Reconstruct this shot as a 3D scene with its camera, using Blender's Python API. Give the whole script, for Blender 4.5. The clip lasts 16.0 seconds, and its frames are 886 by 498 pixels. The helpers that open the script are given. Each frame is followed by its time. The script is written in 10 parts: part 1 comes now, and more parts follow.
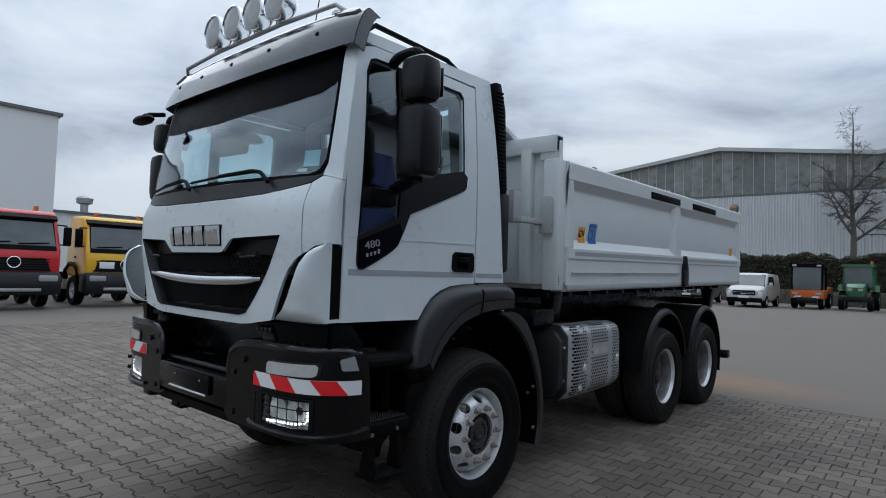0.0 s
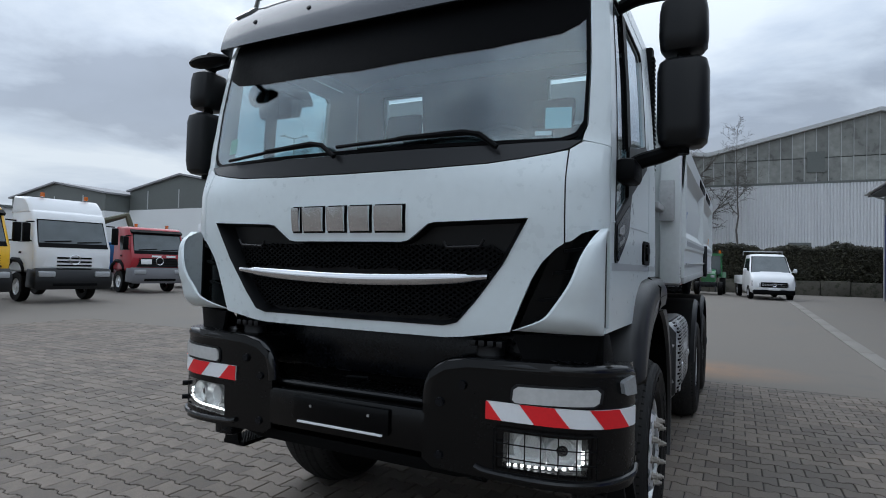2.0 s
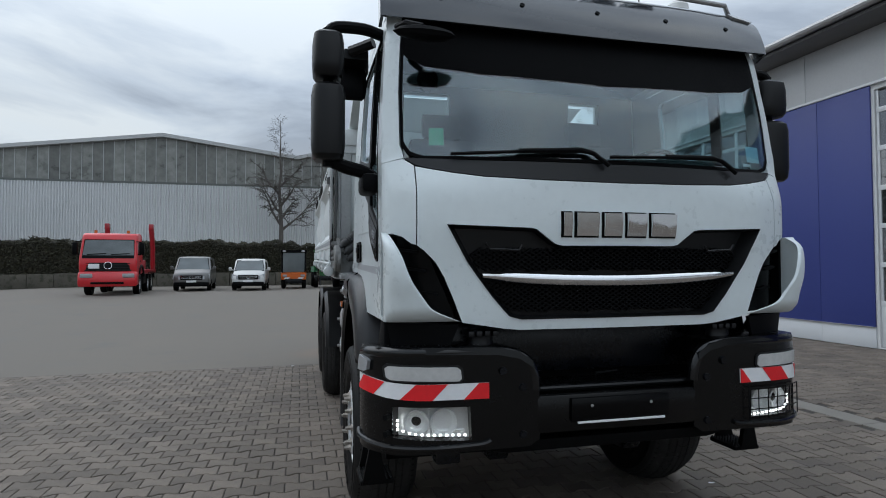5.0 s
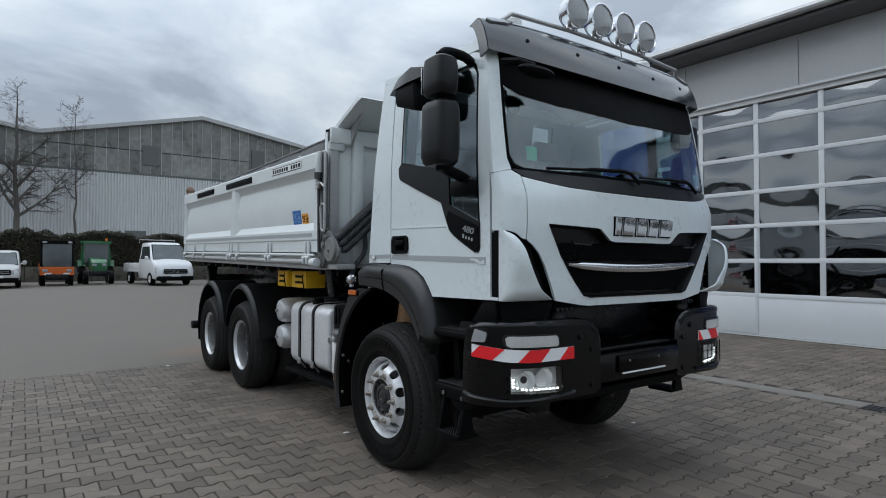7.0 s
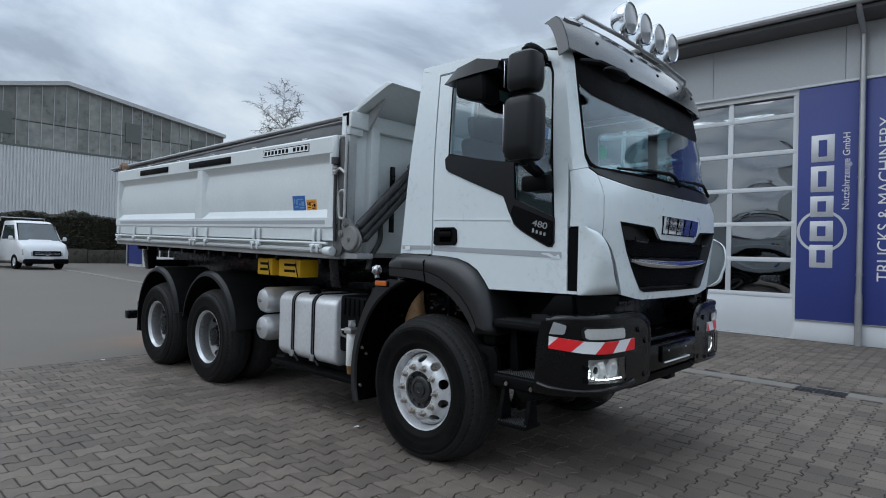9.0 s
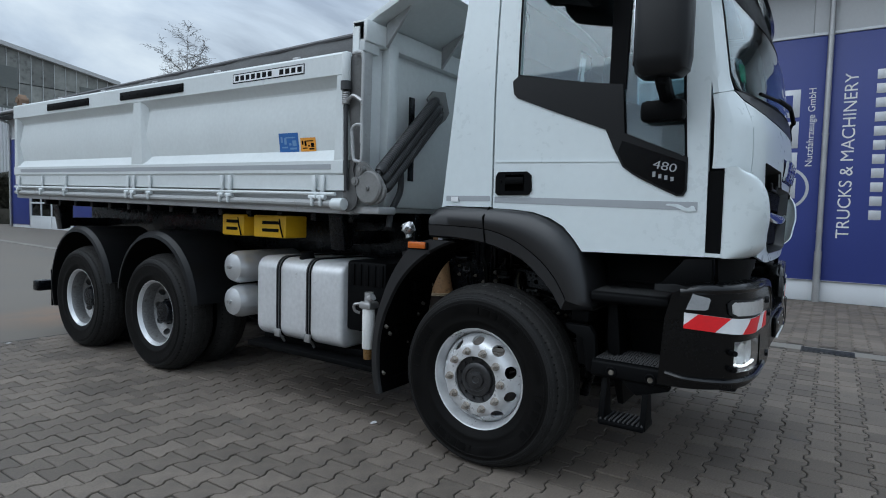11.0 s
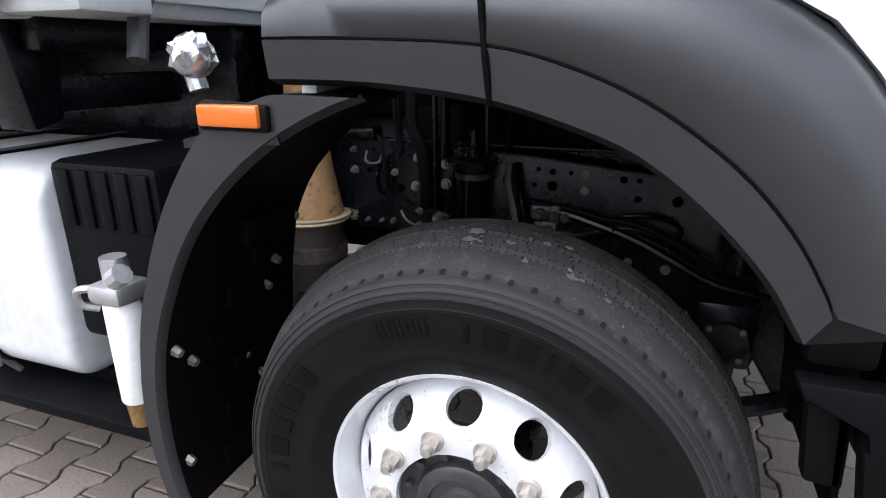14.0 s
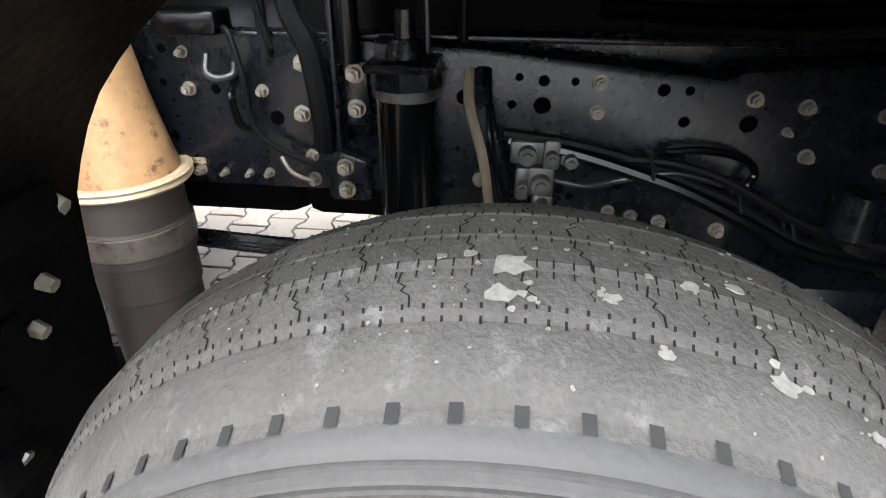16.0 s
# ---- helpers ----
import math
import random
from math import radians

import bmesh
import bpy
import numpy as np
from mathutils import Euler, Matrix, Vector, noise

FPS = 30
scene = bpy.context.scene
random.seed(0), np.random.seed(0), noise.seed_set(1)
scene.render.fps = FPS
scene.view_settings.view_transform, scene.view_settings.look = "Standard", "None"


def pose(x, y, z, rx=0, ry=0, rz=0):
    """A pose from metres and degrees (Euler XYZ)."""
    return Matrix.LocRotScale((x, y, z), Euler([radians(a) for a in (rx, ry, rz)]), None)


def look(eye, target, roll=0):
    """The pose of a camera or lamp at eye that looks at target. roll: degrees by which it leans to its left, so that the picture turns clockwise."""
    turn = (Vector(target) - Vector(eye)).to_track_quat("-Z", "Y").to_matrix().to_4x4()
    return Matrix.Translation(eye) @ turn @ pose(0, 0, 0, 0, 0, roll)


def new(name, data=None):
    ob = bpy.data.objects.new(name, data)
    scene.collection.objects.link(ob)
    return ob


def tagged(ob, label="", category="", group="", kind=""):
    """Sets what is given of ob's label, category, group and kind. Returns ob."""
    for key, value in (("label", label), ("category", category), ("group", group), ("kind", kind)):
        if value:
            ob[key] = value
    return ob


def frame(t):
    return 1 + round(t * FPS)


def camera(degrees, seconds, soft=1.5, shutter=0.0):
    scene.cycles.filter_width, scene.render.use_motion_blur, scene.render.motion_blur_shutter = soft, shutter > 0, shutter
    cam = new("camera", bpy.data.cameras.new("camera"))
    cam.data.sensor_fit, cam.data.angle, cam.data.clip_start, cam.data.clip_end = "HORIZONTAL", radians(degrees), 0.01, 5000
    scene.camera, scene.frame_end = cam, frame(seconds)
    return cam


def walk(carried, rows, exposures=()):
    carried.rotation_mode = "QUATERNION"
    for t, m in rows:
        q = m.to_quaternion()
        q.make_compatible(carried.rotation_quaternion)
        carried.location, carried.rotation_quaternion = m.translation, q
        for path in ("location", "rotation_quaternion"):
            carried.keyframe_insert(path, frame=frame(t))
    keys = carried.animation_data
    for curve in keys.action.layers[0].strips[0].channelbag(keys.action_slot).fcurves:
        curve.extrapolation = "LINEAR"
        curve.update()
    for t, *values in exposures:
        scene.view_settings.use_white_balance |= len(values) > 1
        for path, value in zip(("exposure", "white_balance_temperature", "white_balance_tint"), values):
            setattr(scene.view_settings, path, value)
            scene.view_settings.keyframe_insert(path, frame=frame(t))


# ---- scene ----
cam = camera(75.0, 16.0, soft=1.0)
PATH = [
    (0, (3.52, -1.688, 1.577), (2.214, -0.175, 1.655), 1.9),
    (0.5, (3.105, -1.804, 1.568), (1.867, -0.235, 1.649), 2.0),
    (1, (2.621, -1.88, 1.557), (1.475, -0.242, 1.634), 2.0),
    (1.5, (2.121, -2.014, 1.555), (1.085, -0.304, 1.618), 1.9),
    (2, (1.61, -2.128, 1.544), (0.704, -0.346, 1.603), 1.4),
    (2.5, (1.075, -2.224, 1.55), (0.337, -0.365, 1.61), 1.0),
    (3, (0.565, -2.305, 1.548), (0.007, -0.386, 1.615), 0.4),
    (5.5, (-1.994, -2.535, 1.543), (-1.282, -0.667, 1.599), -0.1),
    (6, (-2.463, -2.478, 1.521), (-1.566, -0.692, 1.583), -0.1),
    (6.5, (-2.936, -2.448, 1.51), (-1.883, -0.748, 1.569), 0.0),
    (7, (-3.347, -2.322, 1.514), (-2.169, -0.706, 1.56), 0.1),
    (7.5, (-3.713, -2.198, 1.516), (-2.435, -0.661, 1.562), 0.6),
    (8, (-4.054, -2.056, 1.521), (-2.693, -0.591, 1.568), 1.1),
    (10.5, (-4.24, -0.543, 1.51), (-2.638, 0.651, 1.43), 1.3),
    (11, (-4.012, -0.238, 1.459), (-2.359, 0.881, 1.34), 1.4),
    (11.5, (-3.673, 0.019, 1.448), (-1.977, 1.064, 1.274), 1.3),
    (12, (-3.319, 0.278, 1.432), (-1.594, 1.257, 1.176), 1.0),
    (12.5, (-2.988, 0.535, 1.409), (-1.237, 1.439, 1.065), 1.0),
    (13, (-2.655, 0.784, 1.393), (-0.885, 1.601, 0.95), 0.7),
    (13.5, (-2.348, 1.006, 1.383), (-0.573, 1.746, 0.835), 0.3),
    (14, (-2.04, 1.153, 1.373), (-0.262, 1.804, 0.73), -0.3),
    (14.5, (-1.728, 1.258, 1.346), (0.048, 1.796, 0.602), -1.1),
    (15, (-1.577, 1.351, 1.322), (0.195, 1.765, 0.491), -1.0),
    (15.5, (-1.488, 1.44, 1.292), (0.269, 1.748, 0.387), -0.7),
    (16, (-1.414, 1.456, 1.274), (0.324, 1.672, 0.307), -0.1),
]
walk(cam, [(t, look(eye, target, roll)) for t, eye, target, roll in PATH],
     [(0, -.08, 5900, 9), (1, -.08, 5900, 9), (2, .05, 5900, 9), (6, -.05, 6050, 8), (8, -.05, 5950, 8), (10, .05, 5750, 7), (11, .05, 5750, 6), (12, .33, 5800, 6), (12.5, .56, 6300, 11), (13, .7, 6450, 12), (13.5, 1.15, 6250, 16), (14, 1.85, 6150, 16), (14.5, 2.7, 6020, 17), (15.2, 3.4, 6450, 14), (16, 4.03, 6600, 11)])

# ---------- world and light ----------
SUN_EL, SUN_AZ = radians(50), radians(-60)
world = bpy.data.worlds.new("world")
scene.world = world
world.use_nodes = True
wn, wl = world.node_tree.nodes, world.node_tree.links
wn.clear()
w_out = wn.new("ShaderNodeOutputWorld")
w_bg = wn.new("ShaderNodeBackground")
w_sky = wn.new("ShaderNodeTexSky")
w_sky.sky_type = "NISHITA"
w_sky.sun_disc = False
w_sky.sun_elevation, w_sky.sun_rotation = SUN_EL, SUN_AZ
w_sky.dust_density = 2.0
w_co = wn.new("ShaderNodeTexCoord")
w_sep = wn.new("ShaderNodeSeparateXYZ")
wl.new(w_co.outputs["Generated"], w_sep.inputs[0])
# clouds lie on a flat layer overhead: direction divided by its height
w_h = wn.new("ShaderNodeMath"); w_h.operation = "MAXIMUM"; w_h.inputs[1].default_value = 0.0
wl.new(w_sep.outputs["Z"], w_h.inputs[0])
w_h2 = wn.new("ShaderNodeMath"); w_h2.operation = "ADD"; w_h2.inputs[1].default_value = 0.22
wl.new(w_h.outputs[0], w_h2.inputs[0])
w_div = wn.new("ShaderNodeVectorMath"); w_div.operation = "DIVIDE"
w_cmb = wn.new("ShaderNodeCombineXYZ")
for i in range(3):
    wl.new(w_h2.outputs[0], w_cmb.inputs[i])
wl.new(w_co.outputs["Generated"], w_div.inputs[0])
wl.new(w_cmb.outputs[0], w_div.inputs[1])


def w_noise(scale, detail, rough, dist, lo, hi, a, b):
    n = wn.new("ShaderNodeTexNoise")
    n.inputs["Scale"].default_value, n.inputs["Detail"].default_value = scale, detail
    n.inputs["Roughness"].default_value, n.inputs["Distortion"].default_value = rough, dist
    wl.new(w_div.outputs[0], n.inputs["Vector"])
    r = wn.new("ShaderNodeMapRange")
    r.inputs["From Min"].default_value, r.inputs["From Max"].default_value = lo, hi
    r.inputs["To Min"].default_value, r.inputs["To Max"].default_value = a, b
    wl.new(n.outputs["Fac"], r.inputs["Value"])
    return r.outputs["Result"]


w_cov = w_noise(0.9, 6, 0.55, 0.6, 0.42, 0.62, 1.0, 0.88)
w_lum = w_noise(1.15, 8, 0.55, 0.5, 0.34, 0.66, 0.0, 1.0)
w_ramp = wn.new("ShaderNodeValToRGB")
wl.new(w_lum, w_ramp.inputs["Fac"])
e0, e1 = w_ramp.color_ramp.elements
e0.position, e0.color = 0.18, (2.80, 3.05, 3.40, 1)
e1.position, e1.color = 0.9, (5.75, 5.95, 5.95, 1)
em = w_ramp.color_ramp.elements.new(0.5)
em.color = (4.22, 4.55, 4.90, 1)
w_mix = wn.new("ShaderNodeMix"); w_mix.data_type = "RGBA"
wl.new(w_cov, w_mix.inputs["Factor"])
wl.new(w_sky.outputs[0], w_mix.inputs[6])
wl.new(w_ramp.outputs[0], w_mix.inputs[7])
# brighter, hazier towards the horizon
w_hz = wn.new("ShaderNodeMapRange")
w_hz.inputs["From Min"].default_value, w_hz.inputs["From Max"].default_value = 0.0, 0.22
w_hz.inputs["To Min"].default_value, w_hz.inputs["To Max"].default_value = 0.6, 0.0
wl.new(w_sep.outputs["Z"], w_hz.inputs["Value"])
w_mix2 = wn.new("ShaderNodeMix"); w_mix2.data_type = "RGBA"
w_mix2.inputs[7].default_value = (4.75, 5.0, 5.15, 1)
wl.new(w_hz.outputs[0], w_mix2.inputs["Factor"])
wl.new(w_mix.outputs[2], w_mix2.inputs[6])
# an overcast sky is brighter overhead than low down
w_zen = wn.new("ShaderNodeMapRange")
w_zen.inputs["From Min"].default_value, w_zen.inputs["From Max"].default_value = 0.25, 0.95
w_zen.inputs["To Min"].default_value, w_zen.inputs["To Max"].default_value = 1.0, 2.2
wl.new(w_sep.outputs["Z"], w_zen.inputs["Value"])
w_top = wn.new("ShaderNodeVectorMath"); w_top.operation = "SCALE"
wl.new(w_mix2.outputs[2], w_top.inputs[0]); wl.new(w_zen.outputs[0], w_top.inputs["Scale"])
wl.new(w_top.outputs[0], w_bg.inputs["Color"])
w_bg.inputs["Strength"].default_value = 0.135
wl.new(w_bg.outputs[0], w_out.inputs[0])

sun_data = bpy.data.lights.new("sun", "SUN")
sun_data.energy, sun_data.angle, sun_data.color = 1.0, radians(64), (1.0, 0.97, 0.93)
sun_ob = new("sun", sun_data)
sun_ob.rotation_euler = (radians(90) - SUN_EL, 0, radians(180) - SUN_AZ)
sun_ob.location = (0, 0, 30)


# ---------- material kit ----------
def mat(name, color, rough=0.5, metal=0.0, vary=0.12, scale=3.0, grain=60.0, bump=0.0, coat=0.0, dirt=None, dirt_at=0.62,
        spec=0.5, alpha=1.0, per_object=0.0, per_island=0.0, stretch=None):
    """A surface with its colour broken by broad and fine noise, roughness broken too, optional dirt and fine relief."""
    m = bpy.data.materials.new(name)
    m.use_nodes = True
    n, l = m.node_tree.nodes, m.node_tree.links
    b = n["Principled BSDF"]
    co = n.new("ShaderNodeTexCoord")
    vec = co.outputs["Object"]
    if stretch:
        mp = n.new("ShaderNodeMapping")
        mp.inputs["Scale"].default_value = stretch
        l.new(vec, mp.inputs["Vector"])
        vec = mp.outputs[0]
    big, fine = n.new("ShaderNodeTexNoise"), n.new("ShaderNodeTexNoise")
    for t, s, d in ((big, scale, 5), (fine, grain, 3)):
        t.inputs["Scale"].default_value, t.inputs["Detail"].default_value = s, d
        l.new(vec, t.inputs["Vector"])
    add = n.new("ShaderNodeMath"); add.operation = "MULTIPLY_ADD"
    l.new(fine.outputs["Fac"], add.inputs[0]); add.inputs[1].default_value = 0.5
    half = n.new("ShaderNodeMath"); half.operation = "MULTIPLY"; half.inputs[1].default_value = 0.5
    l.new(big.outputs["Fac"], half.inputs[0])
    l.new(half.outputs[0], add.inputs[2])
    val = add.outputs[0]
    rng = n.new("ShaderNodeMapRange")
    rng.inputs["From Min"].default_value, rng.inputs["From Max"].default_value = 0.3, 0.7
    rng.inputs["To Min"].default_value, rng.inputs["To Max"].default_value = 1 - vary, 1 + vary
    l.new(val, rng.inputs["Value"])
    fac = rng.outputs[0]
    if per_object or per_island:
        if per_object:
            src = n.new("ShaderNodeObjectInfo").outputs["Random"]
        else:
            src = n.new("ShaderNodeNewGeometry").outputs["Random Per Island"]
        amount = per_object or per_island
        r2 = n.new("ShaderNodeMapRange")
        r2.inputs["To Min"].default_value, r2.inputs["To Max"].default_value = 1 - amount, 1 + amount
        l.new(src, r2.inputs["Value"])
        mul = n.new("ShaderNodeMath"); mul.operation = "MULTIPLY"
        l.new(fac, mul.inputs[0]); l.new(r2.outputs[0], mul.inputs[1])
        fac = mul.outputs[0]
    colour = n.new("ShaderNodeVectorMath"); colour.operation = "SCALE"
    colour.inputs[0].default_value = color
    l.new(fac, colour.inputs["Scale"])
    out = colour.outputs[0]
    if dirt:
        dn = n.new("ShaderNodeTexNoise")
        dn.inputs["Scale"].default_value, dn.inputs["Detail"].default_value = scale * 2.3, 9
        dn.inputs["Roughness"].default_value = 0.7
        l.new(vec, dn.inputs["Vector"])
        dr = n.new("ShaderNodeMapRange")
        dr.inputs["From Min"].default_value, dr.inputs["From Max"].default_value = dirt_at, dirt_at + 0.12
        l.new(dn.outputs["Fac"], dr.inputs["Value"])
        mx = n.new("ShaderNodeMix"); mx.data_type = "RGBA"
        l.new(dr.outputs[0], mx.inputs["Factor"])
        l.new(out, mx.inputs[6]); mx.inputs[7].default_value = (*dirt, 1)
        out = mx.outputs[2]
    l.new(out, b.inputs["Base Color"])
    rr = n.new("ShaderNodeMapRange")
    rr.inputs["From Min"].default_value, rr.inputs["From Max"].default_value = 0.3, 0.7
    rr.inputs["To Min"].default_value, rr.inputs["To Max"].default_value = max(0.02, rough * 0.8), min(1, rough * 1.25)
    l.new(val, rr.inputs["Value"])
    l.new(rr.outputs[0], b.inputs["Roughness"])
    b.inputs["Metallic"].default_value = metal
    b.inputs["Specular IOR Level"].default_value = spec
    b.inputs["Coat Weight"].default_value = coat
    b.inputs["Coat Roughness"].default_value = 0.06
    if bump:
        bp = n.new("ShaderNodeBump")
        bp.inputs["Strength"].default_value, bp.inputs["Distance"].default_value = 1.0, bump
        l.new(fine.outputs["Fac"], bp.inputs["Height"])
        l.new(bp.outputs[0], b.inputs["Normal"])
    return m


def glass_mat(name, tint, rough=0.02, clear=0.75, gloss=0.05):
    """Thin window glass: part clear, part gloss."""
    m = bpy.data.materials.new(name)
    m.use_nodes = True
    n, l = m.node_tree.nodes, m.node_tree.links
    n.remove(n["Principled BSDF"])
    out = n["Material Output"]
    tr, gl, mx, fr = n.new("ShaderNodeBsdfTransparent"), n.new("ShaderNodeBsdfGlossy"), n.new("ShaderNodeMixShader"), n.new("ShaderNodeLayerWeight")
    tr.inputs[0].default_value = (*[c * clear for c in tint], 1)
    gl.inputs["Roughness"].default_value = rough
    gl.inputs["Color"].default_value = (0.95, 0.97, 1, 1)
    fr.inputs[0].default_value = 0.5
    steep = n.new("ShaderNodeMath"); steep.operation = "POWER"; steep.inputs[1].default_value = 4.0
    l.new(fr.outputs["Facing"], steep.inputs[0])
    gain = n.new("ShaderNodeMath"); gain.operation = "MULTIPLY_ADD"; gain.inputs[1].default_value, gain.inputs[2].default_value = 0.85, gloss
    l.new(steep.outputs[0], gain.inputs[0])
    l.new(gain.outputs[0], mx.inputs[0])
    l.new(tr.outputs[0], mx.inputs[1]); l.new(gl.outputs[0], mx.inputs[2])
    l.new(mx.outputs[0], out.inputs[0])
    return m


def glow_mat(name, color, strength):
    m = bpy.data.materials.new(name)
    m.use_nodes = True
    b = m.node_tree.nodes["Principled BSDF"]
    b.inputs["Base Color"].default_value = (*color, 1)
    b.inputs["Emission Color"].default_value = (*color, 1)
    b.inputs["Emission Strength"].default_value = strength
    return m


WHITE = mat("white_truck_paint", (0.686, 0.745, 0.757), 0.30, vary=0.03, scale=2, grain=25, coat=0.35, dirt=(0.5, 0.5, 0.48), dirt_at=0.74)
BOXWHITE = mat("worn_white_tipper_paint", (0.655, 0.69, 0.69), 0.42, vary=0.06, scale=2.5, grain=30, dirt=(0.42, 0.41, 0.38), dirt_at=0.66)
BOXGREY = mat("grey_tipper_frame_paint", (0.40, 0.41, 0.41), 0.5, vary=0.12, scale=5, grain=50, dirt=(0.22, 0.2, 0.17), dirt_at=0.62)
BLACK = mat("black_plastic", (0.0030, 0.0032, 0.0036), 0.5, vary=0.2, spec=.07, grain=180, bump=0.0006)
GREYPL = mat("dark_grey_moulded_plastic", (0.008, 0.0084, 0.0095), 0.38, spec=.34, vary=0.2, grain=200, bump=0.00008)
DARKPL = mat("black_moulded_plastic", (0.0065, 0.0068, 0.0075), 0.36, spec=.26, vary=0.2, grain=200, bump=0.0001)
WINGPL = mat("satin_dark_wing_plastic", (0.016, 0.0163, 0.0175), 0.36, spec=.55, vary=0.12, scale=3)
# darker than the black plastic: wheel house shade is put into this colour
LINERB = mat("matt_shade_black", (0.0011, 0.0011, 0.0012), 0.6, vary=0.3, spec=.05)
GLOSSB = mat("gloss_black_paint", (0.0016, 0.0018, 0.0022), 0.20, vary=0.2, spec=.15)
BUMPERB = mat("satin_black_bumper_paint", (0.0014, 0.0015, 0.0018), 0.24, vary=0.15, scale=4, spec=.30)
RIMBLACK = mat("worn_gloss_black_rim", (0.003, 0.0032, 0.0038), 0.20, vary=0.2, scale=9, spec=.5)
CHASSIS = mat("dark_chassis_paint", (0.0028, 0.0036, 0.0056), 0.27, spec=.27, vary=0.35, scale=6, grain=70, dirt=(0.10, 0.09, 0.08), dirt_at=0.70)
RUBBER = mat("tyre_rubber", (0.0048, 0.0046, 0.0045), 0.55, spec=.11, vary=0.25, scale=7, grain=90, bump=0.001, dirt=(0.012, 0.0118, 0.0115), dirt_at=0.7)
TREAD = mat("dusty_tyre_tread", (0.027, 0.0262, 0.0252), 0.85, spec=.16, vary=0.4, scale=14, grain=190, bump=0.002, dirt=(0.048, 0.047, 0.046), dirt_at=0.56)
DUSTRUB = mat("dusty_sidewall_rubber", (0.0175, 0.0172, 0.017), 0.6, spec=.2, vary=0.3, scale=9, grain=120, bump=0.001, dirt=(0.03, 0.0295, 0.029), dirt_at=0.62)
# flat black that stands for the shade inside holes and recesses
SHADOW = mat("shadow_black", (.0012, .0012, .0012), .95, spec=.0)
GEARBAR = mat("dull_grey_tube", (.10, .10, .105), .5, vary=.2)
BOLTSTEEL = mat("dull_zinc_bolt", (.17, .155, .13), .45, metal=.5, vary=.35, scale=30)
# dark grey and near-black stand for shade inside tread slots and cuts
SLOTGREY = mat("slot_shade_grey", (.012, .012, .012), .9, spec=.05, vary=.3)
SIPEBLACK = mat("sipe_shade_black", (.006, .006, .006), .95, spec=.0)
STEELR = mat("road_grimed_wheel_paint", (0.21, 0.21, 0.21), 0.40, metal=0.4, vary=0.4, scale=7, grain=60, dirt=(0.10, 0.095, 0.085), dirt_at=0.55)
STEELW = mat("silver_wheel_paint", (0.66, 0.67, 0.68), 0.30, metal=0.4, vary=0.08, scale=6, grain=60, dirt=(0.25, 0.24, 0.22), dirt_at=0.7)
ALU = mat("brushed_aluminium", (0.62, 0.63, 0.64), 0.36, metal=0.6, vary=0.10, scale=3, grain=120, stretch=(1, 0.15, 3))
CHROME = mat("chrome", (0.72, 0.73, 0.75), 0.09, metal=1.0, vary=0.02)
STEEL = mat("galvanised_steel", (0.42, 0.42, 0.42), 0.45, metal=0.8, vary=0.2, grain=80)
RUSTY = mat("rusty_steel", (0.20, 0.13, 0.085), 0.8, vary=0.3, scale=8, grain=40, bump=0.001, dirt=(0.06, 0.04, 0.03), dirt_at=0.58)
PIPE = mat("heat_stained_exhaust_steel", (0.33, 0.19, 0.09), 0.6, metal=0.15, vary=0.25, scale=10, grain=60, dirt=(0.085, 0.05, 0.028), dirt_at=0.545)
VISOR = mat("smoked_grey_visor", (0.028, 0.032, 0.038), 0.17, vary=0.05, coat=0.7)
LENS = mat("clear_lamp_plastic", (0.30, 0.31, 0.32), 0.10, vary=0.1, scale=30, grain=120, coat=0.6)
HLSILVER = mat("headlight_reflector_silver", (0.86, 0.88, 0.87), 0.15, metal=0.32, vary=0.1, scale=40)
INDLENS = mat("milky_clear_lens", (0.50, 0.50, 0.49), 0.10, vary=0.12, scale=6, grain=40, coat=0.6)
AMBER = mat("amber_lens", (0.52, 0.115, 0.008), 0.2, vary=0.1, grain=200, coat=0.5)
REDFILM = mat("red_reflective_film", (0.74, 0.012, 0.018), 0.35, vary=0.08)
WHITEFILM = mat("white_reflective_film", (0.78, 0.79, 0.8), 0.35, vary=0.04)
GREYFILM = mat("grey_reflective_tape", (0.36, 0.38, 0.40), 0.4, vary=0.06, grain=300)
YELLOWPL = mat("yellow_plastic", (0.80, 0.47, 0.008), 0.45, vary=0.08)
BLUEFILM = mat("blue_sticker", (0.03, 0.13, 0.40), 0.5, vary=0.1)
PALEBLUE = mat("pale_blue_print", (0.16, 0.30, 0.52), 0.5, vary=0.1)
ORANGEFILM = mat("orange_sticker", (0.75, 0.32, 0.03), 0.5, vary=0.1)
SEAT = mat("dark_seat_cloth", (0.025, 0.026, 0.03), 0.9, vary=0.2, grain=300)
DASH = mat("grey_dashboard_plastic", (0.022, 0.023, 0.025), 0.7, vary=0.1, grain=200)
GLASS = glass_mat("tinted_cab_glass", (0.84, 0.95, 0.97), clear=0.93, gloss=.09)
DIRTYWHITE = mat("white_plastic", (0.7, 0.7, 0.68), 0.5, vary=0.1)


# ---------- mesh kit ----------
def thing(name, label, category, at=(0, 0, 0), group="", kind="", turn=0):
    ob = new(name)
    ob.empty_display_size = 0.2
    ob.matrix_basis = pose(*at, 0, 0, turn)
    return tagged(ob, label, category, group, kind)


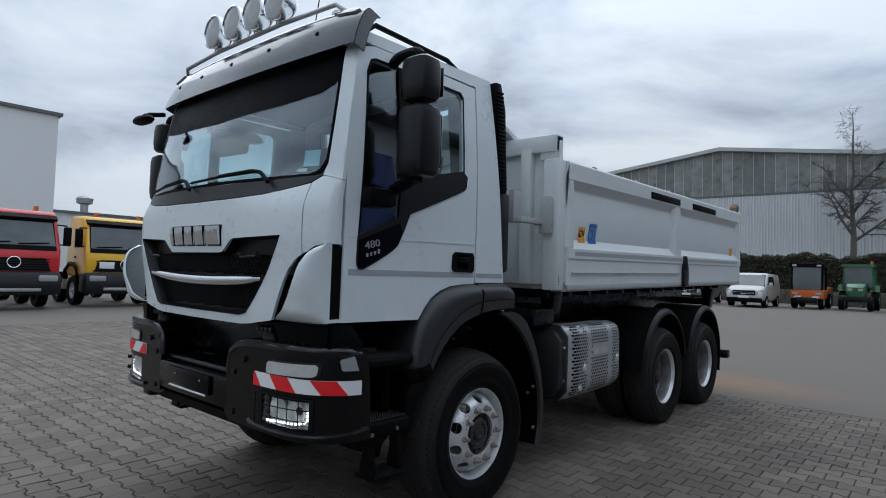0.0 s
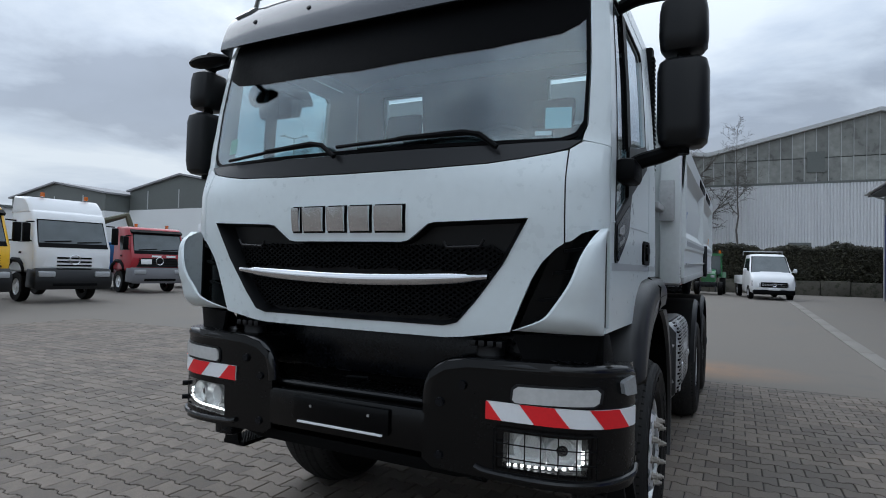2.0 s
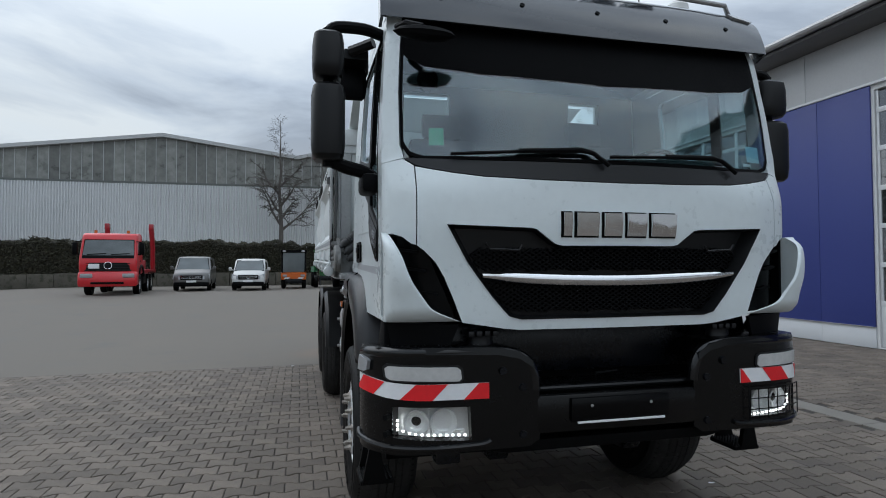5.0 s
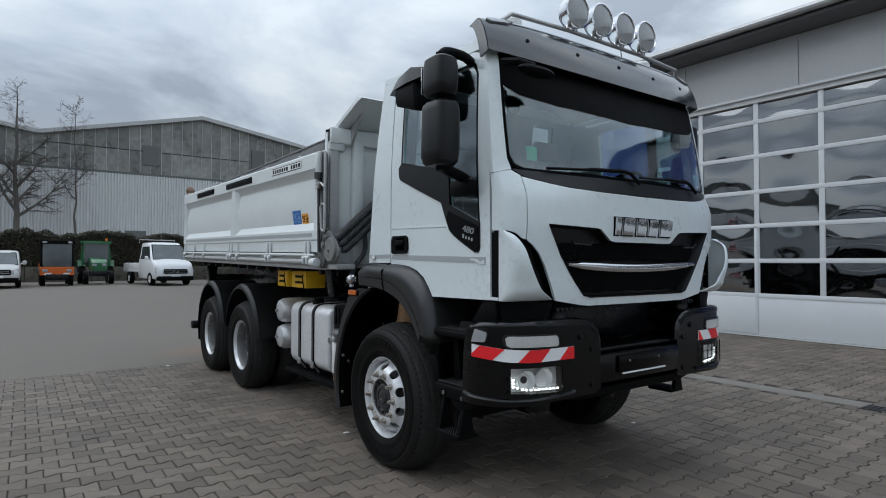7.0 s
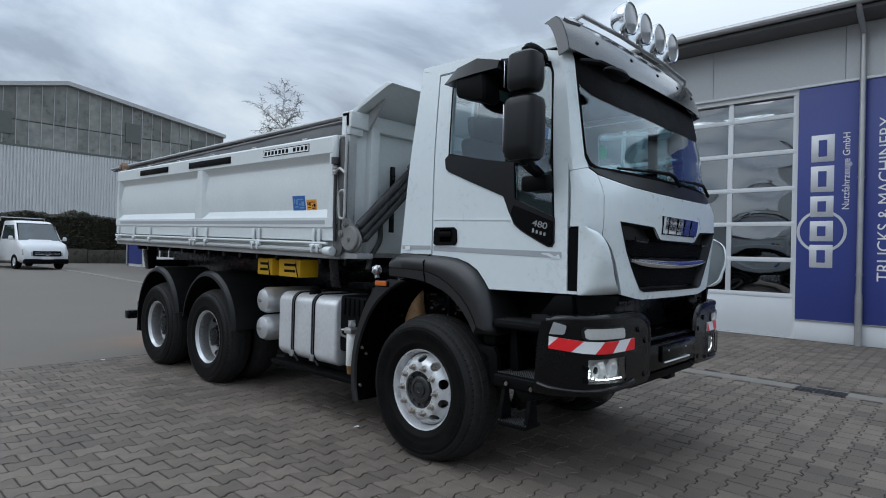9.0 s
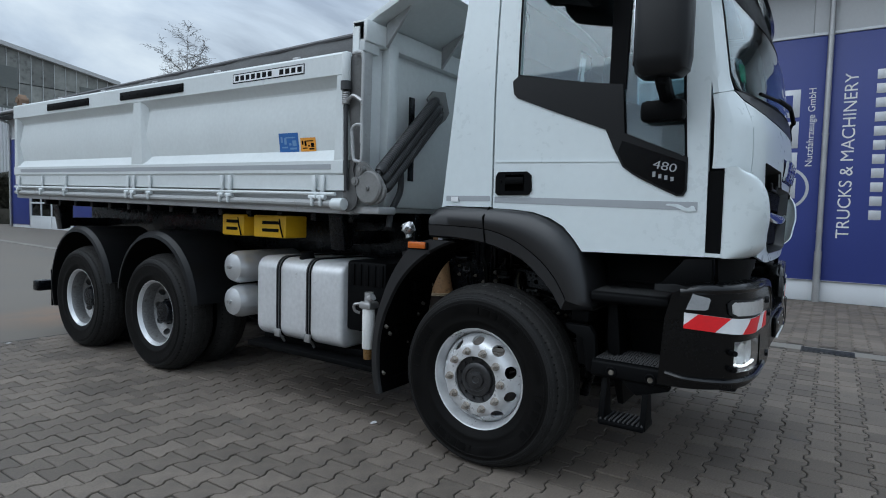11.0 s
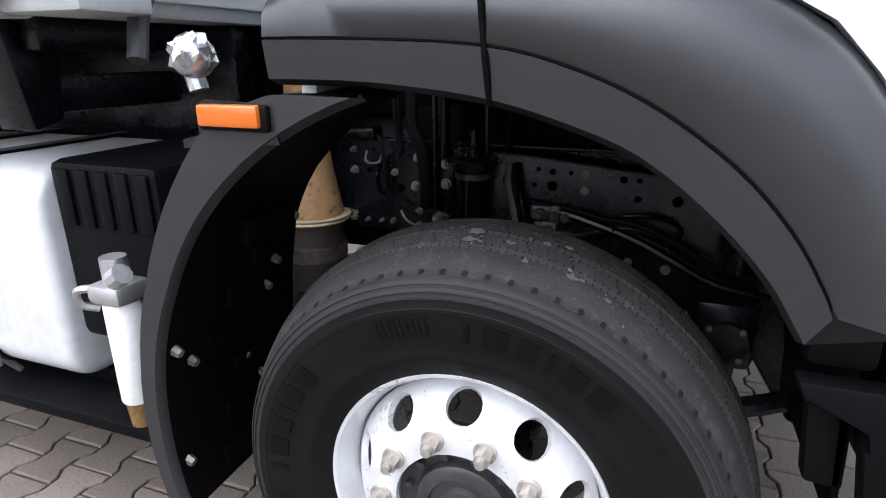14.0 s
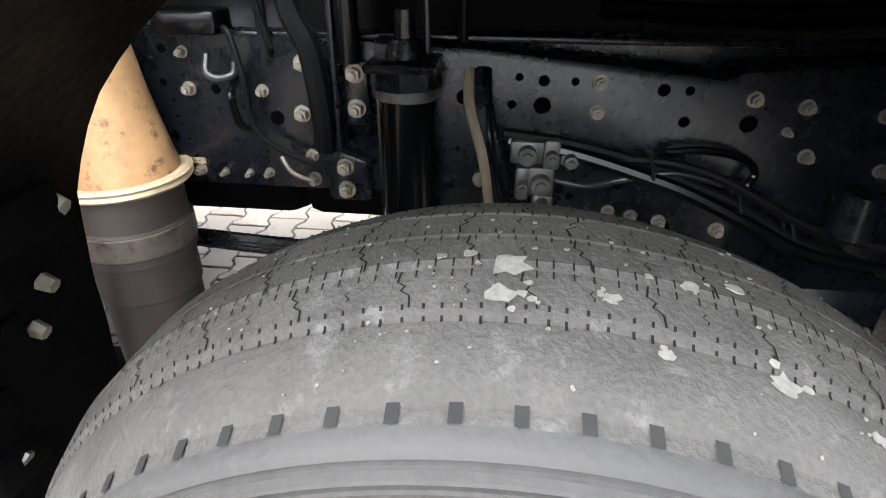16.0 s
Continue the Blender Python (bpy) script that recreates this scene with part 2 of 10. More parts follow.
def finish(name, bm, material, sharp=0.6):
    bmesh.ops.recalc_face_normals(bm, faces=bm.faces[:])
    for f in bm.faces:
        f.smooth = True
    for e in bm.edges:
        e.smooth = not (len(e.link_faces) != 2 or e.calc_face_angle(0) > sharp)
    me = bpy.data.meshes.new(name)
    bm.to_mesh(me)
    bm.free()
    for m in material if isinstance(material, (list, tuple)) else (material,):
        me.materials.append(m)
    return me


def part(name, bm, material, parent, label="", m=None, sharp=0.6):
    """A bmesh as one mesh object under a thing or part."""
    ob = new(name, bm if isinstance(bm, bpy.types.Mesh) else finish(name, bm, material, sharp))
    ob.parent = parent
    if m is not None:
        ob.matrix_basis = m
    return tagged(ob, label)


def solo(name, bm, material, label, category, group="", kind="", m=None, sharp=0.6):
    """A bmesh as a thing of its own."""
    ob = new(name, bm if isinstance(bm, bpy.types.Mesh) else finish(name, bm, material, sharp))
    if m is not None:
        ob.matrix_basis = m
    return tagged(ob, label, category, group, kind)


def box(bm, lo, hi, bevel=0.0, m=None, mat_index=0):
    c = [(a + b) / 2 for a, b in zip(lo, hi)]
    d = [abs(b - a) for a, b in zip(lo, hi)]
    mm = Matrix.Translation(c) @ Matrix.Diagonal((*d, 1))
    r = bmesh.ops.create_cube(bm, size=1.0, matrix=(m @ mm) if m is not None else mm)
    vs = r["verts"]
    if bevel:
        es = list({e for v in vs for e in v.link_edges})
        bmesh.ops.bevel(bm, geom=es, offset=min(bevel, 0.49 * min(d)), segments=2, affect="EDGES", profile=0.5)
    return bm


def cyl(bm, p0, p1, r0, r1=None, seg=20, bevel=0.0):
    p0, p1 = Vector(p0), Vector(p1)
    r1 = r0 if r1 is None else r1
    d = p1 - p0
    m = Matrix.Translation((p0 + p1) / 2) @ d.to_track_quat("Z", "Y").to_matrix().to_4x4()
    r = bmesh.ops.create_cone(bm, cap_ends=True, segments=seg, radius1=r0, radius2=r1, depth=d.length, matrix=m)
    if bevel:
        es = [e for e in {e for v in r["verts"] for e in v.link_edges} if len(e.link_faces) == 2 and e.calc_face_angle(0) > 1.0]
        bmesh.ops.bevel(bm, geom=es, offset=bevel, segments=2, affect="EDGES", profile=0.5)
    return bm


def lathe(bm, profile, seg=48, m=Matrix(), closed=False):
    """Turns (radius, height) pairs round the z axis of m."""
    rings = []
    for r, h in profile:
        if r < 1e-6:
            rings.append([bm.verts.new(m @ Vector((0, 0, h)))])
        else:
            rings.append([bm.verts.new(m @ Vector((r * math.cos(2 * math.pi * i / seg), r * math.sin(2 * math.pi * i / seg), h))) for i in range(seg)])
    pairs = list(zip(rings, rings[1:])) + ([(rings[-1], rings[0])] if closed else [])
    for a, b in pairs:
        for i in range(seg):
            j = (i + 1) % seg
            q = [a[i % len(a)], a[j % len(a)], b[j % len(b)], b[i % len(b)]]
            q = list(dict.fromkeys(q))
            if len(q) > 2:
                bm.faces.new(q)
    return bm


def prism(bm, pts, axis, a, b, bevel=0.0):
    """A polygon pushed along an axis from a to b. pts hold the two other coordinates, in the order of xyz."""
    def at(p, q):
        return {"x": (q, p[0], p[1]), "y": (p[0], q, p[1]), "z": (p[0], p[1], q)}[axis]
    lo = [bm.verts.new(at(p, a)) for p in pts]
    hi = [bm.verts.new(at(p, b)) for p in pts]
    fs = [bm.faces.new(lo), bm.faces.new(hi[::-1])]
    for i in range(len(pts)):
        j = (i + 1) % len(pts)
        fs.append(bm.faces.new((lo[j], lo[i], hi[i], hi[j])))
    if bevel:
        es = list({e for f in fs for e in f.edges})
        bmesh.ops.bevel(bm, geom=es, offset=bevel, segments=2, affect="EDGES", profile=0.5)
    return bm


def tube(bm, pts, r, seg=10, smooth=0):
    """A round bar along a polyline."""
    pts = [Vector(p) for p in (spline(pts, smooth) if smooth else pts)]
    up, rings = None, []
    for i, p in enumerate(pts):
        d = (pts[min(i + 1, len(pts) - 1)] - pts[max(i - 1, 0)]).normalized()
        up = Vector((0, 0, 1)) if up is None and abs(d.z) < 0.9 else (up if up is not None else Vector((1, 0, 0)))
        s = d.cross(up).normalized()
        up = s.cross(d).normalized()
        rings.append([bm.verts.new(p + r * (math.cos(2 * math.pi * k / seg) * s + math.sin(2 * math.pi * k / seg) * up)) for k in range(seg)])
    for a, b in zip(rings, rings[1:]):
        for k in range(seg):
            bm.faces.new((a[k], a[(k + 1) % seg], b[(k + 1) % seg], b[k]))
    bm.faces.new(rings[0][::-1]); bm.faces.new(rings[-1])
    return bm


def spline(pts, n=6, closed=False):
    """A smooth line through points (Catmull-Rom), n pieces a span."""
    p = [np.array(q, float) for q in pts]
    out = []
    m = len(p)
    for i in range(m if closed else m - 1):
        a, b = p[i], p[(i + 1) % m]
        z = p[(i - 1) % m] if closed or i else 2 * a - b
        c = p[(i + 2) % m] if closed or i + 2 < m else 2 * b - a
        for k in range(n):
            t = k / n
            out.append(tuple(0.5 * (2 * a + (b - z) * t + (2 * z - 5 * a + 4 * b - c) * t * t + (3 * a - z - 3 * b + c) * t ** 3)))
    if not closed:
        out.append(tuple(p[-1]))
    return out


def patch(bm, outline, shape, thick=0.004, step=0.06, holes=()):
    """A sheet with the outline (and holes) given in two coordinates, laid on the surface shape(u, v), with thickness inwards."""
    flat = bmesh.new()
    edges = []
    for ring in (outline, *holes):
        vs = [flat.verts.new((p[0], p[1], 0)) for p in ring]
        edges += [flat.edges.new((vs[i], vs[(i + 1) % len(vs)])) for i in range(len(vs))]
    bmesh.ops.triangle_fill(flat, use_beauty=True, edges=edges, normal=(0, 0, 1))
    for ax in (0, 1):
        lo, hi = min(p[ax] for p in outline), max(p[ax] for p in outline)
        for k in range(math.floor(lo / step) + 1, math.ceil(hi / step)):
            co = [0, 0, 0]; no = [0, 0, 0]
            co[ax], no[ax] = k * step, 1
            bmesh.ops.bisect_plane(flat, geom=flat.verts[:] + flat.edges[:] + flat.faces[:], plane_co=co, plane_no=no, dist=1e-5)
    e = 1e-3
    mid = [sum(p[i] for p in outline) / len(outline) for i in (0, 1)]
    cn = (Vector(shape(mid[0] + e, mid[1])) - Vector(shape(mid[0] - e, mid[1]))).cross(Vector(shape(mid[0], mid[1] + e)) - Vector(shape(mid[0], mid[1] - e))).normalized()
    if abs(cn.x) > .8 and cn.x * shape(*mid)[0] < 0:
        thick = -thick
    top, low = {}, {}
    for v in flat.verts:
        u, w = v.co.x, v.co.y
        p = Vector(shape(u, w))
        n = (Vector(shape(u + e, w)) - Vector(shape(u - e, w))).cross(Vector(shape(u, w + e)) - Vector(shape(u, w - e)))
        n.normalize()
        top[v] = bm.verts.new(p)
        low[v] = bm.verts.new(p - n * thick)
    for f in flat.faces:
        bm.faces.new([top[v] for v in f.verts])
        bm.faces.new([low[v] for v in reversed(f.verts)])
    for ed in flat.edges:
        if len(ed.link_faces) == 1:
            a, b = ed.verts
            bm.faces.new((top[a], low[a], low[b], top[b]))
    flat.free()
    return bm


def loft(bm, sections, closed=True, caps=True):
    """Skin between rings of equal count."""
    rings = [[bm.verts.new(p) for p in s] for s in sections]
    n = len(rings[0])
    for a, b in zip(rings, rings[1:]):
        for i in range(n if closed else n - 1):
            bm.faces.new((a[i], a[(i + 1) % n], b[(i + 1) % n], b[i]))
    if caps and closed:
        bm.faces.new(rings[0][::-1]); bm.faces.new(rings[-1])
    return bm


def B():
    return bmesh.new()


def writing(text, size, material, parent, m, name="lettering", label="", depth=0.003):
    """Words in the built-in font, as a mesh."""
    cu = bpy.data.curves.new(name, "FONT")
    cu.body, cu.size, cu.extrude, cu.align_x, cu.align_y = text, size, depth, "CENTER", "CENTER"
    tmp = bpy.data.objects.new(name, cu)
    scene.collection.objects.link(tmp)
    me = bpy.data.meshes.new_from_object(tmp.evaluated_get(bpy.context.evaluated_depsgraph_get()))
    bpy.data.objects.remove(tmp)
    me.materials.clear()
    me.materials.append(material)
    return part(name, me, material, parent, label, m)


# ---------- the tipper truck: front at y = 0, along +y ----------
truck = thing("tipper_truck", "white three-axle tipper truck with black bumper on paving", "truck", (0.015, 0, 0))

# plan of the cab's front skin, from the middle to the corner
PLAN = [(0, 0), (.2, .003), (.4, .010), (.6, .020), (.75, .032), (.86, .045), (.95, .068), (1.03, .10), (1.09, .135), (1.125, .165), (1.14, .20)]
ARC = [0.0]
for (xa, ya), (xb, yb) in zip(PLAN, PLAN[1:]):
    ARC.append(ARC[-1] + math.hypot(xb - xa, yb - ya))
CORNER = ARC[-1]
SWEEP = [0, .006, .022, .05, .078, .105, .128, .152, .178, .19, .20]      # the screen bends back more than the panel below it


def lean(z):
    return float(np.interp(z, [1.2, 1.3, 1.5, 1.74, 1.95, 2.05, 2.4, 2.75, 2.95], [.05, .035, .03, .008, .012, .025, .07, .13, .21]))


def tuck(z):
    return 1.0 if z < 2.05 else 1.0 - 0.05 * ((z - 2.05) / 0.9) ** 1.6


def front(off=0.0):
    """The front skin at arc length s from the middle and height z, pushed out by off."""
    def f(s, z):
        a = min(abs(s), CORNER)
        x = float(np.interp(a, ARC, [p[0] for p in PLAN])); y = float(np.interp(a, ARC, [p[1] for p in PLAN]))
        k = min(1, max(0, (z - 1.9) / .18))
        y += k * (float(np.interp(a, ARC, SWEEP)) - y)
        y += .07 * min(1, max(0, (z - 2.35) / .38)) * (1 - min(1, a / 1.08) ** 2)
        y += max(abs(s) - CORNER, 0)
        g = (off * min(1, max(0, (a - .8) / .35)), -off)
        return (math.copysign((x + g[0]) * tuck(z), s), y + lean(z) + g[1] * (1 - min(1, max(0, (a - .9) / .35))), z)
    return f


def side(sg, off=0.0, x=1.14):
    return (lambda y, z: (sg * (x + off) * tuck(z), y, z)) if sg > 0 else (lambda y, z: (-(x + off) * tuck(z), y, z))


def mirror(pts):
    return [(-x, z) for x, z in reversed(pts)]


def both(half):
    """A full outline from its right half, listed from bottom middle upwards."""
    return half + mirror(half)


cab = part("cab_shell", B(), BLACK, truck)
cab_floor = B()
box(cab_floor, (-1.1, .22, 1.36), (1.1, 1.66, 1.40), .01)
part("cab_floor", cab_floor, BLACK, cab)

# white front panel round the grille
GRILLE = [(.0, 1.295), (.50, 1.295), (.56, 1.31), (.64, 1.40), (.76, 1.56), (.862, 1.742), (.46, 1.728), (.43, 1.722), (.335, 1.652), (.30, 1.645), (0, 1.645)]
fp = B()
half = [(.0, 1.245), (.50, 1.245), (.58, 1.252), (.785, 1.285), (.825, 1.39), (.87, 1.495), (.912, 1.566), (.965, 1.62), (1.0, 1.645), (1.0, 2.02), (.93, 2.005), (.82, 1.985), (.68, 1.968), (.4, 1.957), (0, 1.952)]
patch(fp, [p for i, p in enumerate(both(half)) if not (p[0] == 0 and i > len(half))], front(), .02, .07,
      holes=[[p for i, p in enumerate(both(GRILLE)) if not (p[0] == 0 and i > len(GRILLE))]])
part("front_panel", fp, WHITE, cab, "white front panel")

# dark wiper cowl
cw = B()
half = [(.0, 1.957), (.4, 1.962), (.68, 1.973), (.82, 1.99), (.93, 2.01), (1.0, 2.03), (1.05, 2.065), (.7, 2.05), (0, 2.045)]
patch(cw, [p for i, p in enumerate(both(half)) if not (p[0] == 0 and i > len(half))], front(.002), .03, .08)
part("wiper_cowl", cw, GREYPL, cab, "dark grey wiper cowl")

# corner panels, air slots and deflectors
for sg in (1, -1):
    cp = B()
    pts = [(1.006, 1.648), (1.03, 1.655), (1.07, 1.685), (1.12, 1.70), (CORNER + .03, 1.70), (CORNER + .03, 2.035), (1.15, 2.045), (1.06, 2.06), (1.006, 2.025)]
    patch(cp, [(sg * a, z) for a, z in pts], front(), .015, .05)
    part("corner_panel", cp, WHITE, cab)
    sl = B()
    pts = [(.80, 1.287), (.86, 1.30), (1.13, 1.30), (CORNER - .01, 1.305), (CORNER - .01, 1.69), (1.1, 1.695), (1.0, 1.66), (.96, 1.60), (.87, 1.43)]
    patch(sl, [(sg * a, z) for a, z in pts], front(-.05), .012, .05)
    part("air_slot", sl, GLOSSB, cab, "gloss black air slot")
    for k in (1.42, 1.53, 1.62):
        vn = B()
        xx = 0.93 + (k - 1.42) * .55
        patch(vn, [(sg * (xx - .03), k - .012), (sg * (xx + .09), k + .004), (sg * (xx + .09), k + .016), (sg * (xx - .03), k)], front(-.02), .02, .05)
        part("slot_fin", vn, BLACK, cab)
    df = B()
    edge = spline([(.80, .088, 1.290, 1.290), (.86, .055, 1.312, 1.30), (.945, .026, 1.350, 1.33), (.992, .018, 1.405, 1.39), (1.05, .006, 1.49, 1.48), (1.088, .018, 1.59, 1.58), (1.120, .060, 1.66, 1.655), (1.136, .15, 1.704, 1.704)], 4)
    rows = []
    for ex_, ey_, ez_, rz_ in edge:
        # from the free edge beside the slot, round the corner, back to the flank
        p0, p1, p2 = Vector((ex_, ey_, ez_)), Vector((1.176, min(ey_ + .004, .10), (ez_ + rz_) / 2)), Vector((1.137, .184, rz_))
        out_ = [p0 * (1 - u) ** 2 + p1 * (2 * u * (1 - u)) + p2 * u ** 2 for u in [q / 9 for q in range(10)]]
        in_ = [p + Vector((-.013, .008, 0)) for p in out_]
        rows.append([(sg * p.x, p.y, p.z) for p in out_ + in_[::-1]])
    loft(df, rows)
    part("corner_deflector", df, WHITE, cab, "white corner wind deflector")
    st = B()
    patch(st, [(.190, 1.312), (.257, 1.312), (.257, 1.69), (.190, 1.69)], side(sg, -.012), .02, .1)
    part("gap_strip", st, BLACK, cab)
    st = B()
    patch(st, [(.186, 1.293), (.254, 1.293), (.254, 1.310), (.186, 1.310)], side(sg, .002), .02, .1)
    part("corner_sill", st, WHITE, cab)

# grille: recessed surround, two mesh fields, chrome bar
gr = B()
HALF = [p for i, p in enumerate(both(GRILLE)) if not (p[0] == 0 and i > len(GRILLE))]
patch(gr, HALF, front(-.075), .02, .1)
vo = [gr.verts.new(front(.006)(a, z)) for a, z in HALF]
vi = [gr.verts.new(front(-.085)(a * .93, 1.5 + (z - 1.5) * .93)) for a, z in HALF]
for i in range(len(HALF)):
    j = (i + 1) % len(HALF)
    gr.faces.new((vo[i], vo[j], vi[j], vi[i]))
part("grille_surround", gr, DARKPL, cab, "black grille surround")


def inside(p, poly):
    c = False
    for (xa, ya), (xb, yb) in zip(poly, poly[1:] + poly[:1]):
        if (ya > p[1]) != (yb > p[1]) and p[0] < (xb - xa) * (p[1] - ya) / (yb - ya) + xa:
            c = not c
    return c


def mesh_field(poly, pitch=.036, width=.009, off=-.05):
    bm = B()
    f, f2 = front(off), front(off - .02)
    for d in (1, -1):
        c = -1.4
        while c < 1.4:
            run = []
            for k in range(121):
                x = -1.0 + k * 2.0 / 120
                z = 1.5 + d * (x - c) * .62
                if inside((x, z), poly):
                    run.append((x, z))
                if (not inside((x, z), poly) or k == 120) and run:
                    if len(run) > 1:
                        (xa, za), (xb, zb) = run[0], run[-1]
                        n = max(1, int((xb - xa) / .12))
                        for q in range(n):
                            a0, a1 = q / n, (q + 1) / n
                            q0, q1 = (xa + (xb - xa) * a0, za + (zb - za) * a0), (xa + (xb - xa) * a1, za + (zb - za) * a1)
                            vs = [bm.verts.new(g(p[0], p[1] + h)) for g in (f, f2) for p in (q0, q1) for h in (-width / 2, width / 2)]
                            bm.faces.new((vs[0], vs[2], vs[3], vs[1]))
                            bm.faces.new((vs[1], vs[3], vs[7], vs[5]))
                            bm.faces.new((vs[0], vs[4], vs[6], vs[2]))
                    run = []
            c += pitch
    return bm


up = [(-.70, 1.525), (.70, 1.525), (.745, 1.60), (.70, 1.635), (-.70, 1.635), (-.745, 1.60)]
lo = [(-.55, 1.325), (.55, 1.325), (.68, 1.485), (-.68, 1.485)]
tagged(part("grille_mesh", mesh_field(up), BLACK, cab, "black diamond grille mesh"), kind="stuff")
tagged(part("grille_mesh", mesh_field(lo), BLACK, cab, "black diamond grille mesh"), kind="stuff")
cb = B()
secs = []
for k in range(25):
    s = -.69 + k * 1.38 / 24
    zc = 1.476 + .028 * (s / .69) ** 2
    h = .029 * (1 - .45 * abs(s / .69) ** 5)
    f = front(-.012)
    secs.append([Vector(f(s, zc + h * math.sin(a) * .9)) + Vector((0, -.018 * math.cos(a), 0)) for a in [2 * math.pi * q / 10 for q in range(10)]])
loft(cb, secs)
part("chrome_bar", cb, CHROME, cab, "chrome grille bar")
for sg in (1, -1):
    hd = B()
    f = front(.004)
    tube(hd, [f(sg * .50, 1.648), f(sg * .515, 1.622), f(sg * .66, 1.628), f(sg * .68, 1.655)], .006, 6)
    part("grille_handle", hd, GREYPL, cab)
# chrome nameplate, drawn as plain bars
for k, (xa, xb) in enumerate(((-.30, -.257), (-.232, -.118), (-.088, .008), (.038, .142), (.172, .312))):
    nb = B()
    f = (lambda s, z, g=front(.006): (lambda p: (p[0], p[1] - .010 - .10 * (z - 1.692) , p[2]))(g(s, z)))
    patch(nb, [(xa, 1.692), (xb, 1.692), (xb, 1.802), (xa, 1.802)], f, .014, .05)
    bmesh.ops.bevel(nb, geom=[e for e in nb.edges if len(e.link_faces) == 2 and e.calc_face_angle(0) > 1], offset=.005, segments=2, affect="EDGES")
    plate_bar = part("nameplate_bar", nb, CHROME, cab, "chrome nameplate bar")
    nk = B()
    patch(nk, [(xa - .007, 1.684), (xb + .007, 1.684), (xb + .007, 1.81), (xa - .007, 1.81)], front(.0025), .004, .05)
    part("bar_edge", nk, GLOSSB, plate_bar)

# windscreen with dark border
ws = B()
wpts = [(0, 2.05), (.7, 2.055), (.97, 2.06), (1.035, 2.082), (1.07, 2.13), (1.082, 2.4), (1.082, 2.80), (0, 2.82)]
full = [p for i, p in enumerate(both(wpts)) if not (p[0] == 0 and i > len(wpts))]
inn = [p for i, p in enumerate(both([(0, 2.066), (.7, 2.071), (.96, 2.076), (1.022, 2.098), (1.055, 2.15), (1.066, 2.36), (1.066, 2.60), (1.04, 2.575), (.95, 2.535), (.66, 2.495), (0, 2.462)])) if not (p[0] == 0 and i > 11)]
patch(ws, inn, front(-.004), .005, .08)
wsob = part("windscreen", ws, GLASS, cab, "tinted windscreen")
wsob.visible_shadow = False
wf = B()
patch(wf, full, front(-.002), .008, .08, holes=[inn])
part("windscreen_border", wf, mat("black_glass_border", (.0015, .0015, .0018), .5, spec=.04), cab, "black windscreen border")
# stickers behind the screen
for xa, za, w, h, m_, nm in ((-.93, 2.13, .075, .085, mat("green_badge", (.05, .40, .20), .5), "badge_sticker"), (.895, 2.12, .115, .09, mat("pale_teal_sheet", (.45, .68, .72), .6), "paper_sheet"), (.855, 2.092, .07, .018, WHITEFILM, "paper_label")):
    sb = B()
    patch(sb, [(xa, za), (xa + w, za), (xa + w, za + h), (xa, za + h)], front(-.016), .001, .2)
    part(nm, sb, m_, cab)
# wipers
for x0, x1, z1 in ((.12, .93, 2.1), (-.66, .18, 2.095)):
    wp = B()
    f = front(.03)
    tube(wp, [f(x0 + .60, 2.035), f(x0 + .52, 2.095), f(x0 + .45, 2.108), f(x0 + .15, 2.095)], .012, 8)
    tube(wp, [f(x0 - .17, 2.078), f(x0 + .15, 2.092), f(x0 + .47, 2.100)], .0085, 6)
    part("wiper", wp, BLACK, cab, "black windscreen wiper")

# A-pillars and upper corners
for sg in (1, -1):
    ap = B()
    pts = [(1.054, 2.066), (1.16, 2.045), (CORNER + .03, 2.04), (CORNER + .03, 2.88), (1.086, 2.88), (1.086, 2.4), (1.074, 2.13), (1.06, 2.095)]
    patch(ap, [(sg * a, z) for a, z in pts], front(), .03, .06)
    part("windscreen_pillar", ap, WHITE, cab, "white windscreen pillar")

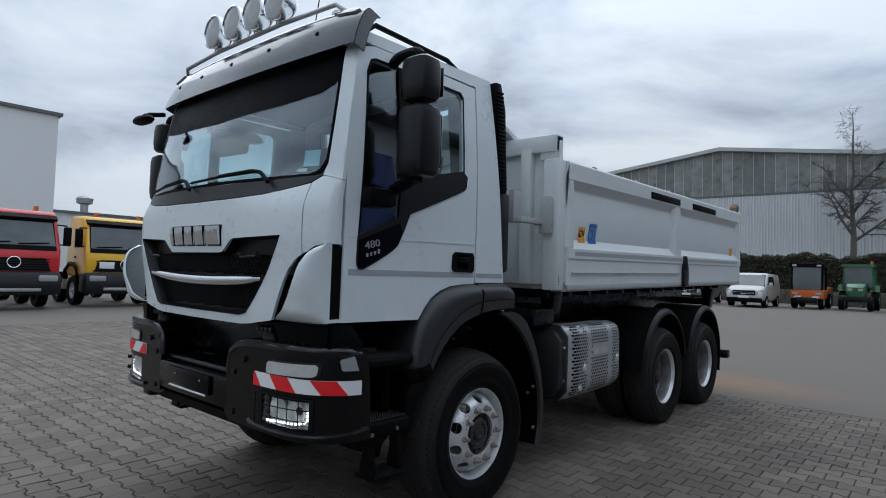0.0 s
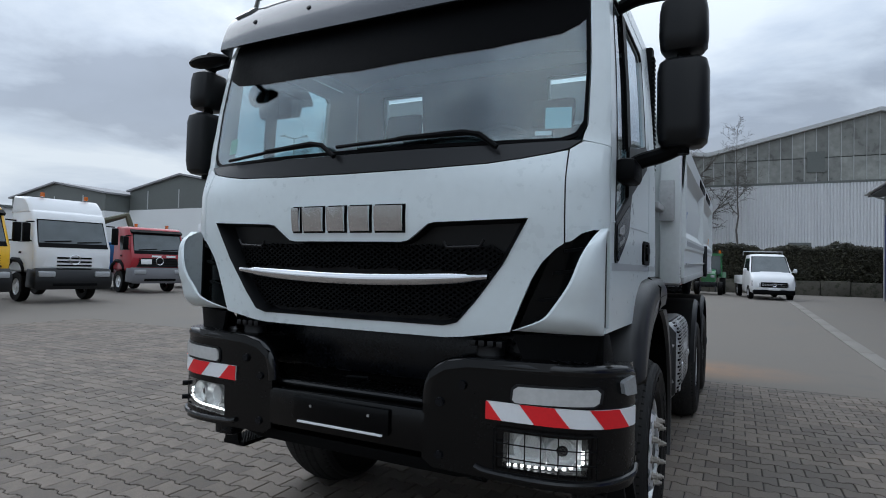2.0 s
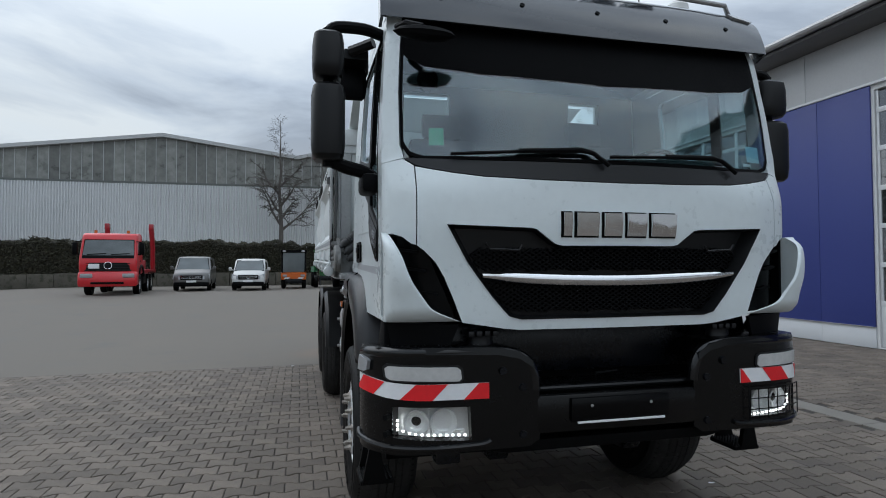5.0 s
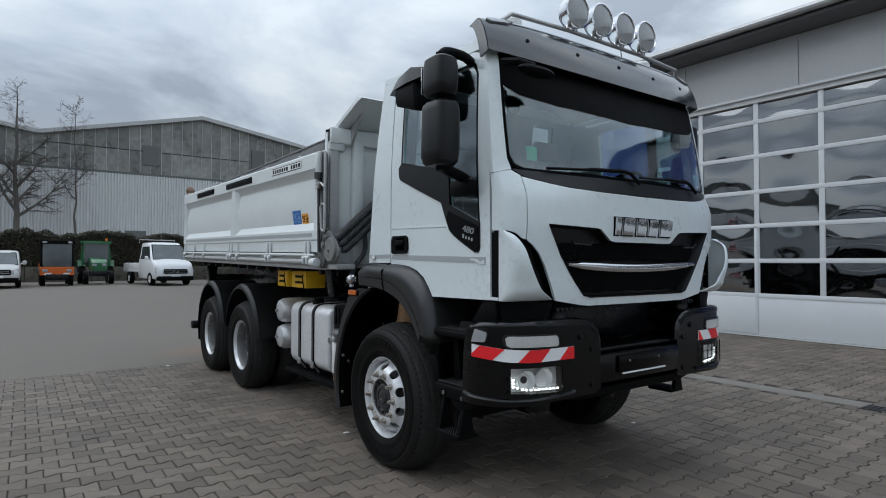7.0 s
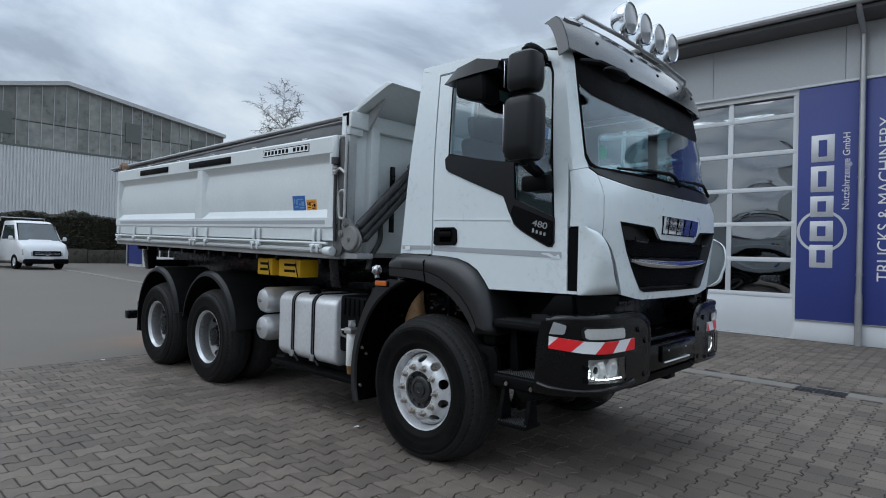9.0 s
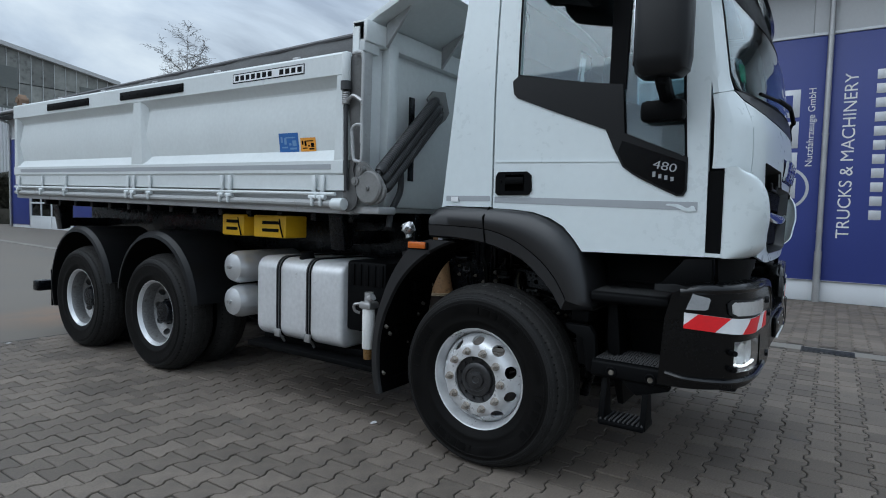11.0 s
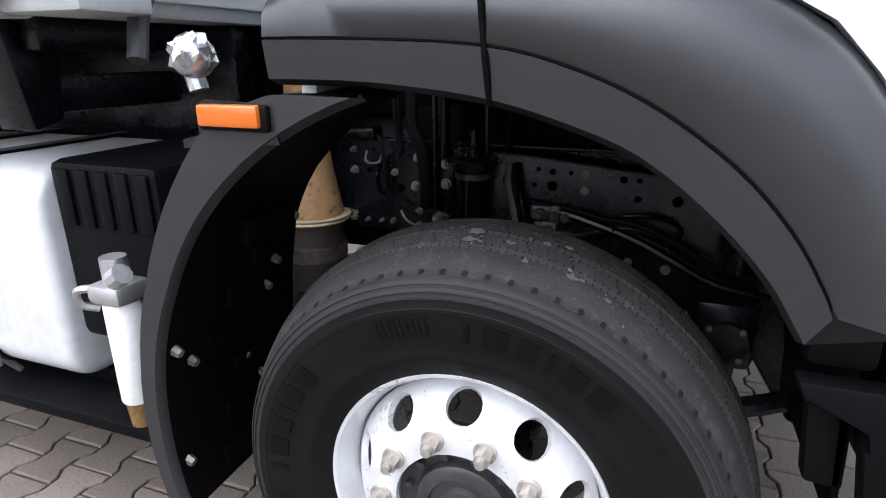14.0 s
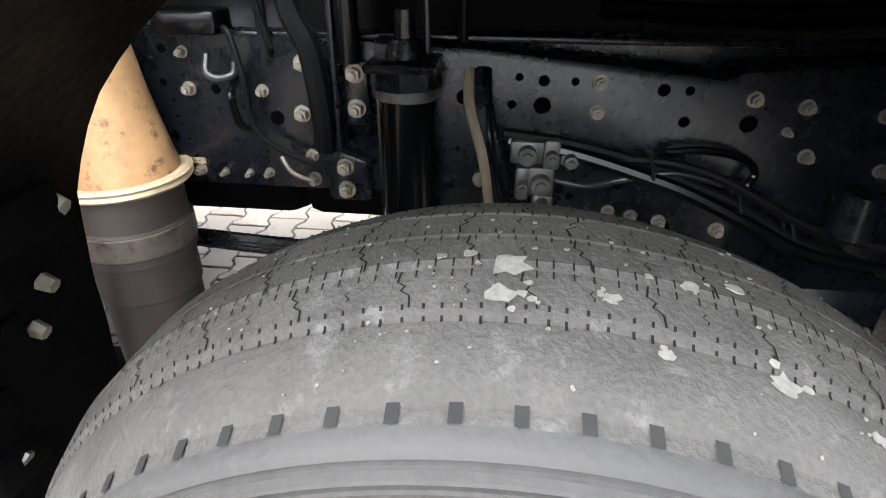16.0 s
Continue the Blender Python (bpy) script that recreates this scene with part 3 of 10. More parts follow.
# doors and cab sides
ARCHD = [(.845, 1.285), (.89, 1.345), (.95, 1.41), (1.03, 1.455), (1.13, 1.485), (1.25, 1.497), (1.38, 1.502)]
WIN = [(1.235, 2.235), (.83, 2.145), (.672, 2.115), (.655, 1.877), (.362, 1.757), (.41, 2.66), (.44, 2.735), (.48, 2.75), (1.21, 2.75), (1.24, 2.72)]
for sg in (1, -1):
    dr = B()
    outline = [(.255, 1.292)] + ARCHD + [(1.38, 2.83), (.47, 2.83), (.36, 2.80), (.30, 2.50), (.262, 2.10)]
    patch(dr, outline, side(sg), .035, .12, holes=[WIN])
    door = part("cab_door", dr, WHITE, truck, "white cab door with black lower window trim")
    gl = B()
    patch(gl, WIN, side(sg, -.012), .005, .3)
    g = part("door_glass", gl, GLASS, door)
    g.visible_shadow = False
    # black rim round the glass
    rim = B()
    big = [(y + (.012 if y > .8 else -.012), z + (.012 if z > 2.5 else -.012)) for y, z in WIN]
    patch(rim, big, side(sg, .003), .012, .3, holes=[WIN])
    part("glass_seal", rim, BLACK, door)
    dv = B()
    patch(dv, [(.652, 2.10), (.735, 2.115), (.735, 2.755), (.645, 2.755)], side(sg, .002), .014, .3)
    part("window_divider", dv, BLACK, door)
    # dark panel added so that the low door glass looks darker
    dc = B()
    patch(dc, [(.34, 1.46), (1.26, 1.52), (1.26, 2.20), (.83, 2.10), (.66, 2.05), (.36, 1.93)], side(sg, -.07), .02, .3)
    part("door_card", dc, DASH, door, "dark grey inner door panel")
    tr = B()
    blk = [(1.275, 2.20), (1.265, 2.13), (1.24, 2.105), (1.0, 2.007), (.742, 1.905), (.701, 1.813), (.65, 1.717), (.60, 1.68), (.557, 1.655), (.469, 1.61), (.39, 1.573), (.36, 1.574), (.345, 1.60), (.346, 1.754), (.648, 1.884), (.664, 2.122), (.83, 2.149), (1.24, 2.228)]
    patch(tr, blk, side(sg, .007), .012, .12)
    part("door_trim", tr, DARKPL, door, "black moulded door trim")
    gb = B()
    patch(gb, [(.675, 1.79), (.64, 1.722), (.60, 1.692), (.55, 1.663), (.465, 1.62), (.388, 1.583), (.365, 1.584), (.355, 1.605), (.356, 1.732), (.655, 1.845)], side(sg, .012), .008, .12)
    part("model_panel", gb, GLOSSB, door, "gloss black model panel")
    tp = B()
    patch(tp, [(.295, 1.542), (1.37, 1.542), (1.37, 1.574), (.295, 1.574)] if sg > 0 else [(.295, 1.506), (1.37, 1.535), (1.37, 1.568), (.295, 1.545)], side(sg, .002), .002, .3)
    part("reflective_tape", tp, GREYFILM, door, "grey reflective tape")
    # handle in its recess
    hb = B()
    lozenge = [(1.14, 1.60), (1.16, 1.578), (1.345, 1.575), (1.362, 1.59), (1.362, 1.68), (1.345, 1.705), (1.17, 1.705), (1.145, 1.685)]
    patch(hb, lozenge, side(sg, .012), .012, .2, holes=[[(1.185, 1.60), (1.30, 1.60), (1.30, 1.69), (1.185, 1.69)]])
    han = part("door_handle", hb, BLACK, door, "black door handle")
    # dark sheet that paints the shade in the handle's recess
    hw_ = B()
    patch(hw_, [(1.18, 1.595), (1.305, 1.595), (1.305, 1.695), (1.18, 1.695)], side(sg, .0035), .003, .2)
    part("handle_recess", hw_, SHADOW, han)
    hr = B()
    box(hr, (sg * 1.13, 1.18, 1.595), (sg * 1.137, 1.305, 1.695), .001)
    box(hr, (sg * 1.140, 1.185, 1.635), (sg * 1.163, 1.30, 1.675), .008)
    cyl(hr, (sg * 1.14, 1.33, 1.655), (sg * 1.155, 1.33, 1.655), .009, seg=12)
    part("handle_grip", hr, BLACK, han)
    # swage line in the door
    sw = B()
    patch(sw, [(.30 if sg > 0 else .62, 1.742), (1.37, 1.760), (1.37, 1.768), (.30 if sg > 0 else .62, 1.750)], side(sg, .004), .004, .3)
    part("swage_line", sw, WHITE, door)
    rp = B()
    rear = lambda z: 1.72 - (z - 1.51) * .11
    patch(rp, [(1.392, 1.507), (rear(1.51), 1.512), (rear(2.9), 2.90), (1.392, 2.85)], side(sg), .02, .12)
    part("cab_side_panel", rp, WHITE, cab)
    tp = B()
    patch(tp, [(1.40, 1.542), (1.70, 1.542), (1.70, 1.572), (1.40, 1.572)], side(sg, .002), .002, .3)
    part("reflective_tape", tp, GREYFILM, cab, "grey reflective tape")
    # roof rail line above the door
    rl = B()
    patch(rl, [(.33, 2.835), (.47, 2.835), (1.39, 2.845), (rear(2.9), 2.905), (rear(2.9), 2.93), (.38, 2.90)], side(sg), .02, .12)
    part("roof_side", rl, WHITE, cab)

# roof
rf = B()
def roof(x, y):
    e = abs(x) / 1.08
    return (x, y, 2.885 + .13 * (1 - e ** 5) * min(1, (y - .2) / .25) - .03 * max(0, y - 1.2) + .02 * min(y, .8))
patch(rf, [(-1.08, .30), (1.08, .30), (1.08, 1.57), (-1.08, 1.57)], roof, .03, .09)
part("roof", rf, WHITE, cab, "white cab roof")
# back wall with two windows
bw = B()
hole1 = [(-.80, 2.26), (-.46, 2.26), (-.46, 2.80), (-.80, 2.80)]
hole2 = [(.48, 2.26), (.74, 2.26), (.74, 2.80), (.48, 2.80)]
patch(bw, [(-1.12, 1.29), (1.12, 1.29), (1.11, 2.3), (1.07, 2.92), (.92, 2.985), (-.92, 2.985), (-1.07, 2.92), (-1.11, 2.3)], lambda x, z: (x, 1.715 - (z - 1.51) * .11, z), .03, .3, holes=[hole1, hole2])
part("back_wall", bw, WHITE, cab)
bt = B()
patch(bt, [(-1.08, 1.32), (1.08, 1.32), (1.07, 2.3), (1.02, 2.86), (-1.02, 2.86), (-1.07, 2.3)], lambda x, z: (x, 1.66 - (z - 1.51) * .11, z), .012, .3, holes=[hole1, hole2])
part("back_trim", bt, DASH, cab, "dark grey cab lining")
hlr = B()
patch(hlr, [(-1.0, .42), (1.0, .42), (1.0, 1.50), (-1.0, 1.50)], lambda x, y: (x, y, roof(x, y)[2] - .06), .012, .12)
part("headliner", hlr, DASH, cab, "dark grey cab headliner")

# sun visor over the screen
def visor_at(off=0.0):
    def f(u, a):
        """u: -1..1 across; a: 0 at the lower lip, 1 at the top."""
        e, a = min(abs(u), 1.0), min(max(a, 0.0), 1.0)
        x = 1.135 * u * (1 - .010 * a)
        yb, yt = .150 + .125 * e ** 2.2, .345 + .05 * e ** 4
        zb, zt = 2.730 + .058 * e ** 2, 3.035 - .02 * e ** 8
        h = math.sin(a * math.pi / 2) ** .9
        t = a ** 1.15
        return (x * (1 + off * .0), yb + (yt - yb) * t - off * .8, zb + (zt - zb) * h + off * .6)
    return f


vs = B()
patch(vs, [(-1, 0), (1, 0), (1, 1), (-1, 1)], visor_at(), .018, .09)
visor = part("sun_visor", vs, VISOR, truck, "smoked grey sun visor")
for sg in (1, -1):
    lb = B()
    pts = [(.80, .74), (.84, .62), (.95, .60), (.975, .70), (.96, .84), (.84, .86)]
    patch(lb, [(sg * u, a) for u, a in pts], visor_at(.012), .02, .05)
    part("marker_light", lb, LENS, visor, "clear roof marker light")
    en = B()
    e0 = [Vector(visor_at()(sg, q / 8)) for q in range(9)]
    loft(en, [[p + Vector((-sg * .012, .004, -.004)) for p in e0] + [p + Vector((-sg * .012, .075, -.03)) for p in reversed(e0)],
              [p + Vector((sg * .004, .004, -.004)) for p in e0] + [p + Vector((sg * .004, .075, -.03)) for p in reversed(e0)]])
    part("visor_end", en, VISOR, visor)
for u in (-.74, -.37, 0, .37, .74):
    sc = B()
    p = Vector(visor_at()(u, .30))
    cyl(sc, p + Vector((0, .01, -.006)), p + Vector((0, -.004, .0025)), .013, seg=10)
    part("visor_screw", sc, BLACK, visor)

# lamp bar with four round lamps
lb = B()
tube(lb, [(-.95, .36, 3.035), (-.9, .33, 3.075), (-.4, .31, 3.085), (.4, .31, 3.085), (.9, .33, 3.075), (.95, .36, 3.035)], .014, 10)
bar = part("lamp_bar", lb, STEEL, truck, "steel roof lamp bar")
for x in (-.37, -.115, .14, .395):
    lp = B()
    m = Matrix.Translation((x, .29, 3.205)) @ Matrix.Rotation(radians(90), 4, "X")
    lathe(lp, [(0, -.09), (.05, -.088), (.085, -.06), (.108, -.01), (.115, .03), (.118, .045), (.108, .05), (.104, .04)], 28, m)
    cyl(lp, (x, .30, 3.085), (x, .30, 3.10), .018, seg=10)
    tube(lp, [(x - .045, .30, 3.09), (x - .045, .30, 3.12)], .008, 6)
    tube(lp, [(x + .045, .30, 3.09), (x + .045, .30, 3.12)], .008, 6)
    lamp = part("spot_lamp", lp, CHROME, bar, "chrome round spot lamp")
    ln = B()
    lathe(ln, [(0, .052), (.06, .05), (.104, .042)], 28, m)
    part("lamp_lens", ln, LENS, bar)
for x, y in ((-.72, .52), (.72, .52)):
    bc = B()
    lathe(bc, [(0, .11), (.05, .108), (.065, .09), (.07, .01), (.085, 0), (.085, -.03), (0, -.03)], 24, Matrix.Translation((x, y, 3.045)))
    part("beacon", bc, DIRTYWHITE, truck, "white covered roof beacon")
rr = B()
tube(rr, [(.84, .62, 2.96), (.84, .62, 3.04), (.845, .68, 3.09), (.86, 1.35, 3.07), (.86, 1.46, 3.03), (.86, 1.48, 2.92)], .017, 8)
part("roof_rail", rr, BLACK, truck, "black tubular roof rail")
an = B()
tube(an, [(.45, .5, 3.02), (.46, .55, 3.42)], .004, 5)
part("aerial", an, BLACK, truck)

# mirrors
for sg in (1, -1):
    mi = B()
    MY = .54 if sg > 0 else .42
    def lump(bm, zs, cx=1.385, cy=.54 if sg > 0 else .42, w=.10, d=.085, slim=1 if sg > 0 else .8):
        secs = []
        for z, k in zs:
            secs.append([(sg * (cx + slim * w * k * c[0]), cy + d / slim * k * c[1], z) for c in
                         [(math.copysign(abs(math.cos(a)) ** .55, math.cos(a)), math.copysign(abs(math.sin(a)) ** .55, math.sin(a))) for a in [2 * math.pi * q / 20 for q in range(20)]]])
        loft(bm, secs)
    arm = B()
    tube(arm, [(sg * 1.10, MY + .06, 2.765), (sg * 1.2, MY + .02, 2.775), (sg * 1.34, MY, 2.765), (sg * 1.385, MY, 2.73)], .03, 10, 4)
    tube(arm, [(sg * 1.12, MY + .03, 1.98), (sg * 1.2, MY + .02, 2.03), (sg * 1.3, MY + .01, 2.055), (sg * 1.385, MY, 2.09)], .035, 10, 4)
    box(arm, (sg * 1.13, .36, 1.92), (sg * 1.22, .56, 2.02), .025)
    tube(arm, [(sg * 1.385, MY, 2.05), (sg * 1.385, MY, 2.75)], .028, 10)
    mir = part("door_mirror", arm, BLACK, truck, "black double door mirror on arms")
    up_ = B()
    lump(up_, [(2.485, .55), (2.49, .8), (2.51, .95), (2.56, 1.0), (2.66, .98), (2.705, .9), (2.72, .7), (2.725, .4)])
    part("upper_housing", up_, DARKPL, mir)
    lo_ = B()
    lump(lo_, [(2.075, .5), (2.08, .75), (2.10, .93), (2.16, 1.0), (2.40, 1.0), (2.44, .92), (2.455, .75), (2.46, .5)], w=.105, d=.095)
    part("lower_housing", lo_, DARKPL, mir)
    gm = B()
    for za, zb in ((2.52, 2.68), (2.13, 2.42)):
        box(gm, (sg * (1.30 if sg > 0 else 1.325), MY + (.087 if sg > 0 else .110), za), (sg * (1.47 if sg > 0 else 1.445), MY + (.092 if sg > 0 else .115), zb), .004)
    part("mirror_glass", gm, CHROME, mir)
# kerb mirror over the right-hand door, front mirror at the screen's upper corner
km = B()
loft(km, [[(-1.15, .70, 2.71), (-1.15, .70, 2.775), (-1.28, .70, 2.765), (-1.30, .70, 2.71)], [(-1.13, .86, 2.69), (-1.13, .86, 2.815), (-1.31, .86, 2.80), (-1.345, .86, 2.69)], [(-1.14, 1.05, 2.685), (-1.14, 1.05, 2.79), (-1.29, 1.05, 2.775), (-1.33, 1.05, 2.685)], [(-1.18, 1.175, 2.69), (-1.18, 1.175, 2.715), (-1.25, 1.175, 2.71), (-1.28, 1.175, 2.69)]])
tube(km, [(-1.13, .62, 2.78), (-1.25, .70, 2.75)], .03, 8)
hood = part("kerb_mirror", km, DARKPL, truck, "black kerb mirror")
km = B()
loft(km, [[(x * k + (1 - k) * -1.235, y * k + (1 - k) * .90 + dy, z_ + sl * (y - .90)) for x, y in ((-1.15, .79), (-1.17, .775), (-1.31, .775), (-1.33, .79), (-1.33, 1.01), (-1.31, 1.03), (-1.17, 1.03), (-1.15, 1.01))] for k, z_, dy, sl in ((.72, 2.535, .0, .22), (.92, 2.545, .0, .2), (1, 2.575, .0, .15), (1, 2.66, .01, 0), (.9, 2.70, .02, 0))])
part("mirror_housing", km, BLACK, hood)
fm = B()
tube(fm, [(-1.06, .24, 2.72), (-1.04, .12, 2.69), (-.97, .06, 2.655)], .018, 8)
secs = []
for k in range(11):
    a = math.pi * k / 10
    secs.append([(-.965 - .15 + .30 * k / 10, .05 + .055 * math.sin(a) ** .5 * math.cos(q), 2.622 + .034 * math.sin(a) ** .5 * math.sin(q)) for q in [2 * math.pi * j / 10 for j in range(10)]])
loft(fm, secs)
part("front_mirror", fm, BLACK, truck, "black front view mirror")
sm = B()
tube(sm, [(-.90, .35, 2.66), (-.89, .33, 2.54)], .008, 6)
loft(sm, [[(-.89 + .055 * k * math.cos(q), .33 + dy, 2.50 + .065 * k * math.sin(q)) for q in [2 * math.pi * j / 16 for j in range(16)]] for k, dy in ((.4, -.02), (.95, -.012), (1, .01), (.8, .02))])
part("ramp_mirror", sm, BLACK, truck)

# cab inside
for sx, nm in ((-.55, "passenger_seat"), (.55, "driver_seat")):
    se = B()
    box(se, (sx - .26, .78, 1.62), (sx + .26, 1.25, 1.78), .05)
    part_seat = part(nm, se, SEAT, cab, "dark cloth cab seat")
    bk = B()
    prism(bk, [(1.2, 1.75), (1.34, 1.75), (1.46, 2.42), (1.34, 2.44)], "x", sx - .24, sx + .24, .04)
    prism(bk, [(1.37, 2.44), (1.45, 2.44), (1.48, 2.62), (1.41, 2.63)], "x", sx - .14, sx + .14, .03)
    part("seat_back", bk, SEAT, part_seat)
ds = B()
prism(ds, [(.16, 1.9), (.16, 2.04), (.35, 2.10), (.55, 2.06), (.6, 1.95), (.6, 1.7), (.2, 1.7)], "x", -1.02, 1.02, .03)
box(ds, (.25, .34, 2.07), (.85, .58, 2.16), .04)
part("dashboard", ds, DASH, cab, "grey dashboard")
sw = B()
ms = Matrix.Translation((.55, .62, 2.10)) @ Matrix.Rotation(radians(-38), 4, "X")
lathe(sw, [(.20 + .014 * math.cos(a), .014 * math.sin(a)) for a in [2 * math.pi * q / 8 for q in range(8)]], 28, ms, closed=True)
for a in (0, 2.2, 4.1):
    tube(sw, [ms @ Vector((0, 0, -.01)), ms @ Vector((.2 * math.cos(a), .2 * math.sin(a), 0))], .014, 6)
lathe(sw, [(0, .02), (.05, .015), (.06, -.03), (0, -.04)], 16, ms)
part("steering_wheel", sw, BLACK, cab)

# ---------- bumper ----------
bumper = part("bumper", B(), BLACK, truck, "black steel bumper with striped warning boards")
BP = [(0, .03), (.42, .03), (.60, .037), (.72, .042), (.85, .048), (.95, .057), (1.03, .075), (1.09, .100), (1.135, .135), (1.172, .185), (1.205, .235), (1.225, .29), (1.230, .36), (1.222, .42)]
BA = [0.0]
for (xa, ya), (xb, yb) in zip(BP, BP[1:]):
    BA.append(BA[-1] + math.hypot(xb - xa, yb - ya))


def bump_at(off=0.0):
    def f(s, z):
        a = min(abs(s), BA[-1])
        x = float(np.interp(a, BA, [p[0] for p in BP])); y = float(np.interp(a, BA, [p[1] for p in BP]))
        x2 = float(np.interp(a + .01, BA, [p[0] for p in BP])); y2 = float(np.interp(a + .01, BA, [p[1] for p in BP]))
        x1 = float(np.interp(max(a - .01, 0), BA, [p[0] for p in BP])); y1 = float(np.interp(max(a - .01, 0), BA, [p[1] for p in BP]))
        d = math.hypot(x2 - x1, y2 - y1) or 1
        return (math.copysign(x + off * (y2 - y1) / d, s), y - off * (x2 - x1) / d, z)
    return f


def sb(x):
    return float(np.interp(x, [p[0] for p in BP[:13]], BA[:13]))


S_END = BA[-1]
for sg in (1, -1):
    bs = B()
    pts = [(.42, .735), (.47, .705), (.9, .695), (1.1, .69), (S_END, .685), (S_END - .02, 1.0), (S_END - .05, 1.12), (S_END - .09, 1.14), (1.25, 1.15), (.95, 1.16), (.62, 1.15), (.50, 1.125), (.45, 1.09), (.42, 1.0)]
    hl = [(sb(.748), .748), (sb(1.108), .766), (sb(1.108), .908), (sb(.756), .902)] if sg < 0 else [(sb(.778), .758), (sb(1.10), .758), (sb(1.10), .894), (sb(.778), .894)]
    patch(bs, [(sg * a, z) for a, z in pts], bump_at(), .05, .06, holes=[[(sg * a, z) for a, z in hl]])
    part("bumper_side", bs, BUMPERB, bumper)
    tp_ = B()
    secs = []
    for a, zt in ((.45, 1.09), (.52, 1.135), (.62, 1.155), (.95, 1.165), (1.2, 1.158), (1.36, 1.145)):
        x, y, _ = bump_at()(sg * a, 0)
        rear = .30 if a < 1.1 else .14
        secs.append([(x, y - .01, zt - .02), (x, y - .004, zt + .012), (x - sg * .02, y + .05, zt + .018), (x - sg * .02, y + rear, zt + .012), (x - sg * .02, y + rear, zt - .02)])
    loft(tp_, secs)
    part("bumper_top", tp_, BUMPERB, bumper)
    rim_ = B()
    f = bump_at(-.022)
    tube(rim_, [f(sg * a, z) for a, z in ((.435, .965), (.445, 1.05), (.49, 1.112), (.58, 1.142), (.75, 1.150), (.95, 1.150), (1.12, 1.148), (1.28, 1.142), (1.38, 1.125))], .028, 12, 5)
    part("bumper_rim", rim_, RIMBLACK, bumper, "rounded black bumper rim")
    rim_ = B()
    f = bump_at(.004)
    tube(rim_, [f(sg * a, z) for a, z in ((.66, .742), (.72, .728), (.95, .722), (1.15, .724), (1.33, .732), (1.43, .745))], .013, 8, 4)
    part("bumper_lip", rim_, RIMBLACK, bumper)
    # headlight: reflector box, lens pods, running lights, wire guard
    hbx = B()
    patch(hbx, [(sg * a, z) for a, z in hl], bump_at(-.06), .01, .1)
    hlight = part("headlight", hbx, HLSILVER, bumper, "clear headlight with lit running lights")
    ho = B()
    for c, r in ((1.005, .058), (.875, .062)):
        p = Vector(bump_at(-.03)(sg * sb(c), .830))
        q = Vector(bump_at(-.085)(sg * sb(c), .830))
        md = Matrix.Translation(q) @ (p - q).to_track_quat("Z", "Y").to_matrix().to_4x4()
        lathe(ho, [(0, .018), (r * .4, .016), (r * .62, .012), (r * .66, .014), (r * .8, .03), (r, .055), (r * 1.05, .05)], 32, md)
    part("reflector", ho, HLSILVER, hlight)
    sp = B()
    for a0, z0, a1, z1 in ((.94, .775, .945, .885), (.78, .785, 1.08, .79)):
        p0, p1 = Vector(bump_at(-.05)(sg * sb(a0), z0)), Vector(bump_at(-.05)(sg * sb(a1), z1))
        tube(sp, [p0, (p0 + p1) / 2, p1], .007, 6)
    part("light_divider", sp, HLSILVER, hlight)
    hp = B()
    for c in (1.005,):
        p = Vector(bump_at(-.055)(sg * sb(c), .830)); q = Vector(bump_at(-.085)(sg * sb(c), .830))
        lathe(hp, [(0, .03), (.02, .026), (.034, .012), (.036, 0)], 20, Matrix.Translation(q) @ (p - q).to_track_quat("Z", "Y").to_matrix().to_4x4())
    part("projector_lens", hp, GLOSSB, hlight)
    le = B()
    for k in range(11):
        x, y, z = bump_at(-.02)(sg * sb(.775 + .029 * k if sg < 0 else .795 + .0275 * k), (.768 if sg < 0 else .762) + .0012 * k + max(0, k - 7) ** 2 * .0014)
        box(le, (x - .006, y, z - .0045), (x + .006, y + .010, z + .0045), .001)
    for k in range(3):
        x, y, z = bump_at(-.02)(sg * sb(1.092 if sg < 0 else 1.085), .80 + .02 * k)
        box(le, (x - .005, y, z - .006), (x + .005, y + .010, z + .006), .001)
    part("running_light", le, glow_mat("led_white", (1, 1, .96), 3.5), hlight, "lit white running lights")
    hg = B()
    patch(hg, [(sg * a, z) for a, z in hl], bump_at(-.004), .004, .1)
    ob = part("headlight_lens", hg, glass_mat("clear_lens", (1, 1, 1), clear=.93), hlight)
    ob.visible_shadow = False
    f = bump_at(.02)
    if sg > 0:
        for z in (.745, .80, .855, .91):
            gw = B()
            tube(gw, [f(sg * sb(.745 + .375 * q / 6), z) for q in range(7)], .0028, 5)
            part("guard_wire", gw, BLACK, hlight)
        for q in range(7):
            gw = B()
            tube(gw, [f(sg * sb(.745 + .375 * q / 6), .745), f(sg * sb(.745 + .375 * q / 6), .91)], .0028, 5)
            part("guard_wire", gw, BLACK, hlight)
    else:
        for z in (.785, .86):
            gw = B()
            p = Vector(f(sg * sb(1.125), z))
            cyl(gw, p + Vector((sg * .004, -.008, 0)), p - Vector((sg * .03, -.03, 0)), .013, .015, 10)
            part("guard_clip", gw, BLACK, hlight)
    # indicator above the warning board, side lamp at the corner
    dx = 0 if sg < 0 else .018
    lower = 0 if sg < 0 else .007
    fr_ = B()
    patch(fr_, [(sg * (a + dx * (1.15 - a) / .35), z - lower) for a, z in [(sb(.785), 1.035), (sb(.80), 1.014), (sb(1.12), 1.022), (sb(1.14), 1.04), (sb(1.145), 1.085), (sb(1.13), 1.102), (sb(.81), 1.094), (sb(.79), 1.078)]], bump_at(.006), .012, .04)
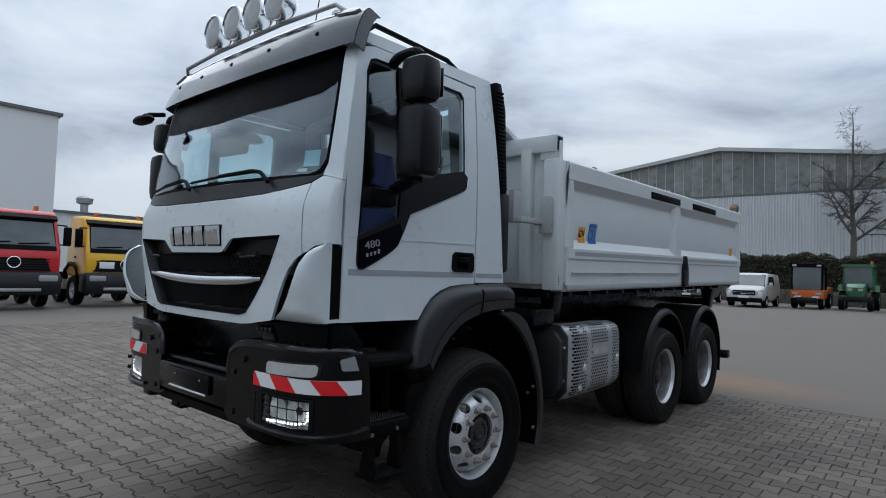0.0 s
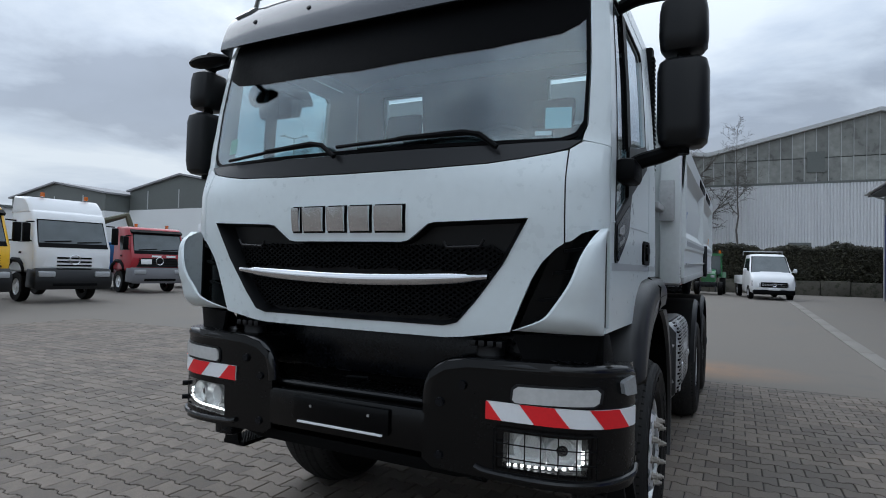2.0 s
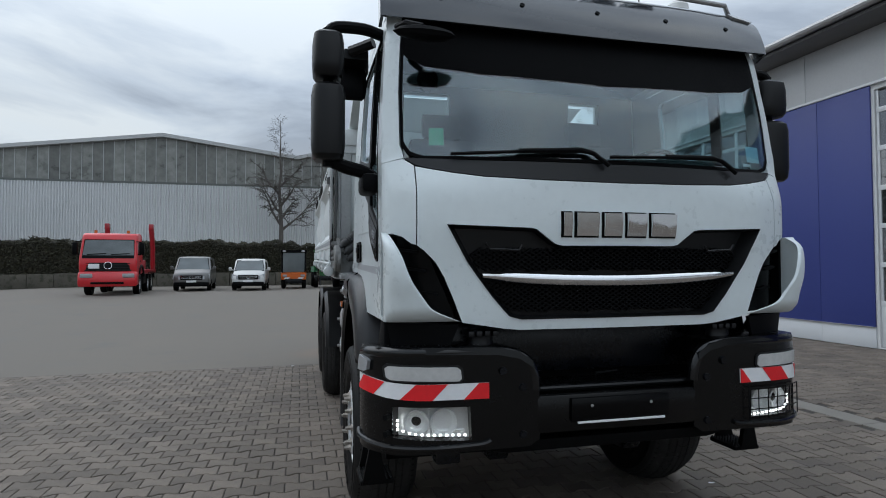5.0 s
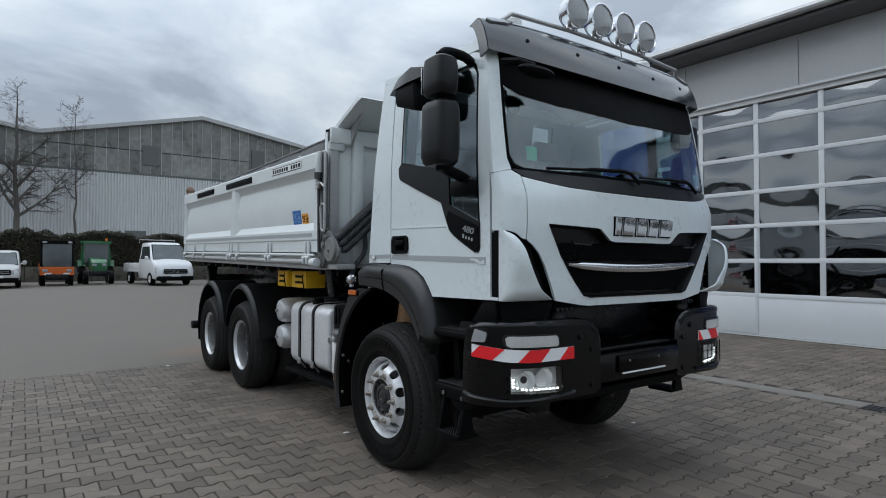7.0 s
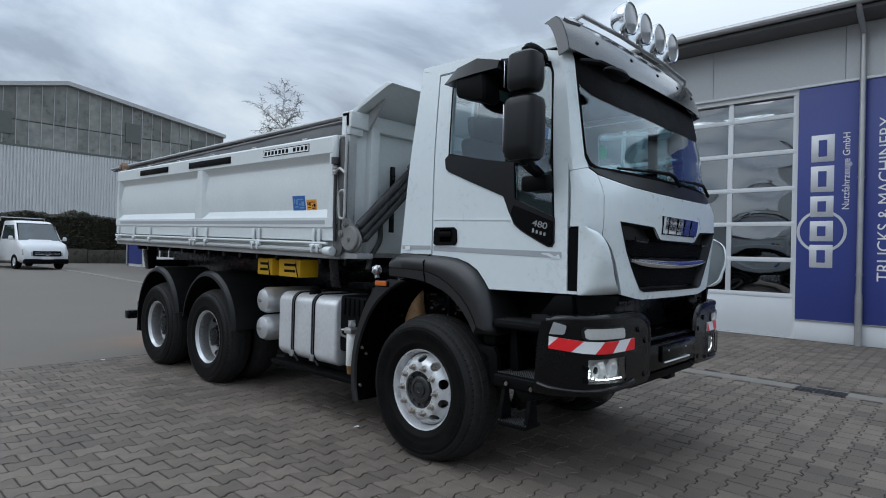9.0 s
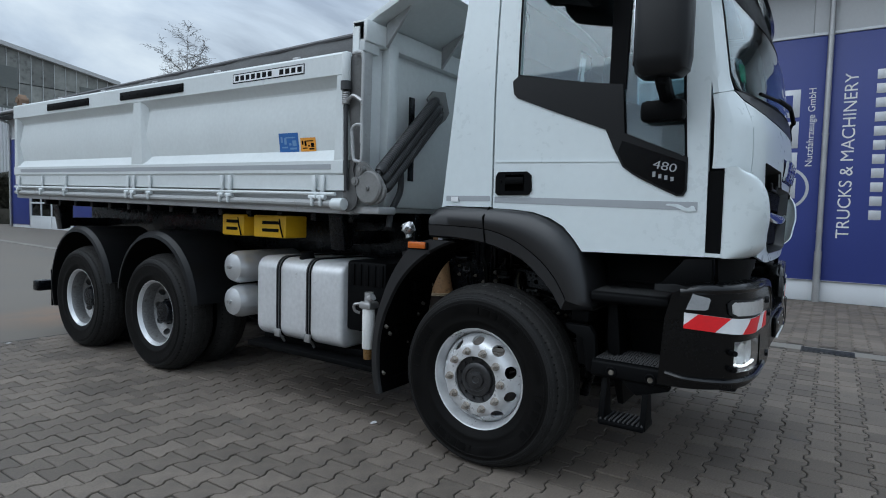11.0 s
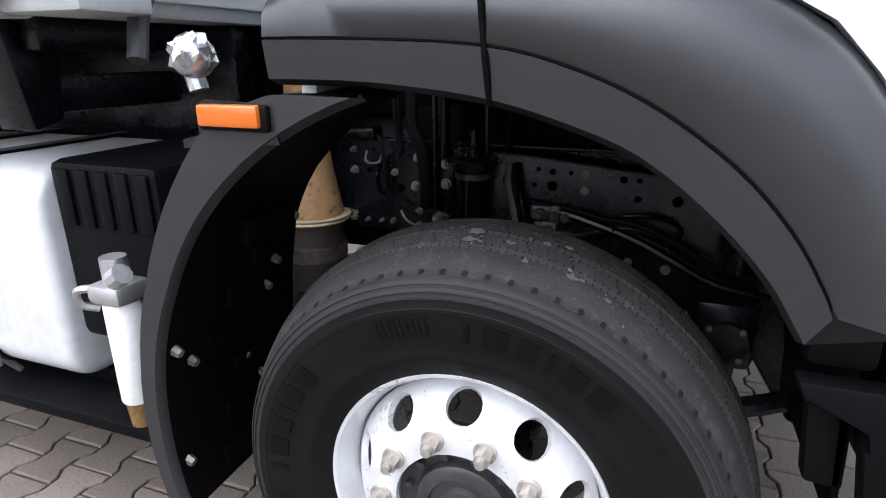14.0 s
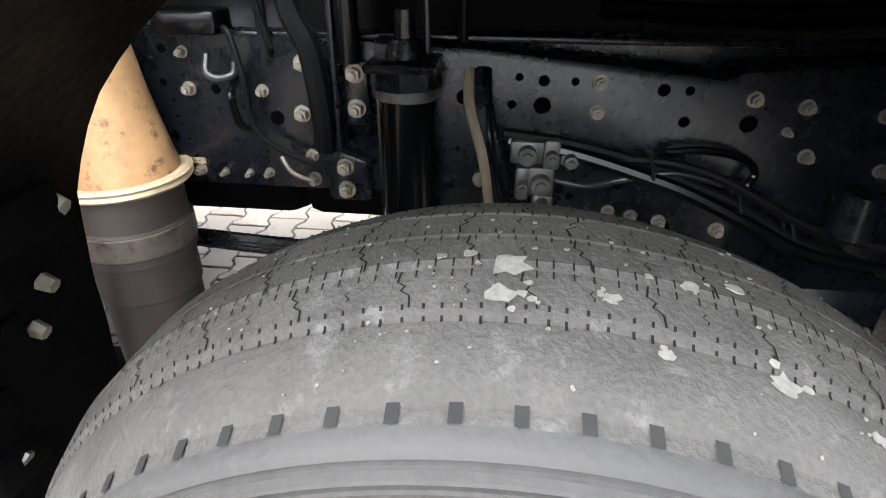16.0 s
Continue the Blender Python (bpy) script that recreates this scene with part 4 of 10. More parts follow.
    part("indicator_frame", fr_, GREYPL, bumper)
    il = B()
    patch(il, [(sg * (a + dx * (1.15 - a) / .35), z - lower) for a, z in [(sb(.797), 1.034), (sb(.81), 1.022), (sb(1.11), 1.030), (sb(1.128), 1.042), (sb(1.133), 1.080), (sb(1.12), 1.093), (sb(.82), 1.086), (sb(.803), 1.074)]], bump_at(.013), .02, .04)
    part("indicator", il, INDLENS, bumper, "clear indicator lamp")
    cl = B()
    patch(cl, [(sg * a, z) for a, z in [(1.266, 1.062), (1.276, 1.056), (1.350, 1.054), (1.328, 1.128), (1.262, 1.112), (1.256, 1.104)]], bump_at(.02), .03, .04)
    part("side_lamp", cl, LENS, bumper, "clear side lamp")
    # red and white warning board
    brd = B()
    s0, s1, rear_red = (sb(.668), 1.358, 1.154) if sg < 0 else (sb(.705), 1.38, 1.111)
    sag = lambda off: (lambda a, z: bump_at(off)(a, z + float(np.interp(abs(a), (1.0, 1.15, 1.30, 1.36), (0, .009, .025, .029) if sg < 0 else (0, -.003, -.008, -.010)))))
    patch(brd, [(sg * s0, .938), (sg * s1, .938), (sg * s1, 1.010), (sg * s0, 1.010)], sag(.008), .006, .05)
    wb = part("warning_board", brd, WHITEFILM, bumper, "red and white striped warning board")
    step, slant = (.292, .072) if sg < 0 else (.266, .060)
    k = 0
    while rear_red - k * step > s0 - step:
        a0 = rear_red - k * step
        quad = [(a0, 1.010), (a0 + step * .5, 1.010), (a0 + step * .5 + slant, .938), (a0 + slant, .938)]
        cl_ = []
        for i in range(4):       # clip to the board's two ends
            (xa, za), (xb, zb) = quad[i], quad[(i + 1) % 4]
            cl_.append((xa, za))
            for lim in (s0, s1):
                if (xa - lim) * (xb - lim) < 0:
                    t = (lim - xa) / (xb - xa)
                    cl_.append((lim, za + (zb - za) * t))
        cl_ = [(a, z) for a, z in cl_ if s0 - 1e-6 <= a <= s1 + 1e-6]
        k += 1
        if len(cl_) < 3:
            continue
        rs = B()
        patch(rs, [(sg * a, z) for a, z in cl_], sag(.0105), .002, .05)
        part("red_stripe", rs, REDFILM, wb)
    # bolts and cab lock on top
    for x, z in ((.50, .98), (.50, .76), (.60, 1.06)):
        bl = B()
        cyl(bl, (sg * x, .05, z), (sg * x, .024, z), .022, .018, 14)
        part("bumper_bolt", bl, CHASSIS, bumper)
    lk = B()
    lathe(lk, [(0, 1.14), (.078, 1.14), (.066, 1.165), (.060, 1.20), (.064, 1.214), (0, 1.214)], 24, Matrix.Translation((sg * .67, .16, 0)) @ Matrix.Diagonal((1, .8, 1, 1)))
    for q in range(4):
        box(lk, (sg * (.595 + .04 * q), .10, 1.212), (sg * (.625 + .04 * q), .22, 1.240), .006)
    part("cab_lock", lk, GREYPL, bumper, "dark grey plastic cab lock")
# middle of the bumper: upper recess, step plate, number plate carrier, lower beam
mid = B()
box(mid, (-.44, .03, .755), (.44, .12, .935), .012)
part("bumper_middle", mid, BUMPERB, bumper)
mid = B()
box(mid, (-.46, .10, .92), (.46, .40, .955), .006)
part("step_plate", mid, BLACK, bumper)
mid = B()
tube(mid, [(-.45, .085, .958), (.45, .085, .958)], .016, 10)
tube(mid, [(-.62, .30, 1.19), (.62, .30, 1.185)], .006, 6)
part("step_edge", mid, RIMBLACK, bumper)
mid = B()
prism(mid, [(-.85, .71), (.85, .71), (.55, .655), (-.55, .655)], "y", .10, .40, .01)
part("lower_beam", mid, BLACK, bumper)
mid = B()
box(mid, (-.62, .34, .95), (.62, .38, 1.25), .006)
part("radiator_screen", mid, BLACK, bumper)
tr_ = B()
for i in range(34):
    for j in range(3):
        x, y = -.43 + i * .026, .14 + j * .08
        box(tr_, (x, y, .955), (x + .012, y + .055, .963))
tagged(part("step_ribs", tr_, BLACK, bumper, "ribbed step plate"), kind="stuff")
ph = B()
tube(ph, [(-.06, .15, .95), (-.06, .15, 1.005), (.06, .15, 1.012), (.06, .15, .99)], .007, 6)
part("pull_handle", ph, BLACK, bumper)
np_ = B()
box(np_, (-.265, .008, .805), (.265, .028, .918), .006)
part("number_plate_holder", np_, GLOSSB, bumper, "empty black number plate holder")
ns = B()
box(ns, (-.235, .002, .798), (.235, .012, .808), .002)
part("plate_strip", ns, WHITEFILM, bumper)
for sg in (1, -1):
    sc = B()
    cyl(sc, (sg * .16, .009, .88), (sg * .16, .004, .88), .007, seg=8)
    part("plate_screw", sc, STEEL, bumper)
us = B()
box(us, (-.9, .28, 1.0), (.9, .42, 1.26), .02)
box(us, (-.78, .42, .75), (.78, .60, 1.24), .03)
part("front_crossmember", us, CHASSIS, truck)
for sg in (1, -1):
    pn = B()
    patch(pn, [(sg * .84, 1.17), (sg * 1.12, 1.16), (sg * 1.15, 1.285), (sg * .80, 1.275)], front(.0), .02, .1)
    prism(pn, [(.22, 1.15), (.45, 1.15), (.34, 1.28), (.22, 1.285)], "x", sg * 1.05, sg * 1.13, .01)
    part("lower_cab_panel", pn, BLACK, truck)
tow = B()
prism(tow, [(.12, .62), (.20, .615), (.26, .66), (.24, .70), (.12, .70)], "x", -.90, -.78, .012)
part("tow_cover", tow, CHASSIS, bumper)

# ---------- steps beside the front wheel ----------
for sg in (1, -1):
    st = B()
    # recess behind the steps, upper shelf, front pillar
    box(st, (sg * .80, .34, .70), (sg * .86, .80, 1.27), .01)
    prism(st, [(.33, 1.28), (.38, 1.26), (.38, .80), (.35, .70), (.31, .74), (.31, 1.2)], "x", sg * .84, sg * .98, .01)
    box(st, (sg * .86, .38, .93), (sg * .92, .76, 1.08), .01)
    box(st, (sg * .86, .40, 1.118), (sg * .885, .75, 1.128), .003)
    prism(st, [(.40, 1.12), (.42, 1.12), (.36, 1.27), (.34, 1.27)], "x", sg * .86, sg * .88, .003)
    steps = part("cab_steps", st, BLACK, truck, "black plastic cab steps with studded treads")
    us_ = B()
    prism(us_, [(-.90, 1.075), (-.97, 1.098), (-1.15, 1.092), (-1.175, 1.08), (-1.178, 1.045), (-1.15, 1.03), (-.90, 1.03)] if sg < 0 else [(.90, 1.075), (.97, 1.098), (1.15, 1.092), (1.175, 1.08), (1.178, 1.045), (1.15, 1.03), (.90, 1.03)], "y", .395, .775, .008)
    part("upper_step", us_, BLACK, steps)
    ms = B()
    prism(ms, [(sg * a, z) for a, z in ((.88, .748), (1.165, .745), (1.185, .735), (1.188, .665), (1.17, .655), (1.12, .70), (.88, .71))], "y", .375, .755, .008)
    prism(ms, [(.62, .665), (.40, .69), (.365, .665), (.375, .64), (.53, .59), (.545, .605)], "x", sg * 1.15, sg * 1.172, .006)
    part("middle_step", ms, BLACK, steps)
    sp_ = B()
    prism(sp_, [(.915, .905), (.78, .905), (.748, .86), (.735, .70), (.755, .655), (.79, .675), (.81, .80), (.80, .84), (.90, .87)], "x", sg * 1.12, sg * 1.165, .008)
    prism(sp_, [(.88, .86), (.81, .85), (.80, .68), (.86, .685)], "x", sg * 1.06, sg * 1.10, .008)
    box(sp_, (sg * .95, .80, .91), (sg * 1.12, .90, .98), .015)
    part("step_bracket", sp_, BLACK, steps)
    for z, ya, yb, xa, xb, nx, ny in ((1.098, .41, .765, .965, 1.165, 8, 24), (.749, .395, .74, .90, 1.17, 12, 19)):
        rb = B()
        rnd = random.Random(int(z * 100))
        for i in range(nx):
            for j in range(ny):
                if z < 1 and (j % 6 == 3) and (i % 3 == 1):
                    continue
                x, y = xa + (xb - xa) * (i + .5) / nx, ya + (yb - ya) * (j + .5) / ny
                if z > 1:
                    dz = -.007 * max(0.0, (x - .99) / .17)
                    bmesh.ops.create_cone(rb, cap_ends=True, segments=4, radius1=.0085, radius2=.004, depth=.006, matrix=Matrix.Translation((sg * x, y, z + .002 + dz)) @ Matrix.Diagonal((1.3, .62, 1, 1)) @ Matrix.Rotation(radians(45), 4, "Z"))
                else:
                    bmesh.ops.create_cone(rb, cap_ends=True, segments=4, radius1=.0105, radius2=.002, depth=.009, matrix=Matrix.Translation((sg * x, y, z + .004)) @ Matrix.Rotation(radians(45), 4, "Z"))
        tagged(part("step_studs", rb, DARKPL, steps, "studded step tread"), kind="stuff")
    for y, z in ((.65, .695), (.46, .69)):
        rg = B()
        lathe(rg, [(.022 + .007 * math.cos(a), .007 * math.sin(a)) for a in [2 * math.pi * q / 8 for q in range(8)]], 18, Matrix.Translation((sg * 1.188, y, z)) @ Matrix.Rotation(radians(90), 4, "Y"), closed=True)
        part("step_bolt_ring", rg, BLACK, steps)
        rg = B()
        cyl(rg, (sg * 1.18, y, z - .004), (sg * 1.194, y, z - .004), .013, seg=12)
        part("step_bolt", rg, BOLTSTEEL, steps)
    ls = B()
    box(ls, (sg * 1.04, .475, .425), (sg * 1.215, .70, .452), .008)
    for ya, yb in ((.47, .50), (.675, .705)):
        prism(ls, [(sg * 1.12, .66), (sg * 1.16, .66), (sg * 1.205, .43), (sg * 1.06, .43), (sg * 1.09, .46)], "y", ya, yb, .004)
    part("lower_step", ls, BLACK, steps, "hanging lower step")
    r2 = B()
    for i in range(8):
        for j in range(10):
            bmesh.ops.create_cone(r2, cap_ends=True, segments=4, radius1=.010, radius2=.002, depth=.011, matrix=Matrix.Translation((sg * (1.055 + .0205 * i), .487 + .0225 * j, .456)) @ Matrix.Rotation(radians(45), 4, "Z"))
    tagged(part("step_studs", r2, DARKPL, steps, "studded step tread"), kind="stuff")

# ---------- front wings ----------
LOWER = [(1.78, 1.322), (1.60, 1.319), (1.42, 1.299), (1.29, 1.266), (1.17, 1.219), (1.06, 1.134), (.985, 1.055), (.945, .995), (.93, .972)]
CREASE = [(1.78, 1.397), (1.60, 1.394), (1.42, 1.385), (1.30, 1.361), (1.17, 1.308), (1.05, 1.227), (.97, 1.145), (.92, 1.07), (.90, 1.03)]
UPPER = [(1.775, 1.47), (1.72, 1.508), (1.42, 1.503), (1.26, 1.498), (1.10, 1.475), (.955, 1.405), (.855, 1.29), (.80, 1.14), (.775, 1.0)]
for sg in (1, -1):
    wg = B()
    L, C, U = [spline(p, 4) for p in (LOWER, CREASE, UPPER)]
    rows = []
    for (ly, lz), (cy, cz), (uy, uz) in zip(L, C, U):
        rows.append([(sg * 1.135, ly * .9 + uy * .1, lz * .9 + uz * .1), (sg * 1.17, ly, lz), (sg * 1.198, (ly * .85 + cy * .15), lz * .85 + cz * .15), (sg * 1.207, cy * .965 + ly * .035, cz * .965 + lz * .035),
                     (sg * 1.200, cy, cz), (sg * 1.2065, cy * .96 + uy * .04, cz * .96 + uz * .04), (sg * 1.205, (cy * .5 + uy * .5), (cz + uz) / 2), (sg * 1.185, cy * .15 + uy * .85, cz * .15 + uz * .85), (sg * 1.13, uy, uz), (sg * .80, uy, uz), (sg * .80, uy, uz - .02), (sg * 1.12, uy * .97 + cy * .03, uz - .022)])
    loft(wg, rows)
    wing = part("front_wing", wg, WINGPL, truck, "dark grey plastic front wing", sharp=1.0)
    jn = B()
    tube(jn, [(sg * 1.194, 1.392, 1.297), (sg * 1.209, 1.396, 1.362), (sg * 1.204, 1.40, 1.384), (sg * 1.209, 1.405, 1.45), (sg * 1.14, 1.40, 1.507)], .0055, 6)
    part("wing_joint", jn, LINERB, wing)
    # black tube laid along the crease in place of its shade
    jn = B()
    tube(jn, [(sg * 1.2005, y_, z_) for y_, z_ in C[1:-1]], .0042, 6)
    part("wing_groove", jn, LINERB, wing)
    # rear half of the wheel house: curved liner with a side flange
    rl = B()
    rows = []
    angs = list(range(-18, 79, 4))
    for a in angs:
        c_, s_ = math.cos(radians(a)), math.sin(radians(a))
        r_ = float(np.interp(a, [-18, 0, 30, 45, 78], [.735, .73, .742, .762, .80]))
        y, z = 1.44 + r_ * c_, .52 + r_ * s_
        t = (a + 18) / 96
        inn_ = float(np.interp(a, [-18, 15, 35, 55, 78], [.05, .055, .08, .11, .04]))
        zf = float(np.interp(a, [20, 60], [.5, 1.0]))
        e_ = .03 * max(0.0, min(1.0, (a - 25) / 20))
        xi = float(np.interp(a, [12, 34], [.66, .735]))
        rows.append([(sg * xi, y + e_ * c_, z + e_ * s_), (sg * 1.18, y - c_ * .004, z - s_ * .004), (sg * 1.20, y + c_ * .008, z + s_ * .008), (sg * 1.20, y + c_ * inn_ * .9, min(z + s_ * inn_ * zf, 1.305)), (sg * 1.17, y + c_ * inn_, min(z + s_ * inn_ * zf, 1.305)), (sg * xi, y + .045 * c_, z + .045 * s_)])
    loft(rl, rows)
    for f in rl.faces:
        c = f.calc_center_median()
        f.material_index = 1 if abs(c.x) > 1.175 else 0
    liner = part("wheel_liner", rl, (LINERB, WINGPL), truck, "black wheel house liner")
    for a, x in ((-8, 1.15), (5, .9), (26.5, .82), (16.5, 1.155), (20, .83), (40, .86), (12, 1.1), (-2, .84)):
        bl = B()
        y, z = 1.44 + .734 * math.cos(radians(a)), .52 + .734 * math.sin(radians(a))
        cyl(bl, (sg * x, y, z), (sg * x, y - .02, z - .008), .014, .011, 6)
        part("liner_bolt", bl, BOLTSTEEL, liner)
    for q in range(7):
        lf = B()
        a = radians(-14 + q * 9)
        y, z = 1.44 + .735 * math.cos(a), .52 + .735 * math.sin(a)
        box(lf, (sg * (.86 + .03 * (q % 2)), y - .02, z - .03), (sg * (1.05 - .05 * (q % 3)), y + .01, z + .03), .008)
        part("liner_rib", lf, LINERB, liner)

# marker lamp and grease fitting behind the right wing
ml = B()
prism(ml, [(1.772, 1.222), (1.985, 1.205), (1.985, 1.222), (1.945, 1.232), (1.945, 1.285), (1.925, 1.296), (1.80, 1.290), (1.782, 1.27)], "x", -1.197, -1.190)
ml_ob = part("marker_bracket", ml, GREYPL, truck)
mb = B()
box(mb, (-1.222, 1.795, 1.250), (-1.198, 1.925, 1.290), .006)
part("marker_lamp", mb, AMBER, ml_ob, "amber side marker lamp")
mb = B()
box(mb, (-1.213, 1.782, 1.243), (-1.196, 1.930, 1.290), .006)
part("marker_lamp_base", mb, BLACK, ml_ob)
kn = B()
cyl(kn, (-1.17, 1.955, 1.31), (-1.17, 1.965, 1.345), .018, seg=10)
bmesh.ops.create_icosphere(kn, subdivisions=3, radius=.040, matrix=Matrix.Translation((-1.175, 1.955, 1.370)))
for v in kn.verts:
    if v.co.z > 1.35:
        v.co += Vector((noise.noise(v.co * 60) * .014, noise.noise(v.co * 75 + Vector((5, 0, 0))) * .014, noise.noise(v.co * 66 + Vector((0, 7, 0))) * .016))
part("wrapped_fitting", kn, mat("crumpled_foil", (.5, .51, .52), .3, metal=.8, vary=.5, scale=30, grain=60), truck, "foil-wrapped pipe fitting")

# ---------- wheels ----------
GUMDARK = mat("raised_black_gum", (.0022, .0022, .0023), .45, spec=.12, vary=.2)
R_RIM = .299


def tyre_radius(h, hw, r):
    """Radius of the tyre's outside at the distance h from its middle plane."""
    k = abs(h) / hw
    return r * float(np.interp(k, [0, .2, .42, .455, .475, .6, .71, .77, .83, .89, .95, 1.0], [1, .999, .979, .974, .964, .955, .938, .918, .910, .902, .870, .80]))


def tyre_mesh(hw, r, axle):
    """Lathe of the section, flattened where it stands on the ground."""
    bm = B()
    side = [(R_RIM - .014, .74), (R_RIM - .004, .80), (.315, .835), (.335, .915), (.352, .93), (.356, .925), (.385, .965), (.415, .99), (r * .80, 1.0), (r * .802, 1.006), (r * .815, 1.006), (r * .818, .993),
            (r * .845, .975), (r * .850, .977), (r * .856, .973), (r * .8575, .958), (r * .866, .954), (r * .868, .965), (r * .870, .952), (r * .880, .936), (r * .8815, .920), (r * .889, .912), (r * .891, .922), (r * .898, .905), (r * .903, .89), (r * .911, .83), (r * .918, .77), (r * .925, .755)]
    prof = [(a_, -k * hw) for a_, k in side]
    ks = [.71, .66, .6, .54, .475, .455, .42, .36, .3, .253, .247, .2, .1, .012, .006, 0]
    tread = [(tyre_radius(k * hw, hw, r) - (.007 if k in (.247, .006) else 0), -k * hw) for k in ks]
    full = prof + tread
    lathe(bm, full + [(a_, -h) for a_, h in reversed(full[:-1])], 128)
    for f in bm.faces:
        c = f.calc_center_median()
        q = math.hypot(c.x, c.y)
        f.material_index = 1 if q > r * .914 else 2 if q > r * .835 else 0
    for v in bm.verts:
        v.co.x = max(v.co.x, -axle + .001 * (1 - min(1.0, abs(v.co.y) * 4)))
    return finish("tyre", bm, (RUBBER, TREAD, DUSTRUB), .6)


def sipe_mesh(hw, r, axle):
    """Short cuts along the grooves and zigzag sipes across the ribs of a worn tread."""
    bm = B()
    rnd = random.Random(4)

    # strips lie on the tread; the cuts' shade is put into their colour
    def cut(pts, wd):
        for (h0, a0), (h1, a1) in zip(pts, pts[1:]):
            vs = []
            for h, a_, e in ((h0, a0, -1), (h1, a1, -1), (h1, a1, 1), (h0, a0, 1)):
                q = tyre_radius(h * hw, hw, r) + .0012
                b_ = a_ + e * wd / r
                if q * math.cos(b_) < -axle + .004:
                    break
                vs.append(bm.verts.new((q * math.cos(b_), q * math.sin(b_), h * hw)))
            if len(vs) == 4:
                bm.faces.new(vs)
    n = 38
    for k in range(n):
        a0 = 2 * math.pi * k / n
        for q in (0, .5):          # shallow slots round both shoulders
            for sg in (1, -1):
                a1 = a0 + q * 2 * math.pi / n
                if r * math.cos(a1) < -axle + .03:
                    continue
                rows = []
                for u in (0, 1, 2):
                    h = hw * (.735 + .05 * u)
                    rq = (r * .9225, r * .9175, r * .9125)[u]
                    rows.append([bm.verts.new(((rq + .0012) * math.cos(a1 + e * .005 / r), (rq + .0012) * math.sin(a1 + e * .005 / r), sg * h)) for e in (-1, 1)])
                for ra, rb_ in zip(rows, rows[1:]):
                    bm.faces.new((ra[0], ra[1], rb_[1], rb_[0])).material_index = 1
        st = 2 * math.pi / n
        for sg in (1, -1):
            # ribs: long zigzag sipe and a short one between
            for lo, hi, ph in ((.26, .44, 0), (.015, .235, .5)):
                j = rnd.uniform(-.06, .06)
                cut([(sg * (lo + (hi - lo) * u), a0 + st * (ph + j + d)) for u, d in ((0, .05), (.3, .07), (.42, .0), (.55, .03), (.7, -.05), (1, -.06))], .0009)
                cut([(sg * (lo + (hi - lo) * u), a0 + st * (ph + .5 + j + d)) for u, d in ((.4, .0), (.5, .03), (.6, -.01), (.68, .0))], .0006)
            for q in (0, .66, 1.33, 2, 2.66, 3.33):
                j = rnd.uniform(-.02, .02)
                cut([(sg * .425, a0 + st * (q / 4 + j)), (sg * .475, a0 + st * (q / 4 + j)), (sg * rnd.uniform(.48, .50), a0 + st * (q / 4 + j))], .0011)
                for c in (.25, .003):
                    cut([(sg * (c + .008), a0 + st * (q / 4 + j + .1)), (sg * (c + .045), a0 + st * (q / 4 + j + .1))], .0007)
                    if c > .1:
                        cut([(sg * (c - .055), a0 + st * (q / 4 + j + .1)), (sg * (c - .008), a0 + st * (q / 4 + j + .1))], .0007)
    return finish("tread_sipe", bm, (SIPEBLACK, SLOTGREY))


def rim_mesh(hz):
    """Steel rim; its outer flange lies at hz."""
    bm = B()
    lathe(bm, [(R_RIM - .004, hz - .016), (R_RIM, hz - .004), (R_RIM - .003, hz + .003), (R_RIM - .010, hz), (R_RIM - .016, hz - .012), (R_RIM - .026, hz - .03), (R_RIM - .036, hz - .08), (R_RIM - .040, -hz + .02), (R_RIM, -hz)], 72)
    for f in bm.faces:
        c = f.calc_center_median()
        f.material_index = 0 if math.hypot(c.x, c.y) > R_RIM - .022 else 1
    return finish("rim", bm, (STEELW, STEELW if hz > .14 else STEELR))


def disc_mesh(dish, conv):
    """Wheel disc with ten hand holes; conv > 0 bulges outwards."""
    bm = B()
    ro, ri = R_RIM - .037, .137
    def shape(u, v):
        r = math.hypot(u, v)
        t = (r - .195) / (ro - .195)
        h = dish if r < .195 else dish - conv * min(1.0, t) ** 1.6
        return (u, v, h)
    ring = lambda r, n, ph=0: [(r * math.cos(2 * math.pi * k / n + ph), r * math.sin(2 * math.pi * k / n + ph)) for k in range(n)]
    holes = [ring(ri, 32)]
    for k in range(10):
        a = 2 * math.pi * (k + .5) / 10
        c = (.228 * math.cos(a), .228 * math.sin(a))
        holes.append([(c[0] + .025 * math.cos(q) * math.cos(a) - .036 * math.sin(q) * math.sin(a), c[1] + .025 * math.cos(q) * math.sin(a) + .036 * math.sin(q) * math.cos(a)) for q in [2 * math.pi * j / 16 for j in range(16)]])
    patch(bm, ring(ro, 72), shape, .014, .04, holes)
    return finish("wheel_disc", bm, STEELW if conv > 0 else STEELR, .8)


Z_AX = .508
HW_F, HW_R = .197, .158
TY_F, SIPE_F, RIM_F = tyre_mesh(HW_F, .547, Z_AX), sipe_mesh(HW_F, .547, Z_AX), rim_mesh(.158)
TY_R, SIPE_R, RIM_R = tyre_mesh(HW_R, .535, Z_AX), sipe_mesh(HW_R, .535, Z_AX), rim_mesh(.125)
DISC_F, DISC_R = disc_mesh(.182, .085), disc_mesh(-.062, -.05)
bm = B()
lathe(bm, [(.150, .10), (.146, .150), (.138, .156), (.118, .150), (.102, .148), (.097, .166), (.088, .172), (.070, .173), (.067, .166), (.050, .166), (.046, .177), (.022, .180), (.018, .175), (0, .175)], 36)
